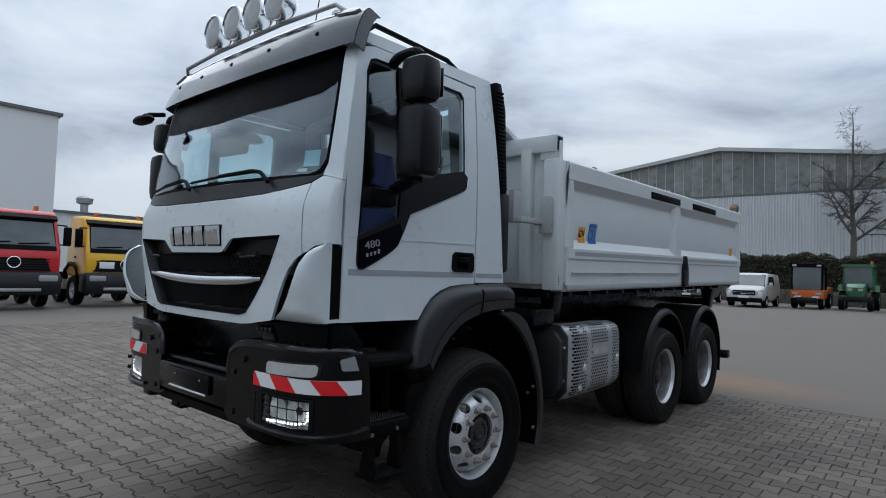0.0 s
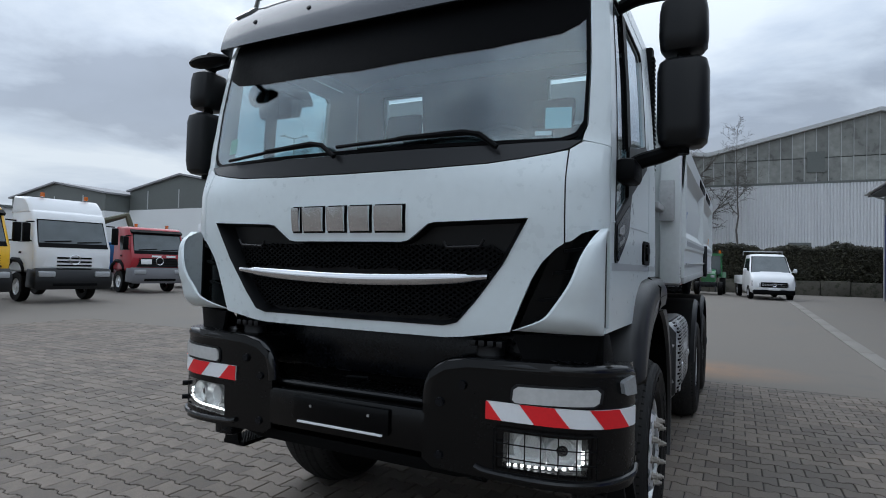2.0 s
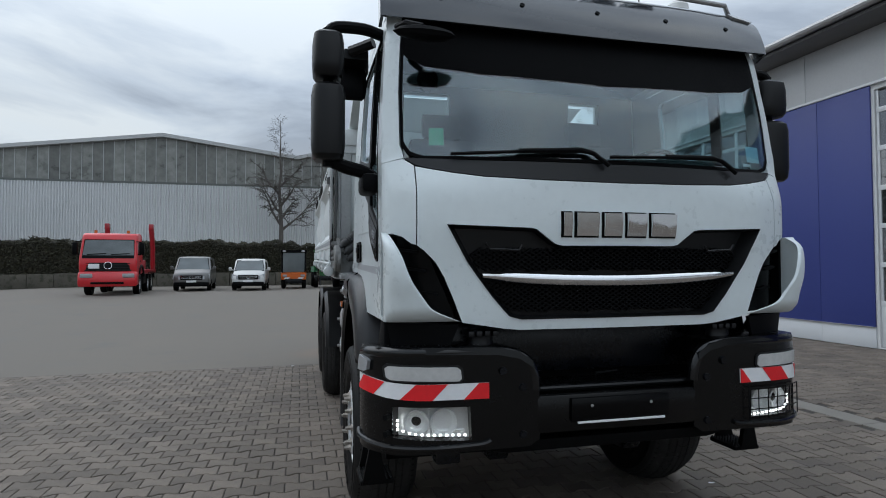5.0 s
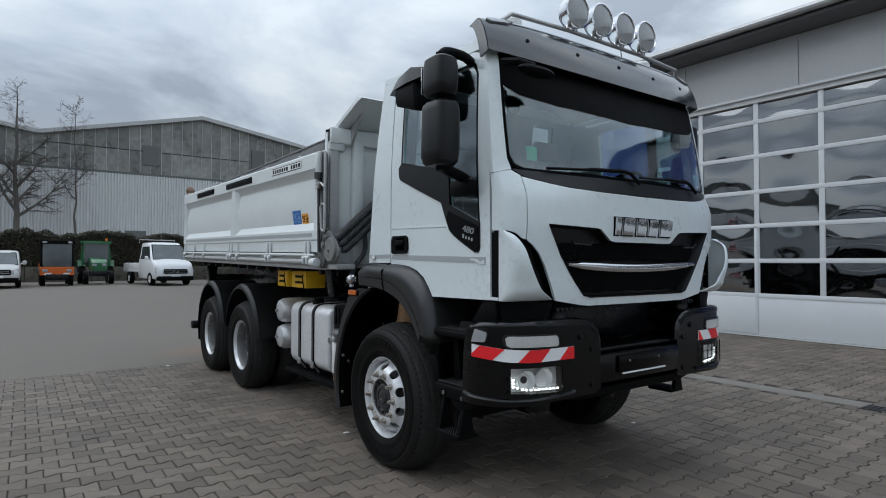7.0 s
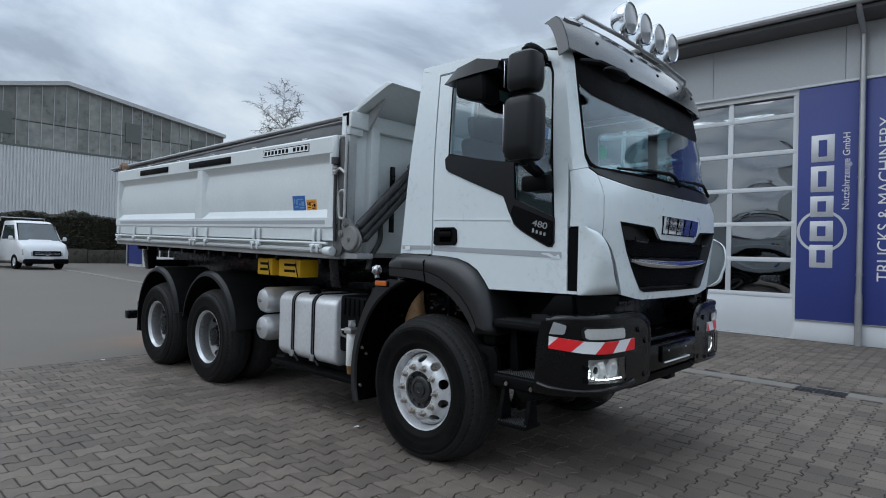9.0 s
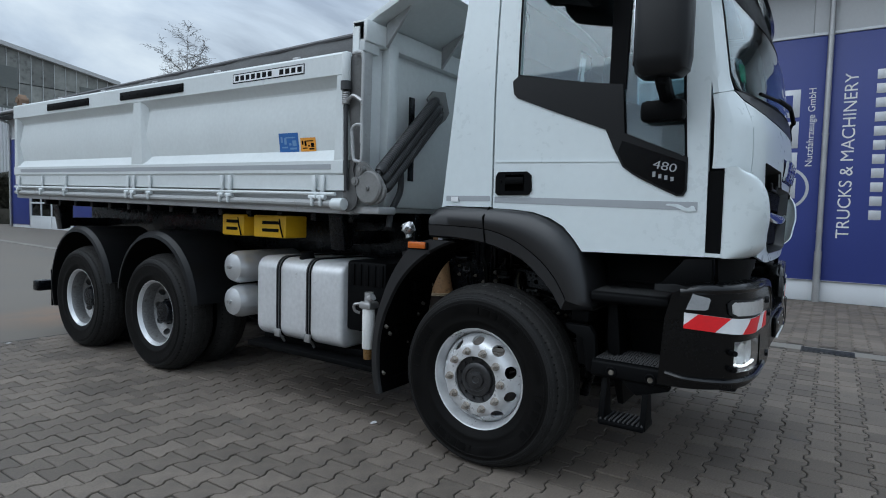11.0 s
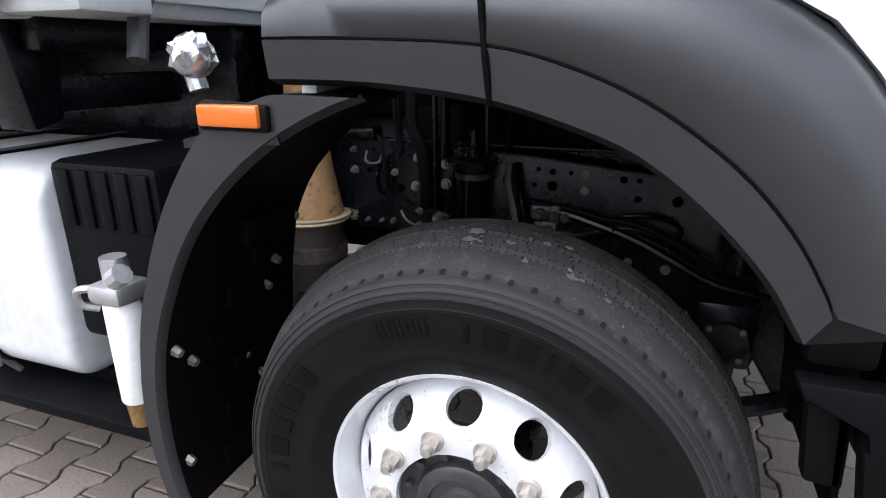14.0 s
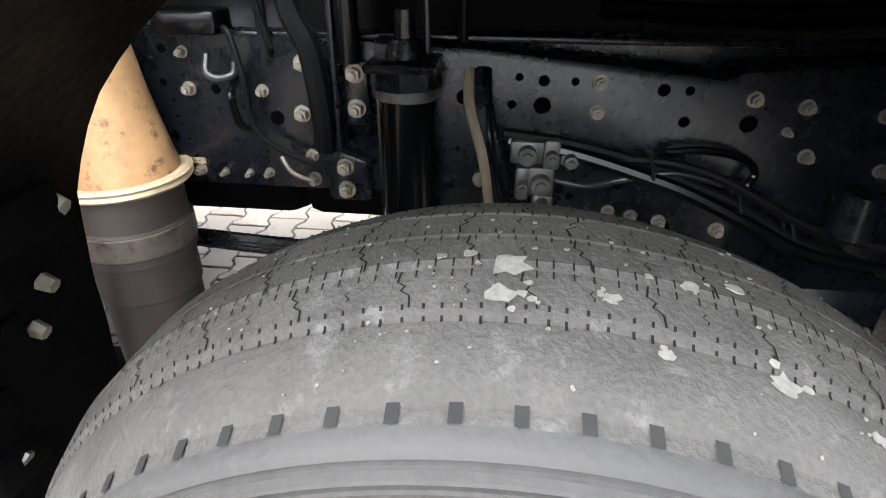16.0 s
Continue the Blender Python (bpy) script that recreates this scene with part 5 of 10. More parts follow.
for k in range(12):
    a = 2 * math.pi * k / 12
    cyl(bm, (.118 * math.cos(a), .118 * math.sin(a), .146), (.118 * math.cos(a), .118 * math.sin(a), .166), .009, seg=6)
HUBF = finish("hub", bm, mat("dusty_black_hub", (.026, .026, .027), .38, vary=.4, scale=16, dirt=(.05, .045, .04), dirt_at=.6))
bm = B()
cyl(bm, (0, 0, -.004), (0, 0, .006), .023, seg=16)
cyl(bm, (0, 0, .006), (0, 0, .03), .0165, seg=6)
cyl(bm, (0, 0, .03), (0, 0, .042), .010, seg=10)
NUTM = finish("wheel_nut", bm, mat("weathered_nut_steel", (.40, .37, .33), .42, metal=.65, vary=.4, scale=20))
bm = B()
lathe(bm, [(.13, -.12), (.13, -.04), (.12, -.02), (.105, -.018), (.10, .04), (.09, .055), (.05, .06), (0, .06)], 32)
for k in range(10):
    a = 2 * math.pi * k / 10
    cyl(bm, (.115 * math.cos(a), .115 * math.sin(a), -.02), (.115 * math.cos(a), .115 * math.sin(a), 0), .01, seg=6)
HUBR = finish("drive_hub", bm, CHASSIS)


def wheel(at, sg, frontw, label, spin=0.0, dual=False):
    w = thing("wheel", label, "wheel")
    w["category"] = ""
    del w["category"]
    w.parent = truck
    # local +z points outwards, local -x points down
    w.matrix_basis = Matrix.Translation(at) @ Matrix.Rotation(radians(90) * sg, 4, "Y") @ Matrix.Rotation(math.pi if sg > 0 else 0, 4, "Z")
    sm = Matrix.Rotation(spin, 4, "Z")
    ty, sip, rm = (TY_F, SIPE_F, RIM_F) if frontw else (TY_R, SIPE_R, RIM_R)
    for k, z in enumerate((0, -.355) if dual else (0,)):
        m = Matrix.Translation((0, 0, z))
        tyre = part("tyre", ty, None, w, "black truck tyre with dusty worn tread", m)
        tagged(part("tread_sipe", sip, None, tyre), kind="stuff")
        part("rim", rm, None, w, "", m)
    part("wheel_disc", DISC_F if frontw else DISC_R, None, w, "silver steel wheel disc", sm)
    part("hub", HUBF if frontw else HUBR, None, w, "dark hub", sm)
    if frontw:
        for k in range(10):
            a = 2 * math.pi * k / 10
            part("wheel_nut", NUTM, None, w, "", sm @ Matrix.Translation((.1695 * math.cos(a), .1695 * math.sin(a), .183)))
        # raised maker's lettering, kept as plain bars
        for k in range(4):
            for a0, wide in ((-1.5, 1.2), (-6.5, 6), (-15, 5), (-22.5, 2), (-27, 5.5), (-35, 5.5)):
                a = radians(a0 * sg * -1 + 90 * k)
                lt = B()
                rows = []
                for q in range(4):
                    b_ = a + radians(wide * q / 3) * sg
                    rows.append([(rr * math.cos(b_), rr * math.sin(b_), zz) for rr, zz in ((.388, .1885), (.388, .1935), (.428, .1995), (.428, .1945))])
                loft(lt, rows)
                part("sidewall_bar", lt, GUMDARK, w)
        for k in range(4):
            for j in range(9):
                lt = B()
                b0 = radians((8 + j * 1.7 + 90 * k) * -sg)
                rows = [[(rr * math.cos(b0 + e), rr * math.sin(b0 + e), zz) for e in (0, .012)] for rr, zz in ((.392, .1925), (.41, .196), (.43, .1985))]
                vs = [[lt.verts.new(p) for p in r_] for r_ in rows]
                for ra, rb_ in zip(vs, vs[1:]):
                    lt.faces.new((ra[0], ra[1], rb_[1], rb_[0]))
                part("sidewall_rib", lt, GUMDARK, w)
    return w


for sg in (1, -1):
    wheel((sg * 1.005, 1.44, Z_AX), sg, True, "front wheel with silver disc and black tyre", .32)
    for y in (4.80, 6.21):
        wheel((sg * 1.075, y, Z_AX), sg, False, "twin rear wheel with deep silver disc", .1 + y, dual=True)
# pale stone marks and chips on the right front tyre
rnd = random.Random(11)
CHALK = mat("pale_chalky_dirt", (.066, .065, .062), .9, vary=.6, grain=160)
marks = [(1.262, -1.106, .017), (1.453, -1.052, .024), (1.458, -1.082, .019), (1.318, -1.046, .012), (1.20, -1.118, .010), (1.38, -1.075, .011), (1.28, -1.03, .008), (1.345, -1.11, .009)]
for (y0_, x0_, r0_) in list(marks):
    marks += [(y0_ + rnd.gauss(0, r0_ * .8), x0_ + rnd.gauss(0, r0_ * .6), r0_ * rnd.uniform(.12, .35)) for _ in range(4)]
marks = [(y, x, r * .72) if r > .008 else (y, x, r) for y, x, r in marks]
marks += [(rnd.uniform(1.15, 1.72), rnd.uniform(-1.15, -.95), rnd.uniform(.0008, .0024)) for _ in range(70)]
for y, x, r in marks:
    bm = B()
    nn = 13 if r > .006 else 7
    pts = [(y + r * rnd.uniform(.45, 1.15) * math.cos(a), x + .8 * r * rnd.uniform(.45, 1.15) * math.sin(a)) for a in [2 * math.pi * k / nn for k in range(nn)]]
    def on(yy, xx):
        q = tyre_radius(xx + 1.005, HW_F, .547) + .0010
        return (xx, yy, Z_AX + math.sqrt(max(0, q ** 2 - (yy - 1.44) ** 2)))
    patch(bm, pts, on, .0012, .05)
    part("chalk_mark", bm, CHALK, truck)

# ---------- chassis ----------
REAR_BOLTS = ((2.05, 1.085, 1), (2.05, 1.02, 1.25), (1.83, 1.07, 1.5), (1.91, 1.02, 1.1), (1.84, .98, 1.5), (1.83, .90, 1.2), (2.06, .862, 1.1), (2.01, .86, .7), (1.96, .86, .7), (1.92, .862, .9), (1.83, .853, 1.3))
REAR_HOLES = ((2.09, 1.09, 1), (2.00, 1.02, 1.1), (1.89, .97, 1.6), (1.78, .99, 1.3), (1.80, .94, .8), (1.755, .945, 1.4), (2.10, 1.03, .8), (2.1, .93, 1))
FRONT_BOLTS = ((1.32, 1.06, 1.2), (1.32, 1.012, 1.2), (1.08, 1.04, 1.2), (1.50, .93, 1.1), (1.51, .885, 1.2), (1.28, .835, 1.1), (1.24, .828, 1.1), (1.19, .82, 1.2), (1.09, .81, 1.3), (1.0, 1.03, 1.2), (.98, .95, 1.2), (1.02, .99, .7), (.88, 1.02, 1.2), (.86, .93, 1.1))
FRONT_HOLES = ((1.50, 1.065, .7), (1.45, 1.065, .8), (1.41, 1.06, 1.1), (1.36, 1.06, .8), (1.41, 1.02, 1.7), (1.46, 1.02, .9), (1.22, 1.05, 1.2), (1.18, 1.05, .9), (1.18, 1.00, 1.1), (1.08, 1.00, 1.7), (1.54, 1.03, 1.5), (1.27, .885, 1.0), (1.31, .93, .8), (1.55, .94, .6), (1.56, .87, .6), (1.35, .86, .8), (1.70, .965, .9), (1.70, .91, .7))
for sg in (1, -1):
    rl = B()
    box(rl, (sg * .36, .34, .86), (sg * .37, 7.45, 1.12))
    box(rl, (sg * .36, .34, 1.108), (sg * .41, 7.45, 1.12), .003)
    box(rl, (sg * .36, .34, .86), (sg * .41, 7.45, .872), .003)
    rail = part("chassis_rail", rl, CHASSIS, truck, "dark painted chassis rail")
    rp = B()
    prism(rp, [(1.64, .83), (2.30, .835), (2.30, 1.10), (2.16, 1.125), (2.02, 1.125), (1.95, 1.11), (1.84, 1.11), (1.64, 1.11)], "x", sg * .405, sg * .42, .004)
    part("rear_flitch_plate", rp, CHASSIS, rail)
    rp = B()
    secs = []
    for y, zt in ((.45, 1.13), (.7, 1.115), (.95, 1.095), (1.1, 1.085), (1.13, 1.072), (1.28, 1.088), (1.40, 1.10), (1.52, 1.112), (1.69, 1.118)):
        secs.append([(sg * .455, y, .70), (sg * .465, y, .705), (sg * .465, y, zt - .018), (sg * .461, y, zt - .006), (sg * .452, y, zt), (sg * .37, y, zt), (sg * .37, y, zt - .01), (sg * .452, y, zt - .012), (sg * .455, y, zt - .02)])
    loft(rp, secs)
    part("front_flitch_plate", rp, CHASSIS, rail)
    for xf, bolts, holes in ((.42, REAR_BOLTS, REAR_HOLES), (.465, FRONT_BOLTS, FRONT_HOLES)):
        # holes are not cut: each is a flat disc coloured as shade
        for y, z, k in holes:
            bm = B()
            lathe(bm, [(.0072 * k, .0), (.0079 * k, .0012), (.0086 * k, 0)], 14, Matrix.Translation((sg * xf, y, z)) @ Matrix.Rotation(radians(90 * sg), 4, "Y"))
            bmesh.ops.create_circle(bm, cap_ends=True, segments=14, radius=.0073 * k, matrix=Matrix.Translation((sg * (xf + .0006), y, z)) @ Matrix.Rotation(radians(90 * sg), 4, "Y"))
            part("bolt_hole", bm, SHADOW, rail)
        for i, (y, z, k) in enumerate(bolts):
            bm = B()
            cyl(bm, (sg * xf, y, z), (sg * (xf + .004), y, z), .0105 * k, seg=14)
            cyl(bm, (sg * (xf + .003), y, z), (sg * (xf + .017), y, z), .0080 * k, seg=6)
            cyl(bm, (sg * (xf + .017), y, z), (sg * (xf + .024), y, z), .0045 * k, seg=8)
            part("rail_bolt", bm, BOLTSTEEL, rail)
for y in (.7, 2.6, 4.0, 5.5, 7.3):
    bm = B()
    box(bm, (-.37, y - .08, .90), (.37, y + .08, 1.09), .01)
    part("crossmember", bm, CHASSIS, truck)
ax = B()
cyl(ax, (-.95, 1.41, Z_AX), (.95, 1.41, Z_AX), .07, seg=16)
box(ax, (-.42, 1.33, .42), (.42, 1.49, .56), .03)
part("front_axle", ax, CHASSIS, truck)
for y in (4.80, 6.21):
    ax = B()
    cyl(ax, (-.9, y, Z_AX), (.9, y, Z_AX), .10, seg=16)
    bmesh.ops.create_uvsphere(ax, u_segments=16, v_segments=10, radius=.24, matrix=Matrix.Translation((0, y, Z_AX)))
    part("rear_axle", ax, CHASSIS, truck)
sp = B()
for sg in (1, -1):
    for k in range(3):
        tube(sp, [(sg * .40, .55, .74 + .022 * k), (sg * .40, 1.41, .62 + .025 * k), (sg * .40, 1.75, .66 + .012 * k), (sg * .40, 2.30, .70 + .008 * k)], .012, 6, 6)
part("leaf_spring", sp, CHASSIS, truck)
# engine takes the shade-dark black, not a paint of its own
en = B()
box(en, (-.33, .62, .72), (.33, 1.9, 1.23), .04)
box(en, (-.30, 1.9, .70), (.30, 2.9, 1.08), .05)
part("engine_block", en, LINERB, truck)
# added dark box that hides the gearbox top and shades it
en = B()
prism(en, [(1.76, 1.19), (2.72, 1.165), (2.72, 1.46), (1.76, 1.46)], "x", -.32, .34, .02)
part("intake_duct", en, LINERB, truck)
for sg in (1, -1):
    en = B()
    prism(en, [(.45, .86), (.90, .86), (.88, .64), (.76, .45), (.62, .45), (.50, .62)], "x", sg * .365, sg * .475, .008)
    part("spring_hanger", en, CHASSIS, truck)

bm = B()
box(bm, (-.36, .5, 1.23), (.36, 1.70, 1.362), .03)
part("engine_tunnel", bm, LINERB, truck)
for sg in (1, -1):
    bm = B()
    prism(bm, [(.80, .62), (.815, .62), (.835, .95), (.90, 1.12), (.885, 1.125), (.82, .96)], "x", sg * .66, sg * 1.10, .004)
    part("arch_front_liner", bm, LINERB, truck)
# under the right wheel arch: exhaust pipe, dampers, hoses
ep = B()
ex, ey = -.505, 2.17
lathe(ep, [(.055, .42), (.058, .30), (.078, .14), (.098, .03), (.103, .01), (.103, 0), (0, 0)], 36, Matrix.Translation((ex, ey, .885)))
part("exhaust_cone", ep, PIPE, truck, "heat-stained tan exhaust cone")
ep = B()
lathe(ep, [(.10, -.010), (.118, -.012), (.124, -.006), (.120, 0), (.124, .006), (.118, .010), (.10, .008)], 36, Matrix.Translation((ex, ey, .88)))
box(ep, (ex + .085, ey - .125, .869), (ex + .135, ey - .085, .890), .004)
cyl(ep, (ex + .118, ey - .112, .862), (ex + .118, ey - .112, .902), .010, seg=6)
part("pipe_flange", ep, mat("pale_clamp_steel", (.42, .33, .22), .55, metal=.35, vary=.3, scale=12), truck, "tan pipe clamp flange")
ep = B()
lathe(ep, [(.100, 0), (.100, -.07), (.104, -.075), (.104, -.14), (.097, -.145), (.097, -.22), (.092, -.225), (.092, -.5), (0, -.5)], 36, Matrix.Translation((ex, ey, .868)))
part("exhaust_pipe", ep, mat("sooty_exhaust_pipe", (.034, .026, .022), .7, vary=.4, scale=14), truck, "sooty brown exhaust pipe")
cl_ = B()
lathe(cl_, [(.104, 0), (.107, .002), (.107, .045), (.104, .047)], 36, Matrix.Translation((ex, ey, .745)))
part("pipe_clamp", cl_, mat("rusty_clamp_steel", (.10, .085, .075), .5, metal=.4, vary=.4, scale=14, dirt=(.05, .025, .014), dirt_at=.52), truck, "rusty pipe clamp")
# damper with its top mount
VALVE = mat("cast_valve_metal", (.07, .07, .068), .45, metal=.5, vary=.4, scale=25)
dm = B()
cyl(dm, (-.50, 1.63, 1.07), (-.50, 1.63, .55), .046, seg=24)
shock = part("shock_absorber", dm, GLOSSB, truck, "black shock absorber")
dm = B()
prism(dm, [(-.565, 1.085), (-.44, 1.085), (-.43, 1.10), (-.575, 1.10)], "y", 1.575, 1.685, .004)
cyl(dm, (-.50, 1.63, 1.085), (-.50, 1.63, 1.055), .058, seg=8)
cyl(dm, (-.50, 1.63, 1.10), (-.50, 1.63, 1.128), .034, .026, 16)
cyl(dm, (-.50, 1.63, 1.125), (-.50, 1.63, 1.17), .017, seg=12)
part("shock_mount", dm, CHASSIS, shock)
dm = B()
lathe(dm, [(.047, 0), (.052, .003), (.052, .018), (.047, .022)], 24, Matrix.Translation((-.50, 1.63, 1.035)))
part("shock_collar", dm, VALVE, shock)
dm = B()
cyl(dm, (-.62, .80, 1.0), (-.66, .74, .55), .055, seg=20)
cyl(dm, (-.62, .80, 1.08), (-.62, .80, 1.0), .02, seg=10)
fd = part("front_damper", dm, GLOSSB, truck, "black front damper")
dt = B()
lathe(dt, [(.056, 0), (.057, .001), (.057, .05), (.056, .051)], 20, Matrix.Translation((-.643, .763, .80)) @ Matrix.Rotation(radians(-7), 4, "X"))
part("yellow_tag", dt, YELLOWPL, fd, "yellow label on damper")
sg_ = B()
box(sg_, (-.63, .87, .62), (-.49, 1.02, .80), .025)
cyl(sg_, (-.65, .945, .70), (-.48, .945, .70), .055, seg=20)
cyl(sg_, (-.56, .95, .62), (-.56, .95, .52), .05, seg=16)
cyl(sg_, (-.56, .93, .86), (-.56, .93, .93), .035, seg=16)
sgo = part("steering_gear", sg_, CHASSIS, truck, "black steering gear box")
for dy, dz in ((-.05, .05), (.05, .05), (-.05, -.05), (.05, -.05)):
    bl = B()
    cyl(bl, (-.652, .945 + dy * .75, .70 + dz * .75), (-.645, .945 + dy * .75, .70 + dz * .75), .008, seg=6)
    part("gear_bolt", bl, BOLTSTEEL, sgo)

sg_ = B()
prism(sg_, [(.92, .56), (.98, .56), (1.02, .36), (.97, .36)], "x", -.62, -.58, .008)
tube(sg_, [(-.60, .99, .38), (-.60, 1.25, .38), (-.62, 1.42, .40)], .022, 10)
part("drop_arm", sg_, CHASSIS, truck)
sp2 = B()
prism(sp2, [(.62, .50), (.65, .50), (.72, .80), (.72, 1.10), (.68, 1.10)], "x", -1.06, 1.06, .006)
part("splash_panel", sp2, BLACK, truck)
ab = B()
tube(ab, [(-.80, 1.30, .52), (-.78, .95, .60), (-.72, .76, .66), (-.5, .72, .68), (0, .72, .68)], .024, 10, 5)
part("anti_roll_bar", ab, CHASSIS, truck)
# bracket with strut beside the rear plate
ch = B()
prism(ch, [(1.705, .97), (1.76, .97), (1.755, 1.08), (1.71, 1.08)], "x", -.445, -.425, .004)
prism(ch, [(1.715, .82), (1.795, .82), (1.80, .90), (1.77, .92), (1.72, .90)], "x", -.445, -.425, .006)
box(ch, (-.47, 1.755, .93), (-.425, 1.765, 1.40), .003)
brk = part("strut_bracket", ch, CHASSIS, truck, "black strut bracket")
ch = B()
cyl(ch, (-.455, 1.735, 1.08), (-.455, 1.735, 1.45), .020, seg=16)
part("strut", ch, GLOSSB, brk)
for y, z in ((1.73, 1.06), (1.73, 1.0), (1.76, .89), (1.76, .845)):
    bm = B()
    cyl(bm, (-.445, y, z), (-.449, y, z), .0165, seg=14)
    cyl(bm, (-.449, y, z), (-.464, y, z), .0125, seg=6)
    cyl(bm, (-.464, y, z), (-.472, y, z), .007, seg=8)
    part("bracket_bolt", bm, BOLTSTEEL, brk)
# hoses and cables, each one a bent tube
HOSES = (
    ("air_hose", [(-.49, 1.47, .978), (-.50, 1.36, .968), (-.51, 1.25, .945), (-.52, 1.17, .915), (-.53, 1.09, .885), (-.54, 1.0, .835), (-.55, .88, .80)], .010, BLACK),
    ("air_hose", [(-.49, 1.46, .965), (-.51, 1.36, .955), (-.53, 1.25, .93), (-.54, 1.17, .905), (-.55, 1.08, .865), (-.56, .98, .82), (-.57, .85, .80)], .012, GLOSSB),
    ("air_hose", [(-.485, 1.42, .95), (-.50, 1.32, .945), (-.52, 1.22, .95), (-.53, 1.14, .935), (-.54, 1.06, .90), (-.54, .96, .85), (-.55, .84, .83)], .008, BLACK),
    ("air_hose", [(-.50, 1.21, .96), (-.50, 1.15, .965), (-.50, 1.09, .955), (-.50, 1.065, .93), (-.51, 1.07, .90), (-.52, 1.0, .86)], .007, GLOSSB),
    ("air_hose", [(-.48, 1.40, .90), (-.50, 1.33, .895), (-.52, 1.28, .915), (-.53, 1.20, .935), (-.53, 1.12, .92)], .005, GREYPL),
    ("air_hose", [(-.49, 1.24, .94), (-.50, 1.21, .915), (-.51, 1.18, .90)], .005, GLOSSB),
    ("air_hose", [(-.47, 1.51, 1.075), (-.50, 1.505, 1.03), (-.51, 1.485, .95), (-.51, 1.47, .86), (-.50, 1.46, .78)], .016, CHASSIS),
    ("air_hose", [(-.47, 1.53, 1.075), (-.50, 1.525, 1.02), (-.515, 1.50, .94), (-.51, 1.485, .84)], .011, mat("dusty_brown_hose", (.11, .09, .06), .7, vary=.3, scale=20)),
    ("air_hose", [(-.48, 1.505, 1.08), (-.53, 1.49, .98), (-.535, 1.46, .85)], .006, GLOSSB),
    ("brake_hose", [(-.46, 1.83, 1.28), (-.47, 1.825, 1.17), (-.475, 1.795, 1.10), (-.47, 1.785, .98), (-.46, 1.79, .93)], .020, BLACK),
    ("wire", [(-.44, 1.96, 1.13), (-.455, 1.94, 1.12), (-.46, 1.925, 1.05), (-.455, 1.92, .96), (-.45, 1.87, .915), (-.45, 1.82, .895)], .006, BLACK),
    ("wire", [(-.44, 1.945, 1.05), (-.465, 1.95, 1.02), (-.46, 1.945, .97), (-.45, 1.93, .955)], .007, GLOSSB),
    ("wire", [(-.45, 1.99, 1.085), (-.47, 1.985, 1.06), (-.47, 1.965, 1.05), (-.455, 1.945, 1.055), (-.45, 1.94, 1.075)], .007, GREYPL),
    ("wire", [(-.45, 1.88, .905), (-.46, 1.86, .88), (-.45, 1.83, .86)], .004, BOLTSTEEL),
    ("wire", [(-.46, 1.89, 1.3), (-.46, 1.885, 1.18), (-.455, 1.87, 1.10)], .007, BLACK),
    ("wire", [(-.40, 1.91, 1.3), (-.41, 1.90, 1.2), (-.43, 1.89, 1.08)], .010, BLACK),
    ("rod", [(-.47, 1.60, 1.02), (-.47, 1.60, 1.35)], .006, GREYPL),
    ("rod", [(-.44, 1.545, 1.10), (-.42, 1.545, 1.3)], .008, BLACK),
    ("heater_hose", [(-.26, 1.42, 1.05), (-.25, 1.43, 1.18), (-.24, 1.44, 1.35)], .020, mat("dusty_brown_hose", (.11, .09, .06), .7)),
    ("heater_hose", [(-.26, 1.30, 1.05), (-.26, 1.33, 1.15), (-.24, 1.35, 1.33)], .018, bpy.data.materials["dusty_brown_hose"]),
    ("steel_pipe", [(-.33, 1.32, 1.155), (-.33, 1.15, 1.15), (-.34, 1.0, 1.15), (-.36, .8, 1.16)], .016, GLOSSB),
    ("steel_pipe", [(-.38, 1.25, 1.135), (-.38, 1.1, 1.125), (-.40, .95, 1.13), (-.42, .8, 1.15)], .011, BLACK),
)
for nm, pts, r, mt in HOSES:
    hs = B()
    tube(hs, pts, r, 9, 6)
    part(nm, hs, mt, truck)
for y, z in ((1.235, .945), (1.09, .885), (1.0, .845)):
    tie = B()
    lathe(tie, [(.024, -.003), (.027, 0), (.024, .003)], 14, Matrix.Translation((-.527, y, z)) @ Matrix.Rotation(radians(75), 4, "X"))
    part("cable_tie", tie, GREYPL, truck)
for y, z, w_, h_ in ((1.43, .955, .028, .020), (1.39, .952, .014, .026), (1.36, .948, .016, .014), (1.405, .905, .022, .026), (1.435, .90, .012, .03), (1.40, .868, .018, .014)):
    vb = B()
    box(vb, (-.52, y - w_, z - h_), (-.465, y + w_, z + h_), .007)
    cyl(vb, (-.515, y, z), (-.54, y, z), min(w_, h_) * .75, seg=12)
    cyl(vb, (-.54, y, z), (-.548, y, z), min(w_, h_) * .45, seg=6)
    part("brake_valve", vb, VALVE, truck)
bx = B()
box(bx, (-.47, 1.955, 1.12), (-.40, 2.07, 1.16), .008)
part("junction_box", bx, GLOSSB, truck)
gb = B()
secs = []
for y, r in ((1.62, .11), (1.70, .13), (1.82, .16), (1.92, .15), (2.02, .18), (2.3, .15), (2.8, .12)):
    secs.append([(r * math.cos(q), y, 1.00 + r * .85 * math.sin(q)) for q in [2 * math.pi * j / 20 for j in range(20)]])
loft(gb, secs)
part("gearbox", gb, mat("cast_aluminium", (.26, .265, .27), .5, metal=.4, vary=.25, scale=14), truck, "dull cast aluminium gearbox")

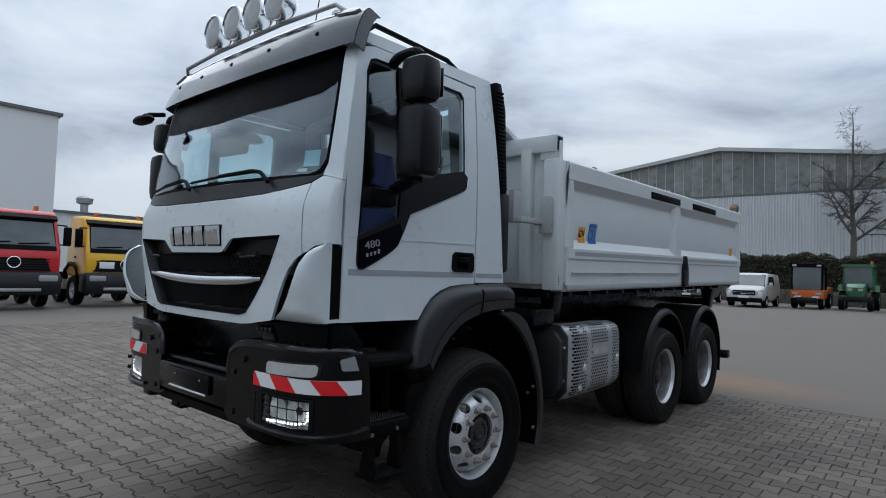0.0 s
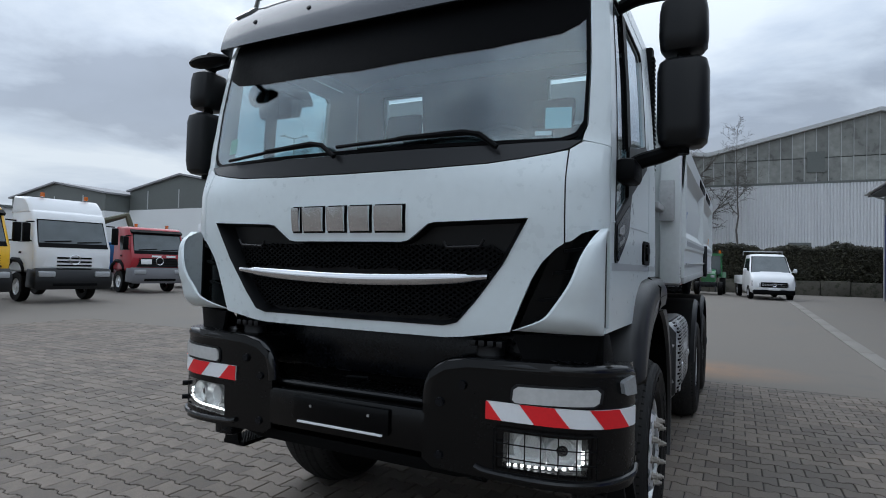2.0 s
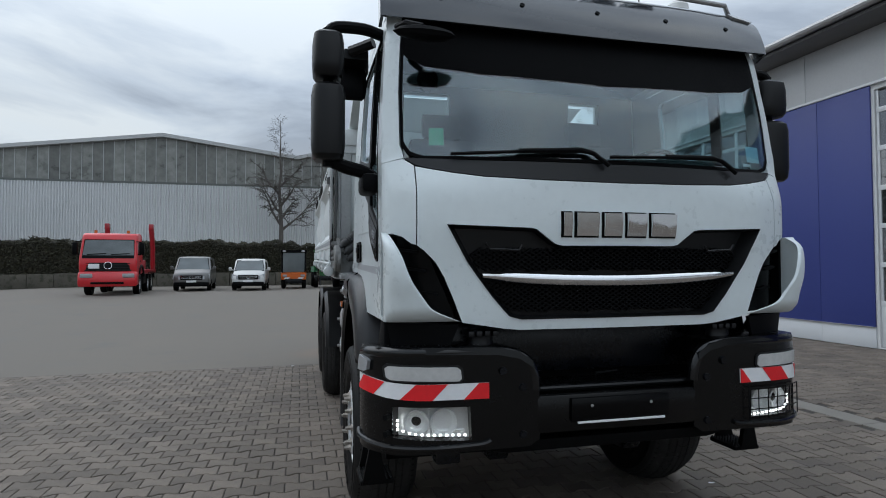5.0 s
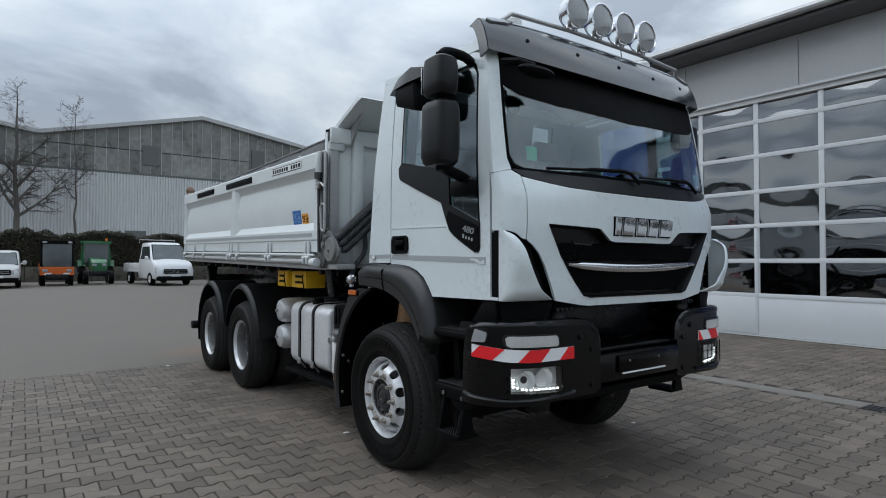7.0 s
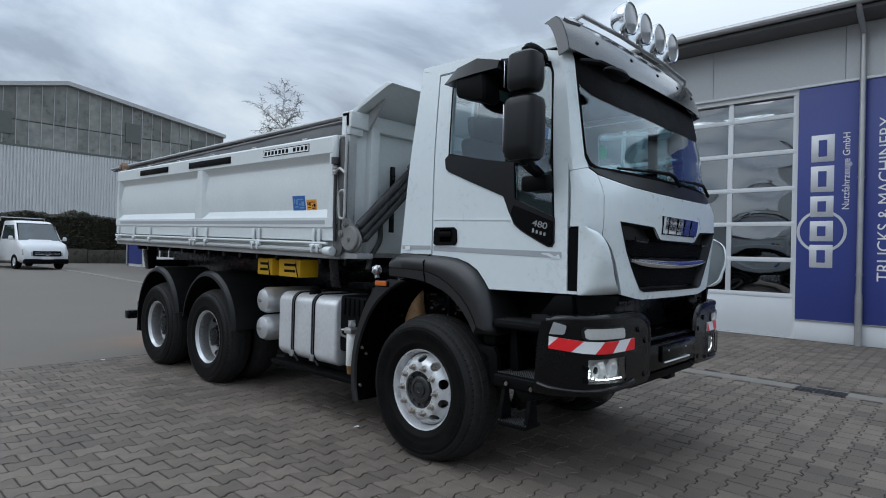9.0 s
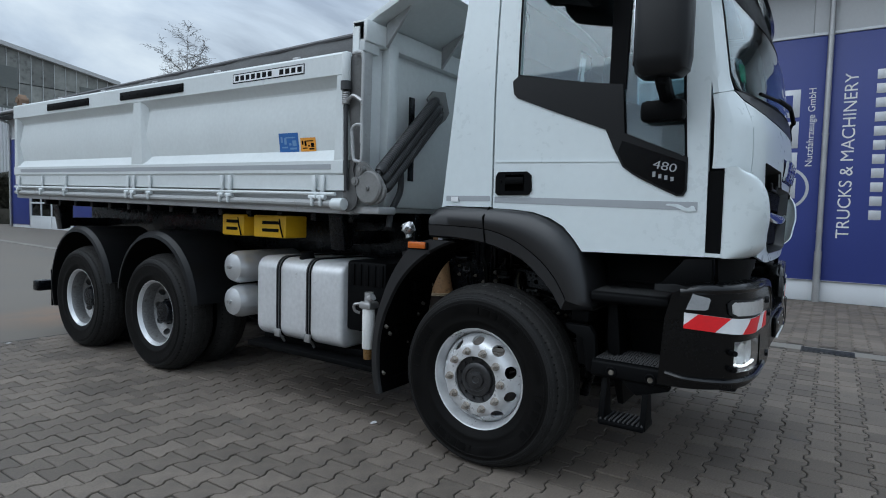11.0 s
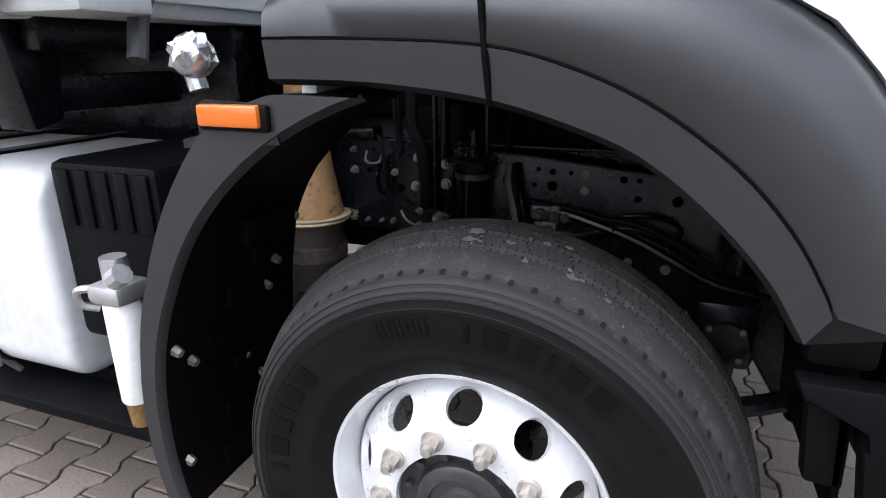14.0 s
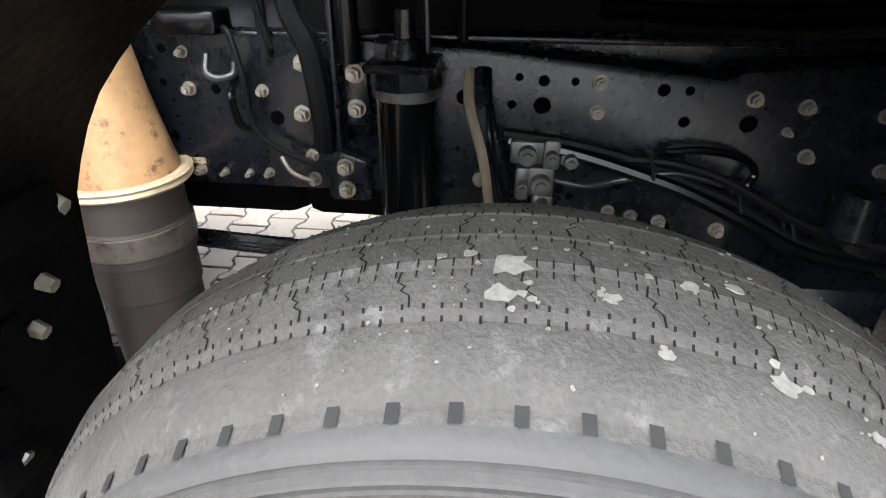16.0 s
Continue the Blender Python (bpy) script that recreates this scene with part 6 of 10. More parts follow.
# ---------- right side: tank, air tanks, filter, battery box ----------
tk = B()
secs = []
for y, q in ((2.62, .034), (2.624, .018), (2.634, .006), (2.652, 0), (3.518, 0), (3.536, .006), (3.546, .018), (3.55, .034)):
    ring_ = []
    for cx, cz, a0 in ((-.97, 1.0, 90), (-.97, .575, 180), (-.54, .575, 270), (-.54, 1.0, 0)):
        ring_ += [(cx + (.10 - q) * math.cos(radians(a0 + 15 * k)), y, cz + (.10 - q) * math.sin(radians(a0 + 15 * k))) for k in range(7)]
    secs.append(ring_)
loft(tk, secs)
tank = part("fuel_tank", tk, mat("film_wrapped_aluminium", (.70, .71, .72), .40, metal=.35, vary=.12, scale=4, grain=30, bump=.0006, dirt=(.45, .45, .44), dirt_at=.62), truck, "brushed aluminium fuel tank")
for y in (2.95, 3.28):
    stp = B()
    path = [(-.47, 1.105)] + [(-.97 - .105 * math.sin(radians(15 * k)), 1.0 + .105 * math.cos(radians(15 * k))) for k in range(7)] + [(-.97 - .105 * math.cos(radians(15 * k)), .575 - .105 * math.sin(radians(15 * k))) for k in range(6)]
    for (xa, za), (xb, zb) in zip(path, path[1:]):
        d = Vector((xb - xa, 0, zb - za)).normalized() * .003
        n = Vector((d.z, 0, -d.x)) * 1.5
        vs = [stp.verts.new((x + nx, yy, z + nz)) for yy in (y - .022, y + .022) for x, z, nx, nz in ((xa, za, n.x, n.z), (xb, zb, n.x, n.z), (xb, zb, -n.x, -n.z), (xa, za, -n.x, -n.z))]
        for q in ((0, 1, 5, 4), (1, 2, 6, 5), (2, 3, 7, 6), (3, 0, 4, 7), (0, 3, 2, 1), (4, 5, 6, 7)):
            stp.faces.new([vs[i] for i in q])
    strap = part("tank_strap", stp, BLACK, tank, "black tank strap")
    for e_ in (-.013, .013):
        sl_ = B()
        tube(sl_, [(xa * 1.006, y + e_, za + .004 * (za > .9)) for xa, za in path], .0042, 5)
        part("strap_edge", sl_, GEARBAR, strap)
    bk = B()
    cyl(bk, (-1.065, y, .52), (-1.01, y, .44), .010, seg=8)
    box(bk, (-1.09, y - .03, .49), (-1.07, y + .03, .55), .004)
    part("strap_bolt", bk, STEEL, strap)
cp_ = B()
lathe(cp_, [(0, .045), (.045, .045), (.05, .04), (.052, .01), (.06, 0), (.06, -.02)], 20, Matrix.Translation((-.95, 3.10, 1.105)))
part("tank_cap", cp_, BLACK, tank)
sh = B()
prism(sh, [(-1.10, .38), (-.45, .38), (-.45, .42), (-1.10, .42)], "y", 2.30, 3.62, .006)
box(sh, (-.95, 2.5, .42), (-.6, 3.6, .47), .005)
part("side_skid", sh, BLACK, truck)
for z in (.985, .70):
    at_ = B()
    lathe(at_, [(0, -.035), (.06, -.03), (.11, -.012), (.13, .03), (.135, .06), (.135, .62), (.12, .66), (0, .67)], 28, Matrix.Translation((-1.06, 3.85, z)) @ Matrix.Rotation(radians(90), 4, "Y"))
    a_ob = part("air_tank", at_, ALU, truck, "aluminium air tank")
    nb = B()
    cyl(nb, (-1.09, 3.85, z), (-1.12, 3.85, z), .015, seg=8)
    part("drain_valve", nb, STEEL, a_ob)
bb = B()
box(bb, (-1.02, 2.26, .62), (-.5, 2.62, 1.12), .025)
batt = part("battery_box", bb, BLACK, truck, "black ribbed battery box")
for q in range(5):
    bb = B()
    box(bb, (-1.03, 2.28 + .065 * q, .95), (-1.015, 2.32 + .065 * q, 1.10), .005)
    part("box_rib", bb, BLACK, batt)
ff = B()
cyl(ff, (-1.13, 2.31, .82), (-1.13, 2.31, .55), .042, seg=18, bevel=.006)
fil = part("fuel_filter", ff, DIRTYWHITE, truck, "white fuel filter with metal head")
fh = B()
box(fh, (-1.18, 2.26, .82), (-1.08, 2.36, .87), .015)
cyl(fh, (-1.13, 2.31, .87), (-1.13, 2.31, .93), .03, seg=12)
cyl(fh, (-1.17, 2.27, .89), (-1.17, 2.24, .91), .025, seg=10)
tube(fh, [(-1.15, 2.36, .85), (-1.16, 2.41, .84), (-1.15, 2.42, .80), (-1.12, 2.40, .78)], .010, 6, 4)
part("filter_head", fh, STEEL, fil)
fb = B()
cyl(fb, (-1.13, 2.31, .55), (-1.13, 2.31, .48), .035, .03, 14)
part("filter_bowl", fb, mat("brown_bowl", (.16, .09, .03), .3), fil)
for k, y in enumerate((3.27, 3.78)):
    yb = B()
    yw = .24 if k == 0 else .18
    box(yb, (-1.02, y, 1.245), (-.80, y + yw * 1.6, 1.42), .012)
    ye = part("wheel_chock", yb, YELLOWPL, truck, "yellow plastic wheel chock")
    ys = B()
    for z in (1.29, 1.35):
        box(ys, (-1.024, y + .08, z), (-1.018, y + .08 + yw * .8, z + .025))
    part("chock_slot", ys, BLACK, ye)
    yc = B()
    tube(yc, [(-1.03, y + .02, 1.25), (-1.035, y + .05, 1.35), (-1.0, y + .1, 1.43)], .006, 5)
    part("chock_cord", yc, BLACK, ye)

# ---------- left side: exhaust box, air intake ----------
xb = B()
prism(xb, [(.62, .58), (1.08, .58), (1.17, .66), (1.17, 1.04), (1.10, 1.12), (.62, 1.12)], "y", 2.52, 3.50, .02)
prism(xb, [(.60, .545), (1.12, .545), (1.195, .63), (1.195, 1.08), (1.12, 1.165), (.60, 1.165)], "y", 2.575, 2.60, .006)
exh = part("exhaust_box", xb, mat("sooty_silencer_steel", (.020, .020, .021), .45, vary=.3, scale=8), truck, "dark exhaust silencer box")
SECT = [(1.06, 1.172), (1.12, 1.168), (1.165, 1.15), (1.195, 1.115), (1.21, 1.07), (1.215, 1.02), (1.216, .85), (1.215, .68), (1.20, .62), (1.165, .575), (1.12, .545)]
SL = [0.0]
for (xa, za), (xb_, zb) in zip(SECT, SECT[1:]):
    SL.append(SL[-1] + math.hypot(xb_ - xa, zb - za))


def shield(off=0.0):
    """The perforated cover at the length y and the way v down its section; its front edge turns inwards."""
    def f(y, v):
        x, z = float(np.interp(v, SL, [p[0] for p in SECT])), float(np.interp(v, SL, [p[1] for p in SECT]))
        wrap = max(0, (2.70 - y) / .09) ** 2 * .055
        return (x + off - wrap, y - off * .4 * (wrap > 0), z + off * .4 * (v < .12))
    return f


xc = B()
patch(xc, [(2.61, .03), (2.64, 0), (3.36, 0), (3.50, .06), (3.54, .14), (3.54, SL[-1] - .13), (3.48, SL[-1] - .06), (3.30, SL[-1] - .02), (2.66, SL[-1]), (2.61, SL[-1] - .03)], shield(), .006, .03)
cover = part("heat_shield", xc, mat("bright_pressed_shield", (.50, .51, .52), .38, metal=.55, vary=.12, scale=6, dirt=(.22, .21, .2), dirt_at=.66), exh, "perforated aluminium heat shield")
hl_ = B()
v_ = .085
row = 0
while v_ < SL[-1] - .07:
    for y0_, y1_, wide in ((2.665, 2.90, .011), (2.985, 3.31, .0105), (3.40, 3.53, .0105)):
        y_ = y0_ + .017 * (row % 2)
        while y_ < y1_:
            named = 2.99 < y_ < 3.33 and .29 < v_ < .40
            dimple = any(math.hypot(y_ - a_, v_ - b_) < .045 for a_, b_ in ((2.80, .13), (2.86, .47), (3.50, .44), (2.80, .64)))
            if not named and not dimple:
                k = 1.5 if y_ < 2.74 else 1.0
                hl_.faces.new([hl_.verts.new(shield(.0022)(y_ + wide * k * math.cos(q), v_ + .0095 * math.sin(q))) for q in [math.pi * (.125 + j / 4) for j in range(8)]])
            y_ += .0345
    v_ += .0265
    row += 1
# perforations are flat spots, their inner shade put into the colour
tagged(part("shield_hole", hl_, SHADOW, cover), kind="stuff")
for a_, b_ in ((2.80, .13), (2.86, .47), (3.50, .44), (2.80, .64)):
    bm = B()
    p0, p1 = Vector(shield(-.002)(a_, b_)), Vector(shield(.008)(a_, b_))
    cyl(bm, p0, p1, .030, .024, 16)
    part("shield_dimple", bm, ALU, cover)
bm = B()
for q in range(5):
    patch(bm, [(3.035 + q * .052, .325), (3.070 + q * .052, .325), (3.070 + q * .052, .372), (3.035 + q * .052, .372)], shield(.004), .004, .1)
part("embossed_bar", bm, ALU, cover)
for z0_, z1_ in ((.98, 1.10), (.60, .72)):
    bm = B()
    tube(bm, [(.95, 2.57, z0_), (1.06, 2.565, (z0_ + z1_) / 2), (1.18, 2.575, z1_ if z1_ < .8 else z0_)], .012, 8)
    part("shield_stay", bm, STEEL, exh)
ai = B()
prism(ai, [(1.665, 2.15), (1.585, 2.93), (1.655, 2.935), (1.72, 2.75), (1.765, 2.15)], "x", .97, 1.125, .015)
intake = part("air_intake", ai, BLACK, truck, "black ribbed air intake")
for q in range(26):
    ai = B()
    z = 2.18 + q * .027
    yc = 1.70 - (z - 2.2) * .11
    box(ai, (1.12, yc - .04, z), (1.134, yc + .045, z + .013), .003)
    part("intake_rib", ai, BLACK, intake)
ai = B()
box(ai, (.95, 1.71, 1.58), (1.09, 1.86, 2.17), .03)
part("intake_box", ai, GREYPL, intake)
lbx = B()
box(lbx, (.55, 2.28, 1.16), (1.05, 2.62, 1.30), .02)
part("left_bracket", lbx, CHASSIS, truck)

# rear mudguards
for sg in (1, -1):
    for y in (4.80, 6.21):
        mg = B()
        rows = []
        for a in [radians(q) for q in range(8 if y < 5 else -22, 181 if y < 5 else 176, 8)]:
            c, s = math.cos(a), math.sin(a)
            r0 = .64
            yy, zz = y + r0 * c, .60 + r0 * 1.02 * s
            rows.append([(sg * .62, yy, zz), (sg * 1.19, yy, zz), (sg * 1.225, yy - .03 * c, zz - .03 * s), (sg * 1.232, yy - .06 * c, zz - .06 * s), (sg * 1.20, yy - .012 * c - .02 * c, zz - .032 * s), (sg * .62, yy - .012 * c, zz - .012 * s)])
        loft(mg, rows)
        part("rear_mudguard", mg, DARKPL, truck, "black plastic rear mudguard")
    fl = B()
    box(fl, (sg * .65, 6.88, .35), (sg * 1.2, 6.90, .75), .004)
    part("mud_flap", fl, BLACK, truck)
ur = B()
box(ur, (-1.22, 7.2, .48), (1.22, 7.32, .60), .02)
box(ur, (-.5, 7.1, .55), (-.42, 7.3, 1.0), .01)
box(ur, (.42, 7.1, .55), (.5, 7.3, 1.0), .01)
part("rear_underrun_bar", ur, CHASSIS, truck)
sf = B()
for sg in (1, -1):
    box(sf, (sg * .36, 2.45, 1.12), (sg * .45, 7.6, 1.46), .01)
part("tipper_subframe", sf, CHASSIS, truck)
for y in (2.75, 7.2):
    bm = B()
    prism(bm, [(-1.02, 1.46), (-.86, 1.46), (-.89, 1.2), (-.98, 1.18)], "y", y - .07, y + .07, .01)
    prism(bm, [(1.02, 1.46), (.86, 1.46), (.89, 1.2), (.98, 1.18)], "y", y - .07, y + .07, .01)
    box(bm, (-.95, y - .05, 1.22), (.95, y + .05, 1.32), .01)
    part("tipping_bearing", bm, CHASSIS, truck)

# ---------- tipper body (raked slightly up towards the tail) ----------
Y0, Y1 = 2.40, 7.66
RAKE = Matrix.Translation((0, Y0, 1.45)) @ Matrix.Rotation(radians(.95), 4, "X") @ Matrix.Translation((0, -Y0, -1.45))
body = part("tipper_body", B(), BOXWHITE, truck, "worn white three-way tipper body")
body.matrix_basis = RAKE
fl_ = B()
box(fl_, (-1.2, Y0, 1.46), (1.2, Y1, 1.52), .01)
for sg in (1, -1):
    box(fl_, (sg * 1.12, Y0, 1.445), (sg * 1.235, Y1, 1.53), .012)
part("body_floor", fl_, BOXGREY, body, "grey body floor frame")
for k in range(14):
    fl_ = B()
    y = Y0 + .2 + k * .38
    box(fl_, (-.98, y, 1.38), (.98, y + .06, 1.46), .006)
    part("cross_bearer", fl_, CHASSIS, body)
for sg in (1, -1):
    sd = B()
    X = 1.265
    sx = lambda x: sg * x
    top, low = 2.495, 1.60 if sg < 0 else 1.50
    # stepped section: top rail, recessed field, lower rail, skirt
    prof = [(X - .06, low), (X - .012, low), (X - .012, 1.70), (X, 1.715), (X, 1.795), (X - .03, 1.83), (X - .055, 1.87), (X - .026, 2.06), (X - .062, 2.28), (X - .03, 2.33), (X, 2.35), (X, 2.48), (X - .012, top), (X - .05, top), (X - .06, 2.48)]
    prism(sd, [(sx(a), z) for a, z in prof], "y", Y0 + .04, Y1 - .02)
    wall = part("side_board", sd, BOXWHITE, body, "white dropside board")
    for yc, wb_, wt in ((Y0 + .085, .07, .05), (Y0 + (Y1 - Y0) * .49, .17, .10), (Y1 - .07, .07, .05)):
        po = B()
        vs = []
        secs = [[(sx(X - .055), yc - wb_, 1.80), (sx(X - .002), yc - wb_ * .55, 1.80), (sx(X - .002), yc + wb_ * .55, 1.80), (sx(X - .055), yc + wb_, 1.80)],
                [(sx(X - .055), yc - wt, 2.345), (sx(X - .002), yc - wt * .55, 2.345), (sx(X - .002), yc + wt * .55, 2.345), (sx(X - .055), yc + wt, 2.345)]]
        loft(po, secs)
        part("board_post", po, BOXWHITE, wall)
    for ya, yb, z in ((Y0 + 1.85, Y0 + 2.85, 2.415), (Y0 + 3.45, Y0 + 4.35, 2.415)) if sg < 0 else ((Y0 + 1.75, Y0 + 2.6, 2.40), (Y0 + 3.05, Y0 + 3.95, 2.40)):
        sl = B()
        box(sl, (sx(X - .004), ya, z - .035), (sx(X + .012), yb, z + .035), .006)
        for q in range(8):
            cyl(sl, (sx(X + .01), ya + .05 + (yb - ya - .1) * q / 7, z), (sx(X + .016), ya + .05 + (yb - ya - .1) * q / 7, z), .008, seg=6)
        part("rubber_buffer", sl, BLACK, wall, "black rubber buffer strip")
    for q in range(6):
        tb = B()
        y = Y0 + .5 + q * .9
        box(tb, (sx(X - .04), y, 2.49), (sx(X - .02), y + .07, 2.515), .006)
        part("tarp_hook", tb, STEEL, wall)
    tp = B()
    box(tp, (sx(X + .0005), Y0 + .15, 1.738), (sx(X + .002), Y1 - .2, 1.772))
    part("reflective_tape", tp, GREYFILM, wall)
    sgn = -1 if sg < 0 else 1
    flank = lambda z, X=X: float(np.interp(z, [1.795, 1.83, 1.87, 2.06, 2.28, 2.33], [X, X - .03, X - .055, X - .026, X - .062, X - .03]))
    # stickers
    for ya, w, za, h, mt in ((2.915, .20, 1.868, .13, BLUEFILM), (2.745, .15, 1.868, .092, ORANGEFILM)) if sg < 0 else ((2.86, .14, 1.85, .17, BLUEFILM), (2.68, .11, 1.85, .13, ORANGEFILM)):
        sk = B()
        patch(sk, [(ya, za), (ya + w, za), (ya + w, za + h), (ya, za + h)], lambda y, z: (sx(flank(z) + .003), y, z), .002, .05)
        stk = part("warning_sticker", sk, mt, wall)
        pale = mt is BLUEFILM
        for yq, zq, wq, hq in ((.1, .12, .34, .1), (.1, .3, .2, .3), (.36, .34, .12, .12), (.56, .2, .3, .08), (.6, .4, .12, .34), (.14, .72, .5, .07), (.8, .5, .1, .3)):
            bm = B()
            patch(bm, [(ya + w * yq, za + h * zq), (ya + w * (yq + wq), za + h * zq), (ya + w * (yq + wq), za + h * (zq + hq)), (ya + w * yq, za + h * (zq + hq))], lambda y, z: (sx(flank(z) + .0045), y, z), .001, .2)
            part("sticker_mark", bm, PALEBLUE if pale else GLOSSB, stk)
    if sg > 0:
        sk = B()
        patch(sk, [(Y1 - .45, 1.86), (Y1 - .32, 1.86), (Y1 - .32, 1.96), (Y1 - .45, 1.96)], lambda y, z: (sx(flank(z) + .003), y, z), .002, .2)
        part("warning_sticker", sk, ORANGEFILM, wall)
        lt = B()
        prism(lt, [(5.1, 1.45), (5.25, 1.45), (5.27, 1.62), (5.2, 1.80), (5.14, 1.80), (5.12, 1.62)], "x", X - .01, X + .03, .01)
        part("board_latch", lt, CHASSIS, wall)
        rb = B()
        box(rb, (X - .03, Y0 + .05, 1.455), (X - .005, Y1 - .05, 1.505), .01)
        tube(rb, [(X + .002, Y0 + .1, 1.60), (X + .002, 5.0, 1.60)], .008, 6)
        part("lower_rail", rb, BOXGREY, wall)
    else:
        # hinge rod, hooks and lower rail of the right board
        hr_ = B()
        tube(hr_, [(-X - .005, Y0 + .1, 1.575), (-X - .005, Y1 - .05, 1.575)], .012, 10)
        part("hinge_rod", hr_, BOXWHITE, wall)
        hr_ = B()
        tube(hr_, [(-X + .01, Y0 + .1, 1.512), (-X + .01, Y1 - .05, 1.512)], .024, 10)
        box(hr_, (-1.23, Y0, 1.45), (-1.20, Y1, 1.50), .006)
        part("lower_rod", hr_, BOXGREY, wall)
        for q, y in enumerate((2.62, 2.70, 3.62, 3.72, 4.75, 5.02, 5.12, 6.35, 6.9, 7.5)):
            hk = B()
            box(hk, (-X - .012, y - .018, 1.56), (-X + .002, y + .018, 1.70), .005)
            cyl(hk, (-X - .01, y - .035, 1.55), (-X - .01, y + .035, 1.55), .017, seg=10)
            box(hk, (-X - .03, y - .01, 1.49), (-X - .01, y + .01, 1.56), .005)
            part("board_hinge", hk, BOXWHITE, wall)
        # maker's plate, drawn as plain bars in a frame
        mk = B()
        box(mk, (-X - .002, 2.82, 2.385), (-X - .0005, 3.60, 2.455))
        frame_ob = part("maker_frame", mk, GLOSSB, wall, "black framed maker's plate")
        mk = B()
        box(mk, (-X - .0035, 2.828, 2.392), (-X - .0018, 3.592, 2.448))
        part("maker_field", mk, WHITEFILM, frame_ob)
        for q in range(12):
            y = 3.57 - q * .062
            if q == 7:
                continue
            bm = B()
            box(bm, (-X - .0045, y - .042, 2.402), (-X - .003, y, 2.438))
            part("maker_bar", bm, GLOSSB, frame_ob)
# headboard with posts
hb = B()
box(hb, (-1.21, Y0 - .02, 1.50), (1.21, Y0 + .03, 2.66), .008)
part("headboard", hb, BOXWHITE, body, "white headboard")
for sg in (1, -1):
    ps = B()
    box(ps, (sg * (1.235 if sg > 0 else 1.19), Y0 - (.09 if sg > 0 else .05), 1.46), (sg * 1.10, Y0 + .04, 2.52 if sg < 0 else 2.50), .012)
    part("corner_post", ps, BOXGREY if sg < 0 else BOXWHITE, body)
    ps = B()
    box(ps, (sg * 1.20, Y0 - .06, 2.50), (sg * 1.05, Y0 + .05, 2.70), .01)
    box(ps, (sg * .98, Y0 - .09, 1.5), (sg * .88, Y0 - .015, 2.60), .012)
    part("headboard_post", ps, BOXWHITE, body)
tr = B()
box(tr, (-1.20, Y0 - .08, 2.56), (1.20, Y0 + .05, 2.70), .015)
part("headboard_rail", tr, BOXWHITE, body)
cp = B()
prism(cp, [(Y0 - .02, 2.70), (Y0 + .05, 2.72), (1.98, 2.905), (1.90, 2.875), (1.97, 2.87)], "x", -1.12, .78, .004)
cpr = part("cab_protector", cp, BOXWHITE, body, "white sloping cab protector")
for x in (-1.0, -.35, .25, .70):
    bm = B()
    prism(bm, [(Y0 - .08, 2.56), (Y0 - .08, 2.72), (2.12, 2.81), (2.14, 2.78)], "x", x - .012, x + .012, .004)
    part("protector_bracket", bm, BOXGREY, cpr)
tb = B()
box(tb, (-1.20, Y1 - .05, 1.50), (1.20, Y1, 2.50), .01)
for k in range(4):
    box(tb, (-1.1 + .65 * k, Y1, 1.55), (-.98 + .65 * k, Y1 + .06, 2.45), .01)
part("tailgate", tb, BOXWHITE, body)
for sg in (1, -1):
    lg = B()
    prism(lg, [(Y1 - .08, 2.50), (Y1 + .02, 2.50), (Y1 + .02, 2.60), (Y1 - .03, 2.64), (Y1 - .08, 2.58)], "x", sg * 1.22, sg * 1.14, .01)
    cyl(lg, (sg * 1.235, Y1 - .02, 2.57), (sg * 1.12, Y1 - .02, 2.57), .035, seg=12)
    part("tailgate_hinge", lg, RUSTY, body, "rusty tailgate hinge lug")
rt = B()
rows = []
TARP = mat("black_tarp", (.014, .014, .015), .55, vary=.25, scale=4)
for y in np.linspace(Y0 + .05, Y1 - .1, 24):
    t = (y - Y0) / (Y1 - Y0)
    h = .165 - .12 * t + .006 * math.sin(y * 9)
    rows.append([(-1.20, y, 2.47), (-1.16, y, 2.47 + h * .5), (-1.07, y, 2.49 + h), (-1.06, y, 2.485 + h), (-1.15, y, 2.46 + h * .5), (-1.19, y, 2.46)])
loft(rt, rows)
tarp = part("tarp_cover", rt, TARP, body, "black tarp rolled up along the side")
te = B()
tube(te, [(-1.065, y, 2.497 + .165 - .12 * (y - Y0) / (Y1 - Y0)) for y in np.linspace(Y0 + .03, Y1 - .08, 12)], .018, 8)
part("tarp_edge", te, GEARBAR, tarp)
inr = B()
box(inr, (-1.20, Y0 + .04, 1.53), (-1.14, Y1 - .05, 2.48))
box(inr, (1.14, Y0 + .04, 1.53), (1.20, Y1 - .05, 2.48))
part("inner_lining", inr, BOXGREY, body)

# lifting gear at the right front corner of the body
GEARGREY = mat("grey_gear_paint", (.19, .19, .185), .5, vary=.2, scale=12, grain=60, dirt=(.07, .065, .06), dirt_at=.62)
CYLGREY = mat("dark_spring_sleeve", (.035, .036, .038), .45, vary=.2, scale=10)
ARMGREY = mat("dark_grey_lift_arm", (.10, .10, .098), .5, vary=.25, scale=12, dirt=(.05, .045, .04), dirt_at=.6)
gear = part("board_lift", B(), GEARGREY, truck, "grey hydraulic dropside lifting gear")
ar = B()
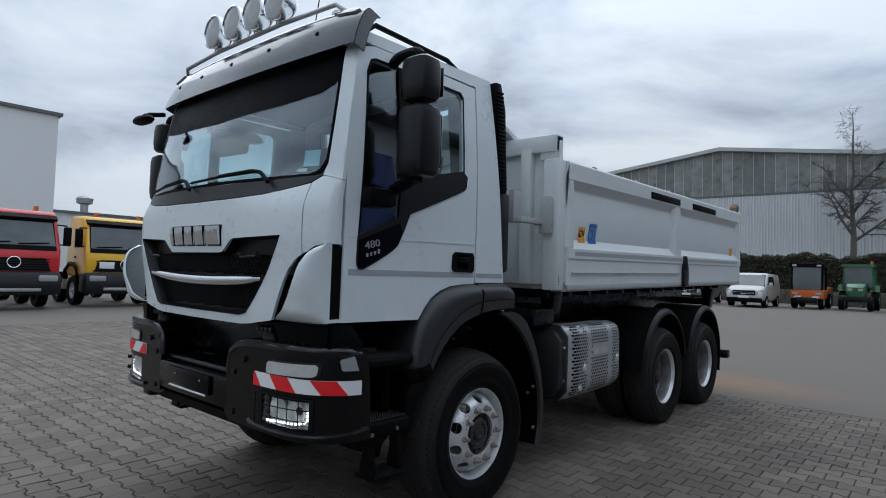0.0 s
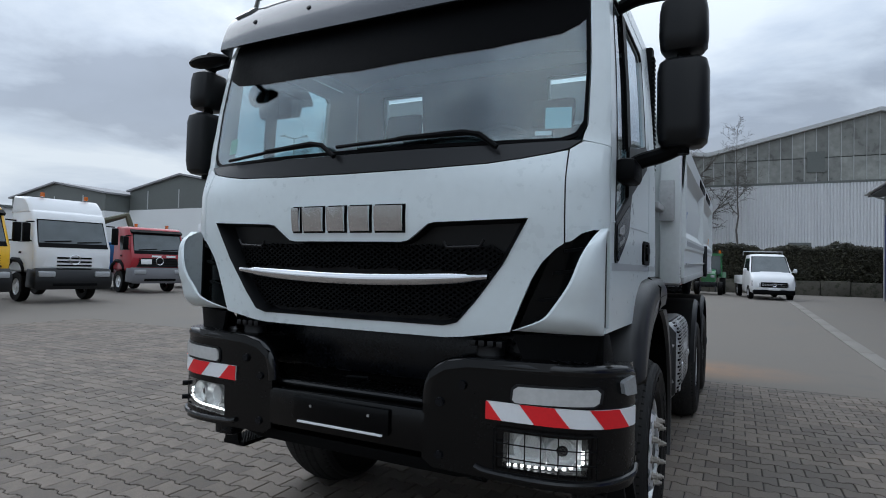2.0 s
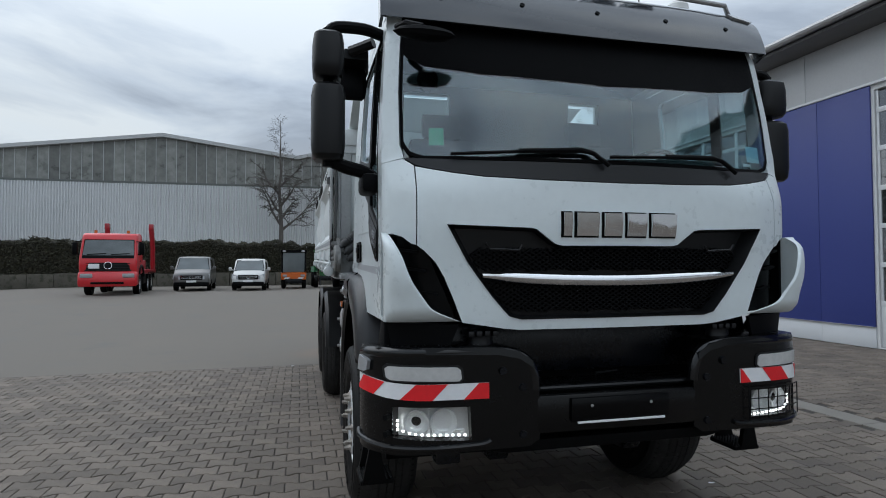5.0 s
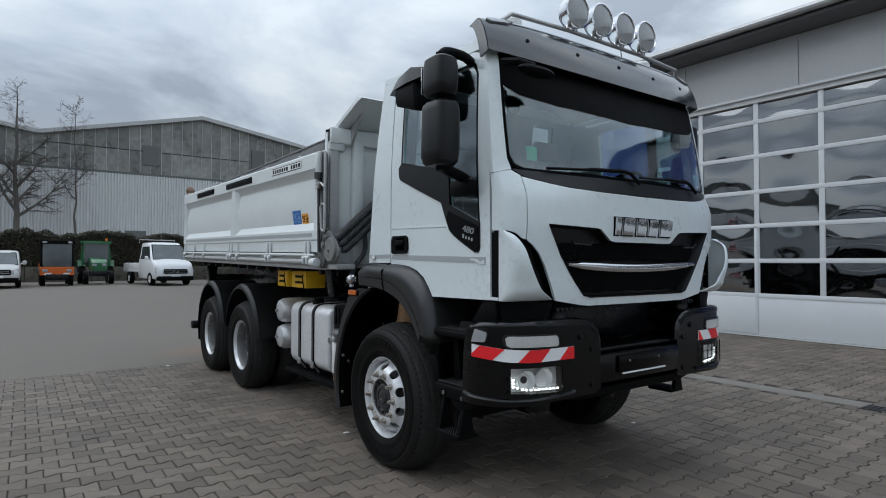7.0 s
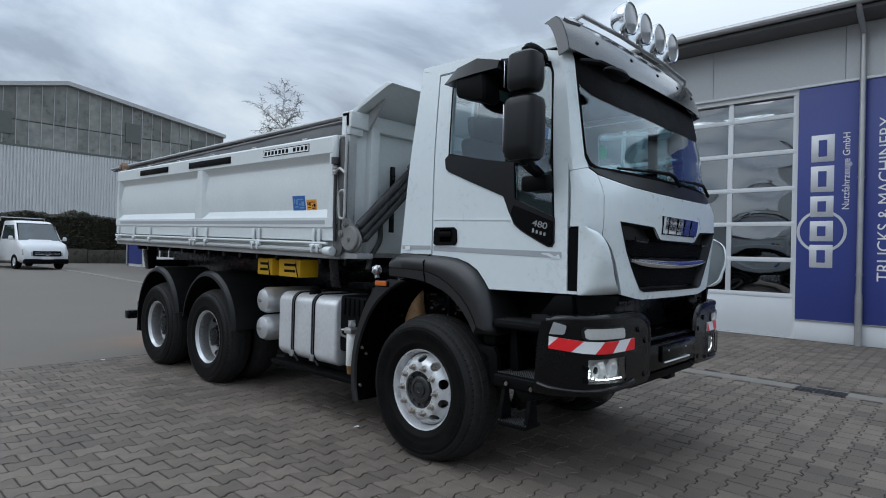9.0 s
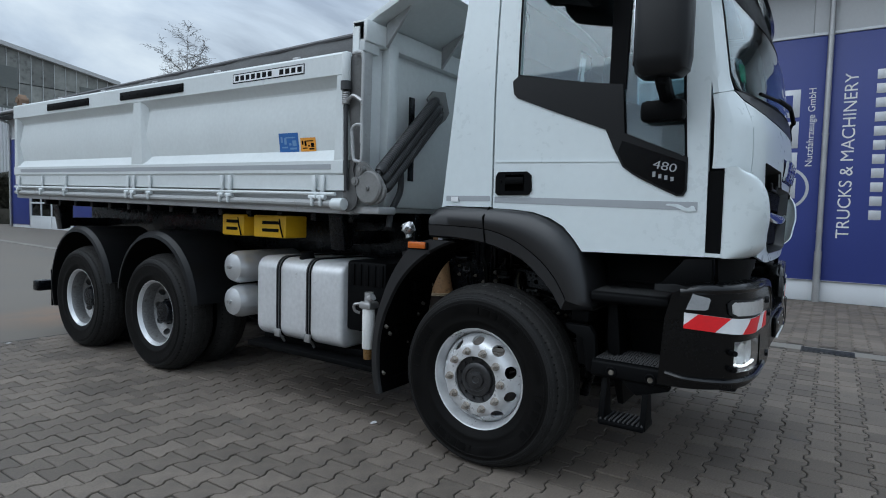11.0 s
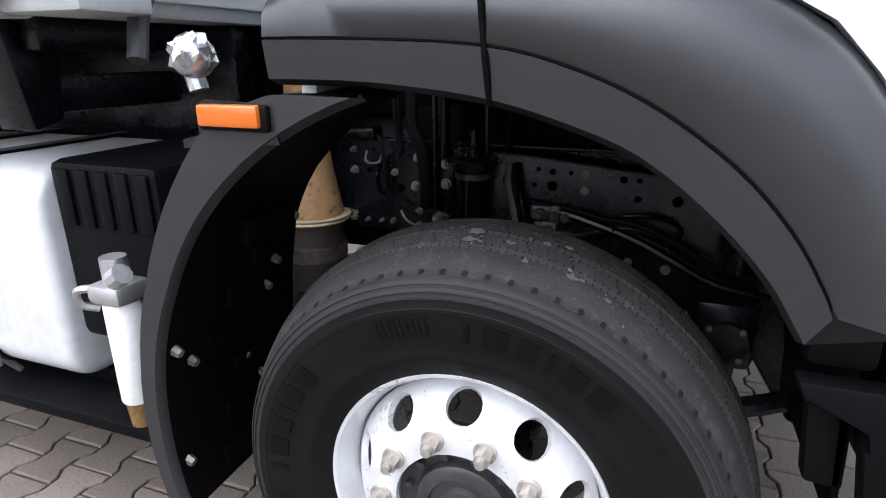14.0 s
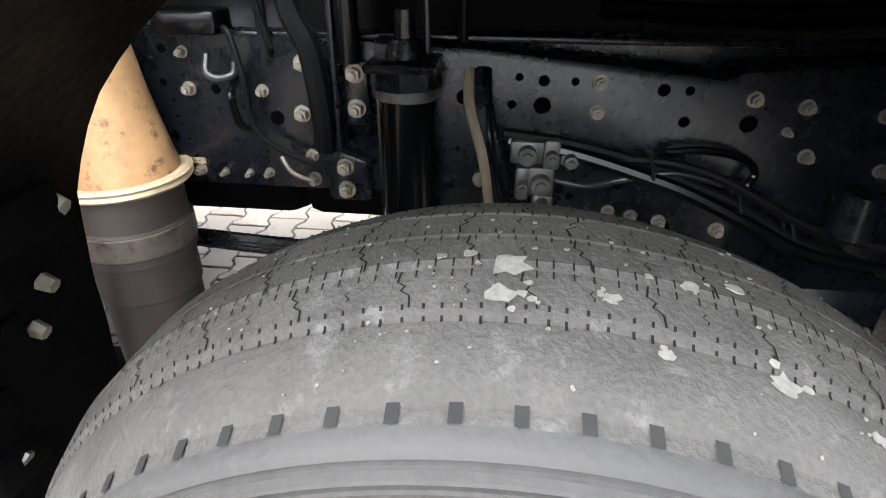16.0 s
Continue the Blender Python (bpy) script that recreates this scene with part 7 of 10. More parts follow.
out = spline([(2.40, 2.46), (2.32, 2.46), (2.30, 2.30), (2.315, 2.05), (2.30, 1.84), (2.345, 1.80), (2.37, 1.73), (2.33, 1.55), (2.37, 1.48), (2.44, 1.475), (2.45, 1.67), (2.39, 1.80), (2.41, 2.13), (2.45, 2.27)], 3, True)
prism(ar, out, "x", -1.24, -1.222, .004)
part("lift_arm", ar, ARMGREY, gear)
pl = B()
out = spline([(2.22, 1.725), (2.30, 1.79), (2.37, 1.75), (2.39, 1.64), (2.33, 1.55), (2.23, 1.505), (2.13, 1.55), (2.12, 1.63)], 4, True)
prism(pl, out, "x", -1.225, -1.20, .005)
part("pivot_plate", pl, GEARGREY, gear)
pd = B()
lathe(pd, [(0, .022), (.095, .022), (.106, .014), (.106, -.02)], 32, Matrix.Translation((-1.228, 2.235, 1.62)) @ Matrix.Rotation(radians(-90), 4, "Y"))
part("pivot_disc", pd, GEARGREY, gear)
for y, z, r in ((2.235, 1.615, .018), (2.335, 1.66, .028), (2.29, 1.735, .024)):
    pn = B()
    cyl(pn, (-1.225, y, z), (-1.262, y, z), r, seg=16)
    cyl(pn, (-1.26, y, z), (-1.27, y, z), r * .55, seg=6)
    part("pivot_pin", pn, GEARGREY, gear)
for k, off in enumerate((-.058, 0, .058)):
    rd = B()
    d0 = Vector((.35, 0, -.62)).normalized()
    p0 = Vector((-1.16, 2.19, 1.665)) - d0 * (off * 1.05)
    p1 = Vector((-.475, 2.235, 2.25)) - d0 * off
    d = p1 - p0
    coils = [(.0375 - .0035 * (q % 2), .05 + (d.length - .10) * q / 90) for q in range(91)]
    lathe(rd, [(0, -.02), (.016, -.02), (.018, 0), (.028, .0), (.036, .02)] + coils + [(.033, d.length - .02), (.022, d.length), (0, d.length)], 16, Matrix.Translation(p0) @ d.to_track_quat("Z", "Y").to_matrix().to_4x4())
    part("spring_cylinder", rd, CYLGREY, gear, "dark spring cylinder")
tp2 = B()
prism(tp2, [(-.56, 2.30), (-.49, 2.37), (-.33, 2.39), (-.27, 2.24), (-.32, 2.18), (-.40, 2.13)], "y", 2.275, 2.292, .004)
for x, z in ((-.42, 2.30), (-.37, 2.25)):
    cyl(tp2, (x, 2.275, z), (x, 2.255, z), .02, seg=10)
part("upper_bracket", tp2, GEARGREY, gear)
vl = B()
cyl(vl, (-1.265, 2.415, 2.48), (-1.265, 2.415, 2.30), .030, seg=16, bevel=.005)
lr = part("locking_rod", vl, BOXWHITE, gear)
vl = B()
cyl(vl, (-1.265, 2.415, 2.30), (-1.265, 2.415, 2.245), .036, seg=16)
tube(vl, [(-1.265, 2.415, 2.25), (-1.262, 2.415, 2.0), (-1.26, 2.41, 1.60)], .014, 8)
part("rod_shaft", vl, CYLGREY, lr)
vl = B()
prf = [(0, 0)]
for q in range(7):
    prf += [(.024, .012 * q), (.028, .012 * q + .006)]
lathe(vl, prf + [(0, .085)], 14, Matrix.Translation((-1.265, 2.415, 2.155)))
part("rod_spring", vl, STEEL, lr)
for pts, r in (([(-1.27, 2.36, 1.98), (-1.275, 2.33, 2.01), (-1.275, 2.29, 2.015), (-1.275, 2.265, 1.99), (-1.275, 2.265, 1.80), (-1.275, 2.30, 1.785), (-1.27, 2.335, 1.80), (-1.27, 2.345, 1.86), (-1.27, 2.355, 1.98)], .011),
               ([(-1.26, 2.36, 2.47), (-1.265, 2.30, 2.47), (-1.27, 2.265, 2.42), (-1.27, 2.27, 2.1), (-1.265, 2.275, 1.90)], .012)):
    lo = B()
    tube(lo, pts, r, 8, 4)
    part("safety_loop", lo, BOXGREY, gear)
sw = B()
tube(sw, [(-1.27, 2.40, 2.17), (-1.275, 2.34, 2.20), (-1.275, 2.27, 2.16)], .013, 7, 4)
part("safety_catch", sw, STEEL, gear)
hsx = B()
tube(hsx, [(-.90, 2.26, 1.80), (-.89, 2.25, 1.72), (-.90, 2.25, 1.60), (-1.0, 2.24, 1.47), (-1.05, 2.22, 1.36)], .022, 9, 6)
part("gear_hose", hsx, CYLGREY, gear)
ba = B()
cyl(ba, (-1.285, 2.40, 1.51), (-1.285, 2.50, 1.51), .040, seg=18, bevel=.006)
part("hinge_barrel", ba, BOXWHITE, gear)
ba = B()
box(ba, (-1.20, 2.18, 1.45), (-1.02, 2.40, 1.50), .012)
part("gear_base", ba, BOXGREY, gear)
sl = B()
box(sl, (-.755, 2.285, 1.69), (-.70, 2.30, 2.28), .004)
part("guide_slot", sl, CHASSIS, gear)
# ladder-like bracket on the left front of the body
lbk = B()
prism(lbk, [(1.95, 1.97), (2.3, 1.97), (2.3, 2.01), (1.95, 2.01)], "x", 1.08, 1.13, .004)
prism(lbk, [(2.24, 1.90), (2.32, 1.92), (2.32, 2.16), (2.26, 2.20)], "x", 1.10, 1.20, .006)
box(lbk, (1.0, 1.96, 1.97), (1.05, 2.06, 2.22), .006)
part("hose_bracket", lbk, BOXGREY, truck)
lab = B()
for q in range(4):
    box(lab, (1.236, 2.335, 1.50 + .022 * q), (1.238, 2.345, 1.512 + .022 * q))
part("paint_marks", lab, BLACK, body)

# lettering on the black door panels: a number and plain bars
for sg in (1, -1):
    doors = [o for o in truck.children if o.name.startswith("cab_door")]
    door = doors[0 if sg > 0 else 1]
    m = Matrix.Translation((sg * 1.1545, .446, 1.712)) @ Matrix.Rotation(radians(90 * sg), 4, "Z") @ Matrix.Rotation(radians(90), 4, "X") @ Matrix.Rotation(radians(13 * sg), 4, "Z") @ Matrix.Diagonal((1.35, 1, 1, 1))
    writing("480", .056, LENS, door, m, "model_number", "silver number on door", .002)
    for q in range(4):
        bm = B()
        y, zb, zt = .495 - .028 * q, 1.664 - .007 * q, 1.690 - .007 * q - (.006 if q else 0)
        box(bm, (sg * 1.152, y - .007, zb), (sg * 1.155, y + .007, zt))
        part("model_bar", bm, LENS, door)


# torn stretch of the door tape
tt = B()
rnd = random.Random(2)
patch(tt, [(.30, 1.503)] + [(.31 + .012 * k, 1.518 + .010 * rnd.random()) for k in range(5)] + [(.385, 1.536), (.43, 1.537), (.44, 1.530), (.40, 1.523), (.37, 1.512), (.35, 1.500)], side(-1, .0045), .001, .3)
part("tape_tear", tt, WHITE, door, "torn patch in the tape")
# small white label at the end of the door tape
lbx_ = B()
box(lbx_, (-1.151, 1.61, 1.538), (-1.147, 1.66, 1.566))
part("paper_label", lbx_, WHITEFILM, cab)
# scraps of paper on the paving
for x_, y_, s_ in ((-1.004, 2.341, .035), (-1.61, 6.86, .03), (1.34, 1.05, .03)):
    sc_ = B()
    rnd = random.Random(int(y_ * 100))
    patch(sc_, [(x_ + s_ * rnd.uniform(.6, 1.1) * math.cos(2 * math.pi * k / 7), y_ + .6 * s_ * rnd.uniform(.6, 1.1) * math.sin(2 * math.pi * k / 7)) for k in range(7)], lambda x, y: (x, y, .006 + .006 * noise.noise((x * 40, y * 40, 0))), .001, .02)
    solo("paper_scrap", sc_, WHITEFILM, "pale scrap of paper lying on the ground", "litter")

# ---------- yard ----------
PAVE = mat("concrete_paver", (0.132, 0.110, 0.090), 0.8, vary=0.45, scale=1.2, grain=90, bump=0.0014, per_island=0.24, dirt=(0.10, 0.09, 0.08), dirt_at=0.6)
PAVEO = mat("concrete_paver_single", (0.132, 0.110, 0.090), 0.8, vary=0.45, scale=9, grain=120, bump=0.0014, per_object=0.24, dirt=(0.10, 0.09, 0.08), dirt_at=0.62)
ASPH = mat("worn_asphalt", (0.138, 0.122, 0.103), 0.9, vary=0.2, scale=.35, grain=60, bump=0.002, dirt=(0.125, 0.116, 0.104), dirt_at=0.55)
# rust-coloured wash on the yard behind the truck
n_, l_ = ASPH.node_tree.nodes, ASPH.node_tree.links
co_ = n_.new("ShaderNodeTexCoord"); mp_ = n_.new("ShaderNodeMapping")
mp_.inputs["Location"].default_value, mp_.inputs["Scale"].default_value = (-.25, -6.85, 0), (.42, .83, 0)
l_.new(co_.outputs["Object"], mp_.inputs["Vector"])
sp_ = n_.new("ShaderNodeTexGradient"); sp_.gradient_type = "SPHERICAL"
l_.new(mp_.outputs[0], sp_.inputs[0])
nz_ = n_.new("ShaderNodeTexNoise"); nz_.inputs["Scale"].default_value, nz_.inputs["Detail"].default_value = 3.0, 6
l_.new(co_.outputs["Object"], nz_.inputs["Vector"])
mu_ = n_.new("ShaderNodeMath"); mu_.operation = "MULTIPLY"
l_.new(sp_.outputs["Fac"], mu_.inputs[0]); l_.new(nz_.outputs["Fac"], mu_.inputs[1])
mx_ = n_.new("ShaderNodeMix"); mx_.data_type = "RGBA"
bs_ = n_["Principled BSDF"]
l_.new(bs_.inputs["Base Color"].links[0].from_socket, mx_.inputs[6])
mx_.inputs[7].default_value = (.34, .17, .07, 1)
l_.new(mu_.outputs[0], mx_.inputs["Factor"]); l_.new(mx_.outputs[2], bs_.inputs["Base Color"])
SAND = mat("joint_sand", (0.040, 0.035, 0.030), 0.95, vary=0.3, grain=150)
CONC = mat("pale_concrete", (0.185, 0.172, 0.152), 0.8, vary=0.2, scale=1.5, grain=40, bump=0.002, dirt=(0.17, 0.165, 0.15), dirt_at=0.6)
IRON = mat("cast_iron", (0.03, 0.03, 0.03), 0.6, metal=.5, vary=.3, scale=20)

ease = lambda t: (lambda u: u * u * (3 - 2 * u))(min(1.0, max(0.0, t)))


def rise(x, y):
    """The yard climbs a hand's width or two towards the parked row."""
    return .25 * ease((y - 9) / 21) * ease((x + 26) / 10)


gx = [-600, -60, -40, -30, -26, -24, -22, -20, -18, -16, -10, 0, 10, 20, 60, 600]
gy = [-600, -50, 0, 9, 12, 15, 18, 21, 24, 27, 30, 33, 60, 900]
me = bpy.data.meshes.new("ground")
me.from_pydata([(x, y, -.014 + rise(x, y)) for y in gy for x in gx], [],
               [(j * len(gx) + i, j * len(gx) + i + 1, (j + 1) * len(gx) + i + 1, (j + 1) * len(gx) + i) for j in range(len(gy) - 1) for i in range(len(gx) - 1)])
me.materials.append(ASPH)
solo("ground", me, ASPH, "worn grey asphalt yard", "ground", kind="structure")

PL, PH, PA = .20, .165, .0135          # length, row height and waist of a double-T paver


def row_line(j, x):
    u = abs(((x / PL) + .5) % 1 - .5) * 2        # 0 at a multiple of the length, 1 half way
    w = 1 - 2 * min(1, max(0, (u - .32) / .36))
    return j * PH - PA * (-1) ** j * w


def paver(i, j, jitter):
    """Rings of points for one paver: foot and chamfered top."""
    x0 = i * PL + (j % 2) * PL / 2
    us = [0, .16, .34, .66, .84, 1]
    xs = [x0 + PL * u for u in us]
    cx, cy = x0 + PL / 2, (j + .5) * PH
    foot = [(x, row_line(j, x)) for x in xs] + [(x, row_line(j + 1, x)) for x in reversed(xs)]
    def inset(d):
        return [(x + (d if x < cx - .09 else -d if x > cx + .09 else 0), y + (d if y < cy else -d)) for x, y in foot]
    tx, ty = ((i * 37 + j * 61) % 19 - 9) * .0022, ((i * 53 + j * 29) % 17 - 8) * .0022      # each lies a little askew
    z = lambda x, y: jitter + tx * (x - cx) + ty * (y - cy)
    return [(x, y, z(x, y) - .020) for x, y in inset(.0042)], [(x, y, z(x, y) - .004) for x, y in inset(.0042)], [(x, y, z(x, y)) for x, y in inset(.0085)]


def paver_geometry(cells, rnd):
    verts, faces = [], []
    for i, j in cells:
        rings = paver(i, j, rnd.uniform(-.0015, .0015))
        n = len(rings[0])
        k = len(verts)
        for r in rings:
            verts += r
        for a in (0, 1):
            for q in range(n):
                p = (q + 1) % n
                faces.append((k + a * n + q, k + a * n + p, k + (a + 1) * n + p, k + (a + 1) * n + q))
        faces.append(tuple(k + 2 * n + q for q in range(n)))
    return verts, faces


def paver_field(name, x0, x1, y0, y1, parent, skip=None):
    rnd = random.Random(3)
    cells = []
    for j in range(math.floor(y0 / PH), math.ceil(y1 / PH)):
        for i in range(math.floor(x0 / PL), math.ceil(x1 / PL)):
            cx, cy = i * PL + (j % 2) * PL / 2 + PL / 2, (j + .5) * PH
            if x0 <= cx <= x1 and y0 <= cy <= y1 and not (skip and skip(cx, cy)):
                cells.append((i, j))
    v, f = paver_geometry(cells, rnd)
    me = bpy.data.meshes.new(name)
    me.from_pydata(v, [], f)
    me.materials.append(PAVE)
    ob = new(name, me)
    ob.parent = parent
    return tagged(ob, "interlocking grey-brown concrete pavers", kind="stuff")


bed = B()
box(bed, (-13, -14, -.3), (3.80, 7.0, -.010))
pavement = solo("pavement", bed, SAND, "interlocking grey-brown concrete paving", "pavement", kind="structure")
near = lambda x, y: -3.5 < x < -1.35 and -.1 < y < 2.9
paver_field("paver_field", -12.9, 3.75, -13.9, 6.95, pavement, near)
bed = B()
box(bed, (4.10, -12, -.3), (8.90, 9.0, -.010))
apron = solo("apron", bed, SAND, "paved strip along the workshop", "pavement", kind="structure")
paver_field("paver_field", 4.12, 8.88, -11.9, 8.95, apron)
# concrete channel between the two paved areas
for k in range(26):
    bm = B()
    y = -12 + k * 2.0
    lift = rise(3.95, y + 1)
    box(bm, (3.81, y + .006, -.3), (4.09, y + 1.994, lift - .002 * (k % 3)), .006)
    for v in bm.verts:
        if v.co.z > -.1:
            v.co.z += rise(3.95, v.co.y) - lift + (.008 if v.co.y > 8 else 0)
    if k == 0:
        kerb = solo("kerb", bm, CONC, "pale concrete drainage channel", "kerb", kind="structure")
    else:
        part("kerb_stone", bm, CONC, kerb)
dg = B()
box(dg, (3.72, -.50, -.05), (4.02, .02, .001), .004)
grate = solo("drain_grate", dg, IRON, "dark cast-iron drain grate in paving", "drain", kind="")
for q in range(10):
    bm = B()
    box(bm, (3.745, -.475 + q * .05, .0), (3.995, -.45 + q * .05, .006), .002)
    part("grate_bar", bm, IRON, grate)

# ---------- workshop along the yard ----------
XF = 8.935
PANEL = mat("grey_metal_cassette", (0.52, 0.53, 0.54), 0.5, vary=0.05, scale=.6, grain=20)
PLASTER = mat("pale_plaster", (0.62, 0.63, 0.63), 0.8, vary=0.06, scale=.8, grain=50)
BLUE = mat("blue_banner_panel", (0.035, 0.05, 0.22), 0.45, vary=0.06, scale=.7, grain=30)
DOORW = mat("white_door_panel", (0.62, 0.64, 0.66), 0.4, vary=0.03)
PANE = glass_mat("workshop_glass", (0.55, 0.60, 0.62), rough=.03, clear=.5, gloss=.24)
DARKIN = mat("workshop_inside", (0.20, 0.20, 0.20), 0.8, vary=.15, scale=.5)
SIGN = mat("silver_letters", (0.55, 0.56, 0.58), 0.35, metal=.3)
DOORS = [(-8.3, -3.45), (1.09, 5.94), (8.3, 13.15), (15.5, 20.35), (22.7, 27.55), (29.9, 34.75)]
YA, YB, ZT = -14.0, 37.4, 5.95
plane = lambda x: (lambda y, z: (x, y, z))
w = B()
patch(w, [(YA, 0), (YB, 0), (YB, ZT + .4), (YA, ZT + .4)], plane(XF), -.25, 60, holes=[[(a, .02), (b, .02), (b, 4.84), (a, 4.84)] for a, b in DOORS])
workshop = solo("wall_workshop", w, PLASTER, "pale workshop facade with sectional doors", "wall", kind="structure")
rest = B()
box(rest, (XF + 14, YA, 0), (XF + 14.3, YB, 6.6))
box(rest, (XF + .26, YA, 0), (XF + 14, YA + .3, 6.0))
box(rest, (XF + .26, YB - .3, 0), (XF + 14, YB, 6.0))
solo("wall_workshop_back", rest, DARKIN, "plain workshop end walls", "wall", kind="structure")
inner = B()
box(inner, (XF + .3, YA + .3, -.01), (XF + 14, YB - .3, .004))
solo("floor_workshop", inner, CONC, "grey concrete workshop floor", "floor", kind="structure")
ceil_ = B()
box(ceil_, (XF + .26, YA + .3, 5.6), (XF + 14, YB - .3, 5.7))
solo("ceiling_workshop", ceil_, DARKIN, "dark workshop ceiling", "ceiling", kind="structure")
# roof with overhang, fascia and gutter
rf_ = B()
prism(rf_, [(XF - .75, 6.10), (XF - .75, 6.26), (XF + 7.2, 8.3), (XF + 15, 6.3), (XF + 15, 6.14), (XF + 7.2, 8.1)], "y", YA - .4, YB + .4)
roof_ws = solo("roof_workshop", rf_, mat("grey_roof_sheet", (.22, .22, .23), .5, vary=.1), "grey workshop roof with overhang", "roof", kind="structure")
gt = B()
tube(gt, [(XF - .80, YA - .4, 6.16), (XF - .80, YB + .4, 6.16)], .075, 10)
part("gutter", gt, STEEL, roof_ws)
sf_ = B()
box(sf_, (XF - .72, YA - .4, 6.02), (XF, YB + .4, 6.08))
part("soffit", sf_, mat("dark_soffit", (.12, .12, .12), .7), roof_ws)
# cassette panels over the doors
y = YA
while y < YB:
    bm = B()
    box(bm, (XF - .03, y + .006, 4.99), (XF - .002, min(y + 2.38, YB) - .006, 6.0), .004)
    part("cassette_panel", bm, PANEL, workshop)
    y += 2.38
tl = B()
box(tl, (XF - .06, YA, 4.935), (XF - .002, YB, 4.985), .004)
part("drip_rail", tl, DOORW, workshop)
spans = [(-3.40, -.02), (.02, 1.04), (6.0, 7.15), (7.15, 8.25), (13.2, 15.45), (20.4, 22.65), (27.6, 29.85), (34.8, 37.2)]
for a, b in spans:
    bm = B()
    box(bm, (XF - .035, a + .004, .40), (XF - .002, b - .004, 4.93), .004)
    part("blue_panel", bm, BLUE, workshop, "blue banner panel")
    bm = B()
    box(bm, (XF - .02, a, .0), (XF - .002, b, .385), .004)
    part("plinth", bm, DOORW, workshop)
    bm = B()
    box(bm, (XF - .05, a, .385), (XF - .002, b, .40), .002)
    part("plinth_trim", bm, STEEL, workshop)


def sectional_door(a, b, k, wicket):
    d = B()
    wd = (b - a) / 4
    rows = [.84, 1.555, 2.28, 2.99, 3.73, 4.45, 4.84]
    box(d, (XF + .04, a, .03), (XF + .08, b, rows[0] - .04), .004)
    door = solo("sectional_door", d, DOORW, "white glazed sectional door, closed", "door", group="workshop doors")
    for za in rows[:-1]:
        bm = B()
        box(bm, (XF + .03, a, za - .045), (XF + .09, b, za + .045), .006)
        part("door_rail", bm, DOORW, door)
    for q in range(5):
        bm = B()
        yy = a + wd * q
        box(bm, (XF + .034, max(a, yy - .05), rows[0]), (XF + .085, min(b, yy + .05), rows[-1]), .006)
        part("door_stile", bm, DOORW, door)
    for za, zb in zip(rows, rows[1:]):
        for q in range(4):
            bm = B()
            # panes bulge a little, as acrylic does
            s = 1 if (q + k) % 2 else -1
            patch(bm, [(a + wd * q + .05, za + .045), (a + wd * (q + 1) - .05, za + .045), (a + wd * (q + 1) - .05, zb - .04), (a + wd * q + .05, zb - .04)],
                  lambda yy, zz, y0=a + wd * q, z0=za, h=zb - za, s=s: (XF + .06 - s * .014 * math.sin(math.pi * (yy - y0) / wd) * math.sin(math.pi * (zz - z0) / h), yy, zz), .006, .12)
            g = part("door_pane", bm, PANE, door)
            g.visible_shadow = False
    if wicket is not None:
        y0 = a + wd * wicket
        bm = B()
        box(bm, (XF + .024, y0 + .03, .06), (XF + .04, y0 + wd - .03, .80), .004)
        for yy in (y0 - .01, y0 + wd - .05):
            box(bm, (XF + .02, yy, .06), (XF + .05, yy + .06, 2.27), .004)
        box(bm, (XF + .02, y0, 2.24), (XF + .05, y0 + wd, 2.30), .004)
        wk = part("wicket_door", bm, DOORW, door, "narrow pass door in sectional door")
        bm = B()
        tube(bm, [(XF + .02, y0 + .14, 1.06), (XF - .03, y0 + .14, 1.06), (XF - .03, y0 + .26, 1.06)], .012, 8)
        box(bm, (XF + .012, y0 + .115, .98), (XF + .02, y0 + .165, 1.16), .003)
        part("door_handle", bm, CHASSIS, wk)
    return door


for k, (a, b) in enumerate(DOORS):
    sectional_door(a, b, k, 2 if k % 2 else 1)
for y in (0.0, 14.4, 21.6, 36.9):
    bm = B()
    cyl(bm, (XF - .11, y, .9), (XF - .11, y, 5.7), .05, seg=14)
    cyl(bm, (XF - .11, y, 0), (XF - .11, y, .95), .062, seg=14)
    tube(bm, [(XF - .11, y, 5.68), (XF - .14, y, 5.8), (XF - .72, y, 6.0), (XF - .78, y, 6.12)], .05, 12)
    for z in (1.3, 3.1, 4.9):
        cyl(bm, (XF - .11, y, z), (XF - .11, y, z + .03), .06, seg=14)
        box(bm, (XF - .11, y - .012, z + .005), (XF - .03, y + .012, z + .025))
    solo("downpipe", bm, STEEL, "galvanised downpipe on the workshop wall", "downpipe", group="downpipes")
for y in (2.4, 4.2, 10.5, 18.0):
    bm = B()
    box(bm, (XF + 4, y, 5.45), (XF + 4.25, y + 1.3, 5.55), .01)
    lampw = solo("workshop_lamp", bm, DOORW, "lit ceiling lamp in the workshop", "lamp", group="workshop lamps")
    bm = B()
    box(bm, (XF + 4.02, y + .04, 5.435), (XF + 4.23, y + 1.26, 5.449))
    part("lamp_tube", bm, glow_mat("workshop_lamp_glow", (1, .98, .92), 9.0), lampw)
for y, sx in ((2.2, 4.2), (9.5, 5.0)):
    bm = B()
    box(bm, (XF + sx, y, .5), (XF + sx + 5.5, y + 2.4, 2.7), .15)
    solo("parked_vehicle", bm, mat("dim_grey_vehicle", (.35, .35, .36), .4), "dim pale vehicle inside the workshop", "vehicle")


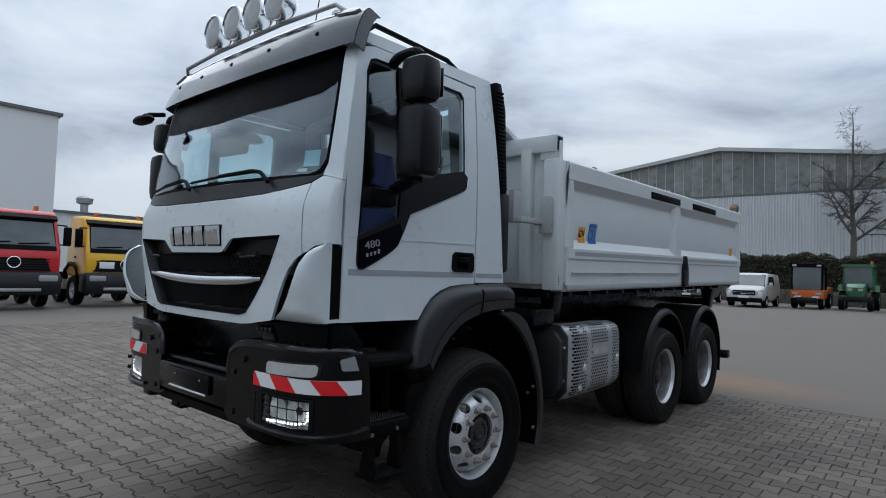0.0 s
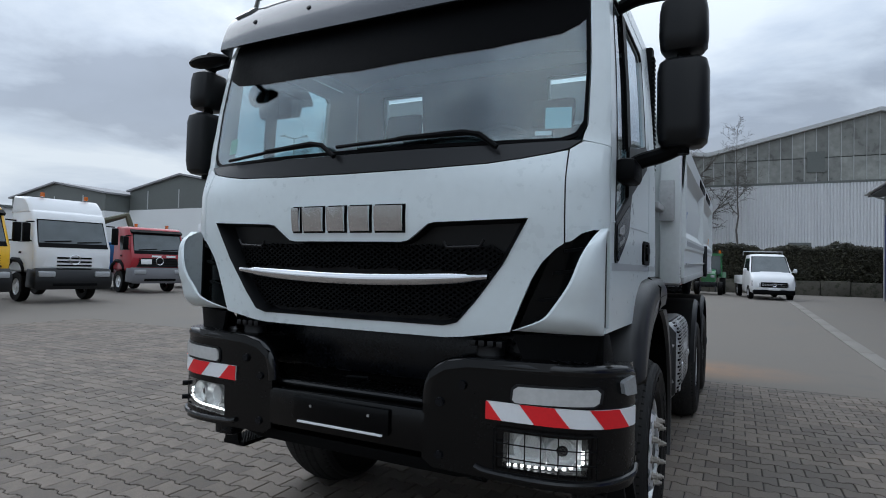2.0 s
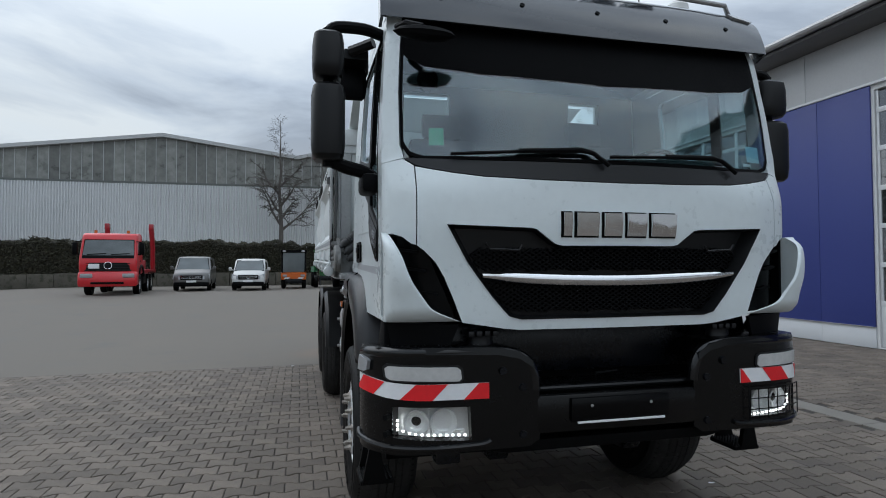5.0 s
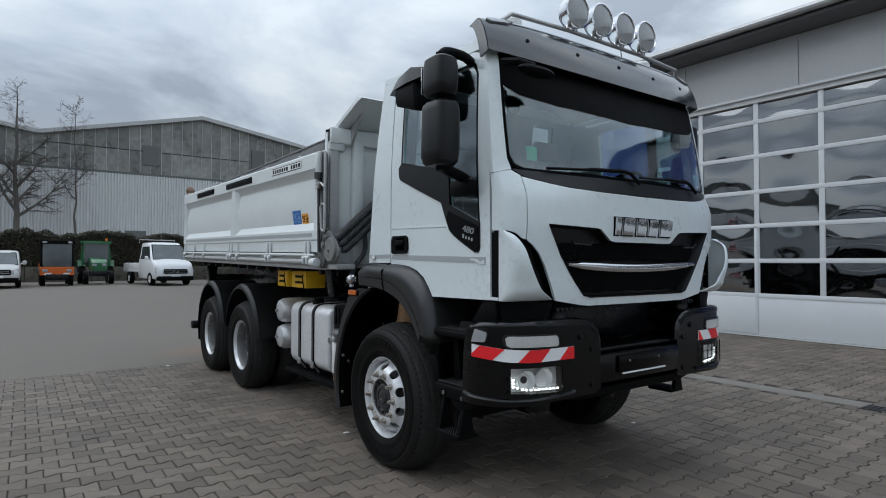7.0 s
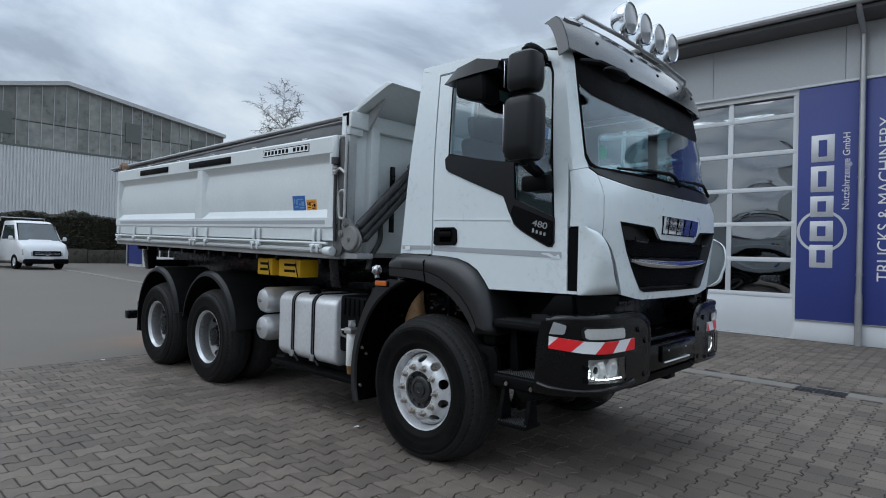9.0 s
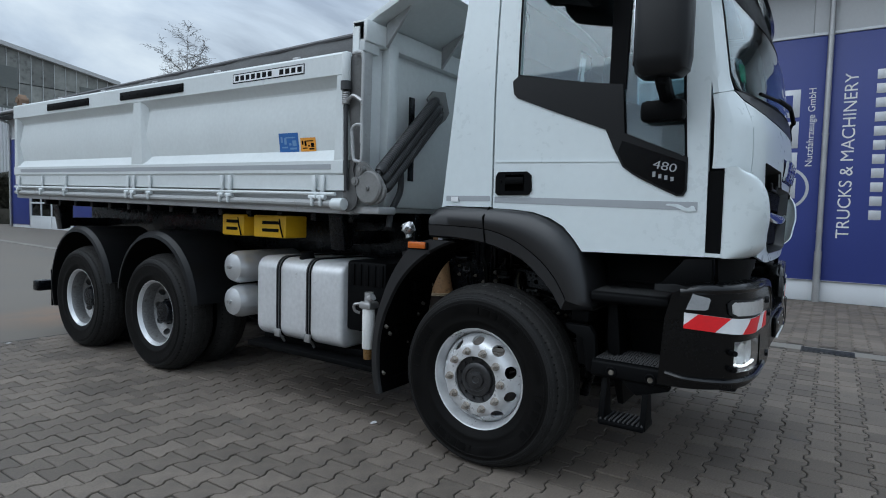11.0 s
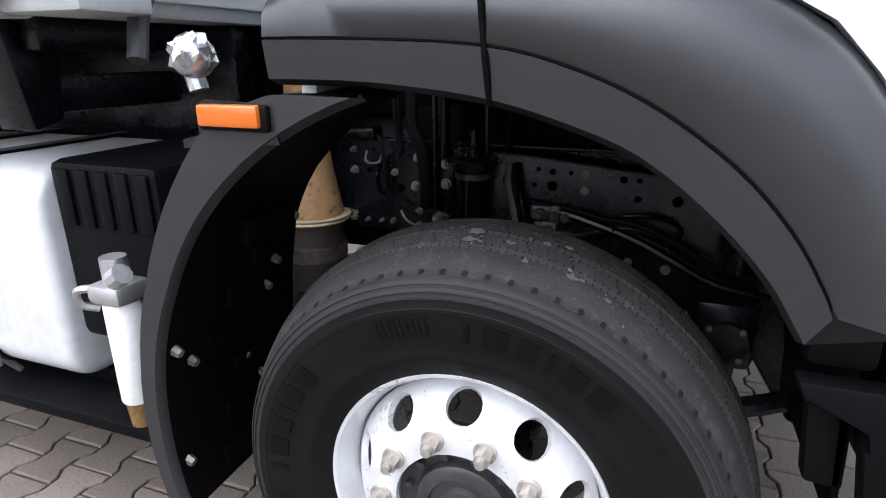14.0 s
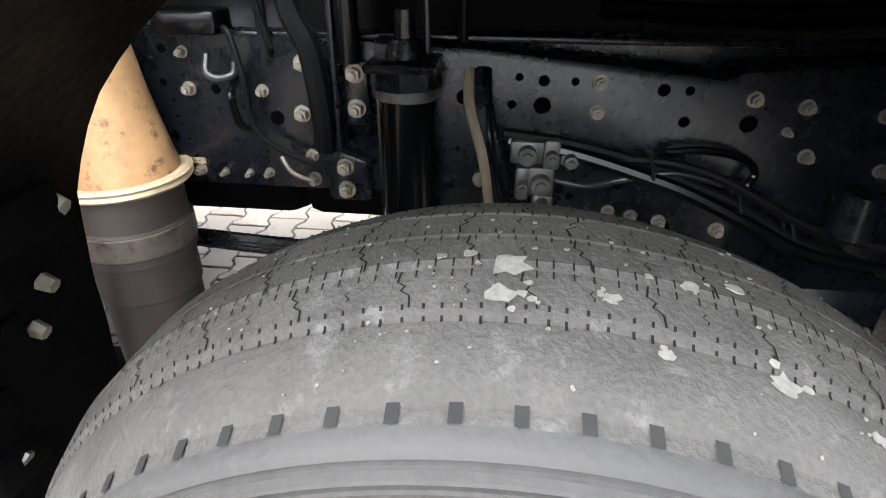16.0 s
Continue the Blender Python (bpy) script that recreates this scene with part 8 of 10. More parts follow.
def upright(text, size, y, zc, material, name, label):
    m = Matrix.Translation((XF - .037, y, zc)) @ Matrix.Rotation(radians(-90), 4, "Z") @ Matrix.Rotation(radians(90), 4, "X") @ Matrix.Rotation(radians(90), 4, "Z")
    return writing(text, size, material, workshop, m, name, label, .002)


upright("Nutzfahrzeuge GmbH", .165, .235, 3.26, DIRTYWHITE, "banner_lettering", "small white lettering on blue banner")
upright("TRUCKS & MACHINERY", .285, -.36, 2.70, DIRTYWHITE, "banner_lettering", "white lettering on blue banner")
# company mark and web address as plain shapes
for z0, z1 in ((1.42, 1.86), (1.93, 2.32), (2.40, 2.80), (2.88, 3.38), (3.46, 3.98)):
    bm = B()
    box(bm, (XF - .042, .43, z0), (XF - .036, .81, z1), .02)
    lb_ = part("company_mark", bm, SIGN, workshop, "silver company mark")
    bm = B()
    box(bm, (XF - .044, .55, z0 + .1), (XF - .0425, .69, z1 - .1))
    part("mark_slot", bm, BLUE, lb_)
bm = B()
lathe(bm, [(.36, .002), (.41, .002), (.41, -.002), (.36, -.002)], 40, Matrix.Translation((XF - .039, .62, 2.12)) @ Matrix.Rotation(radians(90), 4, "Y"), closed=True)
part("mark_ring", bm, SIGN, workshop)
for q in range(11):
    bm = B()
    box(bm, (XF - .040, -.90, 1.55 + q * .25), (XF - .036, -.72, 1.55 + q * .25 + .17), .003)
    part("address_bar", bm, SIGN, workshop)
for q in range(5):
    bm = B()
    box(bm, (XF - .09, 19.6 + q * 1.0 - .4, 5.3), (XF - .035, 19.6 + q * 1.0 + .35, 5.85), .02)
    part("sign_bar", bm, SIGN, workshop, "grey metal sign bar")
lt = B()
box(lt, (XF - .25, 31.2, 5.35), (XF - .03, 31.5, 5.5), .03)
solo("wall_floodlight", lt, CHASSIS, "dark floodlight on the workshop wall", "floodlight")

# ---------- distance: halls, hedge, trees ----------
HALLW = mat("white_corrugated_cladding", (0.60, 0.61, 0.62), 0.6, vary=0.08, scale=.15, grain=4)
HALLG = mat("grey_hall_glazing", (0.185, 0.19, 0.175), 0.3, vary=0.45, scale=.25, grain=1.5, per_object=.28, dirt=(.22, .21, .19), dirt_at=.66)
HALLD = mat("dark_hall_cladding", (0.115, 0.125, 0.118), 0.6, vary=0.15, scale=.3, grain=5)
FASCIA = mat("pale_roof_fascia", (0.45, 0.46, 0.46), 0.6)
ROOFG = mat("grey_hall_roof", (0.25, 0.25, 0.26), 0.7)
RENDERW = mat("white_rendered_wall", (0.70, 0.71, 0.71), 0.8, vary=0.05, scale=.3, grain=10)
HY, ZB = 83.5, 13.2
TOPL = [(-58.5, 17.2), (-39.5, 17.4), (-19.8, 19.9), (-1.95, 17.5), (17.0, 21.9), (38.0, 18.6)]


def hall_top(x):
    return float(np.interp(x, [p[0] for p in TOPL], [p[1] for p in TOPL]))


up_ = B()
prism(up_, [(-58.5, 0)] + TOPL + [(38, 0)], "y", HY + .8, HY + .35)
hall = solo("industrial_hall", up_, HALLD, "long hall with grey glazed band over white cladding", "hall")
v, f = [], []
x = -58.4
while x < 37.7:
    k = len(v)
    v += [(x, HY + .04, 0), (x + .07, HY - .11, 0), (x + .21, HY - .11, 0), (x + .28, HY + .04, 0), (x, HY + .04, ZB), (x + .07, HY - .11, ZB), (x + .21, HY - .11, ZB), (x + .28, HY + .04, ZB)]
    f += [(k, k + 1, k + 5, k + 4), (k + 1, k + 2, k + 6, k + 5), (k + 2, k + 3, k + 7, k + 6)]
    x += .34
cb_ = B()
box(cb_, (-58.4, HY + .03, 0), (37.8, HY + .12, ZB))
part("cladding_backing", cb_, HALLW, hall, "white corrugated cladding")
me = bpy.data.meshes.new("cladding_rib")
me.from_pydata(v, [], f)
me.materials.append(HALLW)
tagged(part("cladding_rib", me, None, hall, "white corrugated cladding"), kind="stuff")
x, bay = -58.4, 1.3
while x < 37.5:
    x2 = min(x + bay, 37.9)
    za, zb = hall_top(x + .04) - .2, hall_top(x2 - .04) - .2
    cut = ZB + 3.1 if x > -2 else None
    for lo_, top2 in ((ZB + .1, True), ) if cut is None else ((ZB + .1, False), (cut + .08, True)):
        bm = B()
        prism(bm, [(x + .03, lo_), (x2 - .03, lo_), (x2 - .03, zb if top2 else cut - .04), (x + .03, za if top2 else cut - .04)], "y", HY + .25, HY + .15)
        part("glazing_panel", bm, HALLG, hall)
    bm = B()
    box(bm, (x - .035, HY + .05, ZB), (x + .035, HY + .3, hall_top(x) - .2))
    part("mullion", bm, FASCIA, hall)
    x += bay
for (xa, za), (xb, zb) in zip(TOPL, TOPL[1:]):
    bm = B()
    loft(bm, [[(xx, HY - .5, zz + .15), (xx, HY + 1.0, zz + .15), (xx, HY + 1.0, zz - .35), (xx, HY - .5, zz - .35)] for xx, zz in ((xa, za), (xb, zb))])
    part("roof_edge", bm, FASCIA, hall)
    bm = B()
    loft(bm, [[(xx, HY + .4, zz + .2), (xx, HY + 60, zz + .2), (xx, HY + 60, zz - .1), (xx, HY + .4, zz - .1)] for xx, zz in ((xa, za), (xb, zb))])
    part("roof_sheet", bm, ROOFG, hall)
bm = B()
box(bm, (-58.5, HY - .12, ZB - .15), (38, HY + .14, ZB + .12))
part("band_rail", bm, HALLD, hall)
for xa, za in ((9.5, 14.5), (24.0, 15.5), (33, 14.6)):
    bm = B()
    box(bm, (xa, HY - .02, za), (xa + 1.9, HY + .14, za + 2.6))
    part("vent_window", bm, HALLD, hall)
bm = B()
box(bm, (7.5, HY - .15, 3.5), (10, HY - .02, 5.6))
part("hall_door", bm, HALLD, hall)
bm = B()
box(bm, (-58.5, HY + .4, 0), (-58.2, HY + 60, 17)); box(bm, (37.7, HY + .4, 0), (38, HY + 60, 18.4))
part("end_wall", bm, HALLD, hall)


def gable_hall(x0, x1, y0, y1, eave, apex, band, label):
    """A hall with its gable facing -y: white below, dark band above."""
    xm = (x0 + x1) / 2
    bm = B()
    box(bm, (x0, y0, 0), (x1, y1, band))
    h = solo("storage_hall", bm, RENDERW, label, "hall")
    bm = B()
    prism(bm, [(x0, band), (x1, band), (x1, eave), (xm, apex), (x0, eave)], "y", y0 + .02, y1)
    part("upper_cladding", bm, HALLD, h, "dark grey upper cladding")
    bm = B()
    prism(bm, [(x0 - .3, eave), (x0 - .3, eave + .2), (xm, apex + .25), (x1 + .3, eave + .2), (x1 + .3, eave), (xm, apex + .05)], "y", y0 - .3, y1)
    part("hall_roof", bm, ROOFG, h)
    for q in range(3):
        bm = B()
        xx = x0 + (x1 - x0) * (.18 + .3 * q)
        box(bm, (xx, y0 - .03, band + .1), (xx + .12, y0 + .03, eave))
        part("downpipe", bm, FASCIA, h)
    return h


gable_hall(-61.0, -43.9, 40.8, 80, 9.2, 10.7, 7.1, "white and dark grey storage hall")
gable_hall(-80.0, -61.2, 38.0, 78, 8.7, 10.2, 6.8, "white and dark grey storage hall beside another")
bm = B()
box(bm, (-60, -50, 0), (-40, 10.0, 10.85))
wbld = solo("white_building", bm, RENDERW, "tall plain white rendered building", "building")
bm = B()
box(bm, (-60.2, -50.2, 10.85), (-39.8, 10.2, 11.05))
part("roof_edge", bm, HALLD, wbld)
bm = B()
box(bm, (-60, 10.05, 0), (-40.6, 23, 4.65))
low_b = solo("low_building", bm, RENDERW, "low plain white rendered building", "building")
bm = B()
box(bm, (-60.2, 10.05, 4.65), (-40.4, 23.2, 4.8))
part("roof_edge", bm, HALLD, low_b)
bm = B()
lathe(bm, [(.25, 4.7), (.25, 5.5), (.5, 5.6), (.55, 5.95), (.4, 6.1), (0, 6.15)], 16, Matrix.Translation((-43, 12.7, 0)))
part("vent_stack", bm, STEEL, low_b)

# block wall and hedge behind the parked row
wl_ = B()
box(wl_, (-35.2, 41.6, 0), (-35.2 + .01, 42.1, .01))
MOSSY = mat("mossy_concrete_block", (0.085, 0.078, 0.062), 0.85, vary=0.4, scale=1.2, grain=25, bump=0.004, dirt=(.035, .036, .022), dirt_at=.5)
bwall = solo("block_wall", wl_, MOSSY, "low wall of large weathered concrete blocks", "wall", kind="structure")
for k in range(31):
    bm = B()
    x = -35.2 + k * 1.6
    box(bm, (x + .015, 41.6, 0), (x + 1.585, 42.2, 1.12 + .03 * ((k * 7) % 3)), .03)
    part("concrete_block", bm, MOSSY, bwall)
LEAF = mat("dark_hedge_leaf", (0.038, 0.036, 0.02), 0.7, vary=0.4, scale=2, grain=20, per_island=.55)
TWIG = mat("hedge_twig", (0.07, 0.05, 0.035), 0.8, vary=0.3)
BARK = mat("grey_bark", (0.10, 0.09, 0.08), 0.85, vary=0.3, scale=3, grain=30)
BIRCH = mat("birch_bark", (0.42, 0.41, 0.39), 0.8, vary=0.3, scale=2, grain=12, dirt=(.08, .07, .06), dirt_at=.6)


def leaf_cloud(count, place, size, rnd):
    v, f = [], []
    for _ in range(count):
        p = Vector(place())
        d1 = Vector((rnd.gauss(0, 1), rnd.gauss(0, 1), rnd.gauss(0, 1))).normalized()
        d2 = d1.orthogonal().normalized()
        s = size * rnd.uniform(.6, 1.4)
        k = len(v)
        v += [tuple(p - d1 * s), tuple(p - d2 * s * .5), tuple(p + d1 * s), tuple(p + d2 * s * .5)]
        f.append((k, k + 1, k + 2, k + 3))
    return v, f


rnd = random.Random(21)


def hedge_place():
    x = rnd.uniform(-34.2, 14)
    y = rnd.uniform(42.25, 44.6)
    top = 3.35 + .35 * noise.noise((x * .45, 0, 0)) + .25 * noise.noise((x * 1.7, 3, 0)) + .15 * rnd.random()
    front = 42.35 + .25 * noise.noise((x * .8, rnd.uniform(.4, 3.4) * .8, 5))
    z = rnd.uniform(.1, top)
    if rnd.random() < .6:
        y = front + abs(rnd.gauss(0, .12))
    elif rnd.random() < .5:
        z = top - abs(rnd.gauss(0, .1))
    return (x, y, z)


v, f = leaf_cloud(105000, hedge_place, .08, rnd)
me = bpy.data.meshes.new("hedge")
me.from_pydata(v, [], f)
me.materials.append(LEAF)
tagged(new("hedge", me), "dense dark evergreen hedge behind a block wall", "hedge", kind="stuff")
core = B()
prism(core, [(-34, 0)] + [(-34 + k * .8, 3.2 + .35 * noise.noise(((-34 + k * .8) * .45, 0, 0))) for k in range(61)] + [(14, 0)], "y", 42.5, 44.5)
solo("hedge_core", core, LEAF, "dark inner branches of the hedge", "hedge", kind="stuff")


def limb_tree(at, height, seed, trunk_r, limbs, label, crown_from=.45):
    """A bare tree with one straight leader, a few heavy low limbs (height, way round, length) and short fine branches above."""
    rnd = random.Random(seed)
    t = thing("bare_tree", label, "tree", at)
    bm, tw = B(), B()

    def stick(p, q, r0, r1, dest, seg=3):
        d = (q - p).normalized(); a = d.orthogonal().normalized(); b = d.cross(a)
        vs = [dest.verts.new(c + r * (math.cos(2 * math.pi * w / seg) * a + math.sin(2 * math.pi * w / seg) * b)) for c, r in ((p, r0), (q, r1)) for w in range(seg)]
        for i_ in range(seg):
            dest.faces.new((vs[i_], vs[(i_ + 1) % seg], vs[seg + (i_ + 1) % seg], vs[seg + i_]))

    def grow(p, d, length, r, level, rise):
        n = 5
        for k in range(n):
            d = (d + Vector((rnd.gauss(0, .13), rnd.gauss(0, .13), rise + rnd.gauss(0, .06)))).normalized()
            q = p + d * length / n
            stick(p, q, max(r * (1 - .17 * k), .009), max(r * (.83 - .17 * k), .008), bm if level == 0 and r > .08 else tw, 6 if level == 0 and r > .08 else 3)
            if level < 3:
                for _ in range(2 if level < 2 else 1):
                    s_ = (d * .75 + Vector((rnd.gauss(0, .62), rnd.gauss(0, .62), rnd.gauss(-.08, .35)))).normalized()
                    grow(q, s_, length * rnd.uniform(.25, .5), r * .45, level + 1, -.03)
            p = q
    axis = [Vector((rnd.gauss(0, .10) * (k > 0), rnd.gauss(0, .10) * (k > 0), height * k / 12 - .1)) for k in range(13)]
    loft(bm, [[p + Vector((trunk_r * (1 - .94 * k / 12) * math.cos(q), trunk_r * (1 - .94 * k / 12) * math.sin(q), 0)) for q in [2 * math.pi * j / 9 for j in range(9)]] for k, p in enumerate(axis)])
    at_h = lambda h: axis[min(int(h / height * 12), 11)].lerp(axis[min(int(h / height * 12), 11) + 1], h / height * 12 % 1)
    for h, way, length in limbs:
        grow(at_h(h), Vector((math.cos(way), math.sin(way), .95)).normalized(), length, trunk_r * .5, 0, .04)
    for k in range(34):
        u = crown_from + (1 - crown_from) * k / 34
        w = rnd.uniform(0, 6.28)
        grow(at_h(u * height * .995), Vector((math.cos(w), math.sin(w), rnd.uniform(.3, .9))).normalized(), height * .17 * (1.15 - u) ** .5 * rnd.uniform(.6, 1.1), .045 * (1.3 - u), 1, .02)
    part("trunk", bm, BARK, t)
    tagged(part("crown", tw, BARK, t, "fine bare crown"), kind="stuff")
    return t


def birch(at, height, seed, label="slender bare birch with pale trunk", trunk_r=.13):
    """A straight thin trunk to the top, side branches getting shorter upwards, hanging fine twigs."""
    rnd = random.Random(seed)
    t = thing("birch_tree", label, "tree", at)
    bm, tw = B(), B()
    lean = Vector((rnd.uniform(-.05, .05), rnd.uniform(-.05, .05), 1))
    axis = [Vector((0, 0, -.1)) + lean * (height * k / 14) + Vector((rnd.gauss(0, .07), rnd.gauss(0, .07), 0)) * (k > 0) for k in range(15)]
    loft(bm, [[p + Vector((trunk_r * (1 - .93 * k / 14) * math.cos(q), trunk_r * (1 - .93 * k / 14) * math.sin(q), 0)) for q in [2 * math.pi * j / 7 for j in range(7)]] for k, p in enumerate(axis)])
    part("trunk", bm, BIRCH, t)

    def stick(p, q, r0, r1):
        d = (q - p).normalized(); a = d.orthogonal().normalized(); b = d.cross(a)
        vs = [tw.verts.new(c + r * (math.cos(w) * a + math.sin(w) * b)) for c, r in ((p, r0), (q, r1)) for w in (0, 2.1, 4.2)]
        for i_ in range(3):
            tw.faces.new((vs[i_], vs[(i_ + 1) % 3], vs[3 + (i_ + 1) % 3], vs[3 + i_]))

    def limb(p, d, length, r, level):
        n = 4
        for k in range(n):
            d = (d + Vector((rnd.gauss(0, .13), rnd.gauss(0, .13), .10 if level == 0 else -.05))).normalized()
            q = p + d * length / n
            stick(p, q, r * (1 - .2 * k), r * (.8 - .2 * k))
            if level < 2:
                for _ in range(2 if level == 0 else 2):
                    s_ = (d * .8 + Vector((rnd.gauss(0, .6), rnd.gauss(0, .6), rnd.gauss(0, .35)))).normalized()
                    limb(q, s_, length * rnd.uniform(.3, .5), max(r * .5, .007), level + 1)
            p = q
    for k in range(46):
        u = .28 + .71 * (k / 46) ** .9
        f_ = u * 14
        i_ = min(int(f_), 13)
        p = axis[i_].lerp(axis[i_ + 1], f_ - i_)
        w = rnd.uniform(0, 6.28)
        limb(p, Vector((math.cos(w), math.sin(w), rnd.uniform(.7, 1.3))).normalized(), height * .24 * (1.12 - u) ** .8 * rnd.uniform(.7, 1.2), max(.03 * (1.1 - u), .01), 0)
    tagged(part("crown", tw, BARK, t, "fine bare crown"), kind="stuff")
    return t


limb_tree((-4.05, 78, 0), 21.5, 5, .40, ((7.2, 3.3, 6.0), (6.6, .1, 6.2), (9.0, 2.6, 4.5), (9.8, -.4, 4.5), (11.5, 3.6, 4.0), (12.5, .5, 3.6), (8.2, 1.5, 4.0)), "bare winter tree with a straight trunk and two low limbs")
limb_tree((1.7, 79, 0), 21.0, 9, .16, ((9.0, 2.9, 3.0), (11.0, .3, 3.0)), "slender bare winter tree in front of the hall", .5)
limb_tree((33.7, 60, 0), 22.0, 14, .12, ((13, 3.0, 4.2), (13.8, .2, 4.0), (14.5, 1.6, 4.0), (15.2, 4.5, 3.8), (16, 2.4, 3.6), (16.5, 5.6, 3.4)), "bare winter tree with a round crown behind the workshop", .5)
for k, (x, y, h) in enumerate(((-40.5, 47, 15), (-38.3, 49, 17), (-37.0, 47, 15.5), (-35.5, 50, 17), (-31.5, 52, 14))):
    birch((x, y, 0), h, 30 + k)
lp = B()
cyl(lp, (-31.5, 35.0, 0), (-31.5, 35.0, 12.0), .11, .06, 12)
tube(lp, [(-31.5, 35, 11.9), (-32.3, 34.6, 12.1)], .05, 6)
tube(lp, [(-31.5, 35, 11.9), (-30.7, 35.4, 12.1)], .05, 6)
lamp_post = solo("street_lamp", lp, STEEL, "tall grey lamp post with two heads", "street lamp")
for s in (-1, 1):
    bm = B()
    box(bm, (-31.5 + s * .8 - .3, 35 + s * .4 - .12, 12.05), (-31.5 + s * .8 + .3, 35 + s * .4 + .12, 12.2), .04)
    part("lamp_head", bm, STEEL, lamp_post)


# ---------- parked vehicles ----------
def paint(name, color):
    return mat(name, color, .32, vary=.04, scale=1.5, coat=.5)


P_RED, P_YEL, P_WHT, P_DRED = paint("red_paint", (.55, .012, .02)), paint("yellow_paint", (.80, .46, .015)), paint("white_paint", (.7, .71, .72)), paint("dark_red_paint", (.33, .01, .02))
P_SIL, P_ANT, P_ORA, P_GRN, P_BLU = paint("silver_paint", (.48, .48, .47)), paint("anthracite_paint", (.09, .088, .085)), paint("orange_paint", (.60, .12, .01)), paint("green_paint", (.015, .12, .035)), paint("dark_blue_paint", (.012, .016, .028))
DGLASS = mat("dark_vehicle_glass", (.02, .024, .026), .06, vary=.1, coat=.4)
# pale base colour stands in for sky reflected in the glass
PALEGLASS = mat("sky_toned_vehicle_glass", (.085, .10, .105), .08, vary=.4, scale=1.2, coat=.4)
bm = B()
lathe(bm, [(.29, -.13), (.36, -.15), (.49, -.15), (.52, -.11), (.52, .11), (.49, .15), (.36, .15), (.29, .13)], 28)
BIGTYRE = finish("tyre", bm, RUBBER)
bm = B()
lathe(bm, [(.30, .12), (.27, .10), (.25, .02), (.17, .04), (.16, .09), (.10, .10), (.09, .14), (0, .14)], 24)
BIGRIM = finish("rim", bm, STEELW)


def roll(t, x, y, r, label="black wheel"):
    """A wheel of radius r under a parked vehicle."""
    w_ = new("wheel")
    w_.parent = t
    s = 1 if x > 0 else -1
    k = r / .52
    w_.matrix_basis = Matrix.Translation((x, y, r)) @ Matrix.Rotation(radians(90 * s), 4, "Y") @ Matrix.Diagonal((k, k, k if k > .8 else .8, 1))
    part("tyre", BIGTYRE, None, w_)
    part("rim", BIGRIM, None, w_)
    return w_


def hull(bm, prof, w, edge=.08, taper=None):
    """A body from its side outline (y, z), rounded towards the flanks. taper(z): share of the width at a height."""
    cy = sum(p[0] for p in prof) / len(prof)
    cz = sum(p[1] for p in prof) / len(prof)
    secs = []
    for x, ins in ((-w, edge), (-w + edge * .35, edge * .35), (-w + edge, 0), (w - edge, 0), (w - edge * .35, edge * .35), (w, edge)):
        ring = []
        for y, z in prof:
            d = Vector((y - cy, z - cz))
            d.length = max(d.length - ins, .01)
            zz = cz + d.y
            ring.append((x * (taper(zz) if taper else 1), cy + d.x, zz))
        secs.append(ring)
    return loft(bm, secs)


def facing(at, turn):
    return Matrix.Translation(at) @ Matrix.Rotation(radians(turn), 4, "Z")


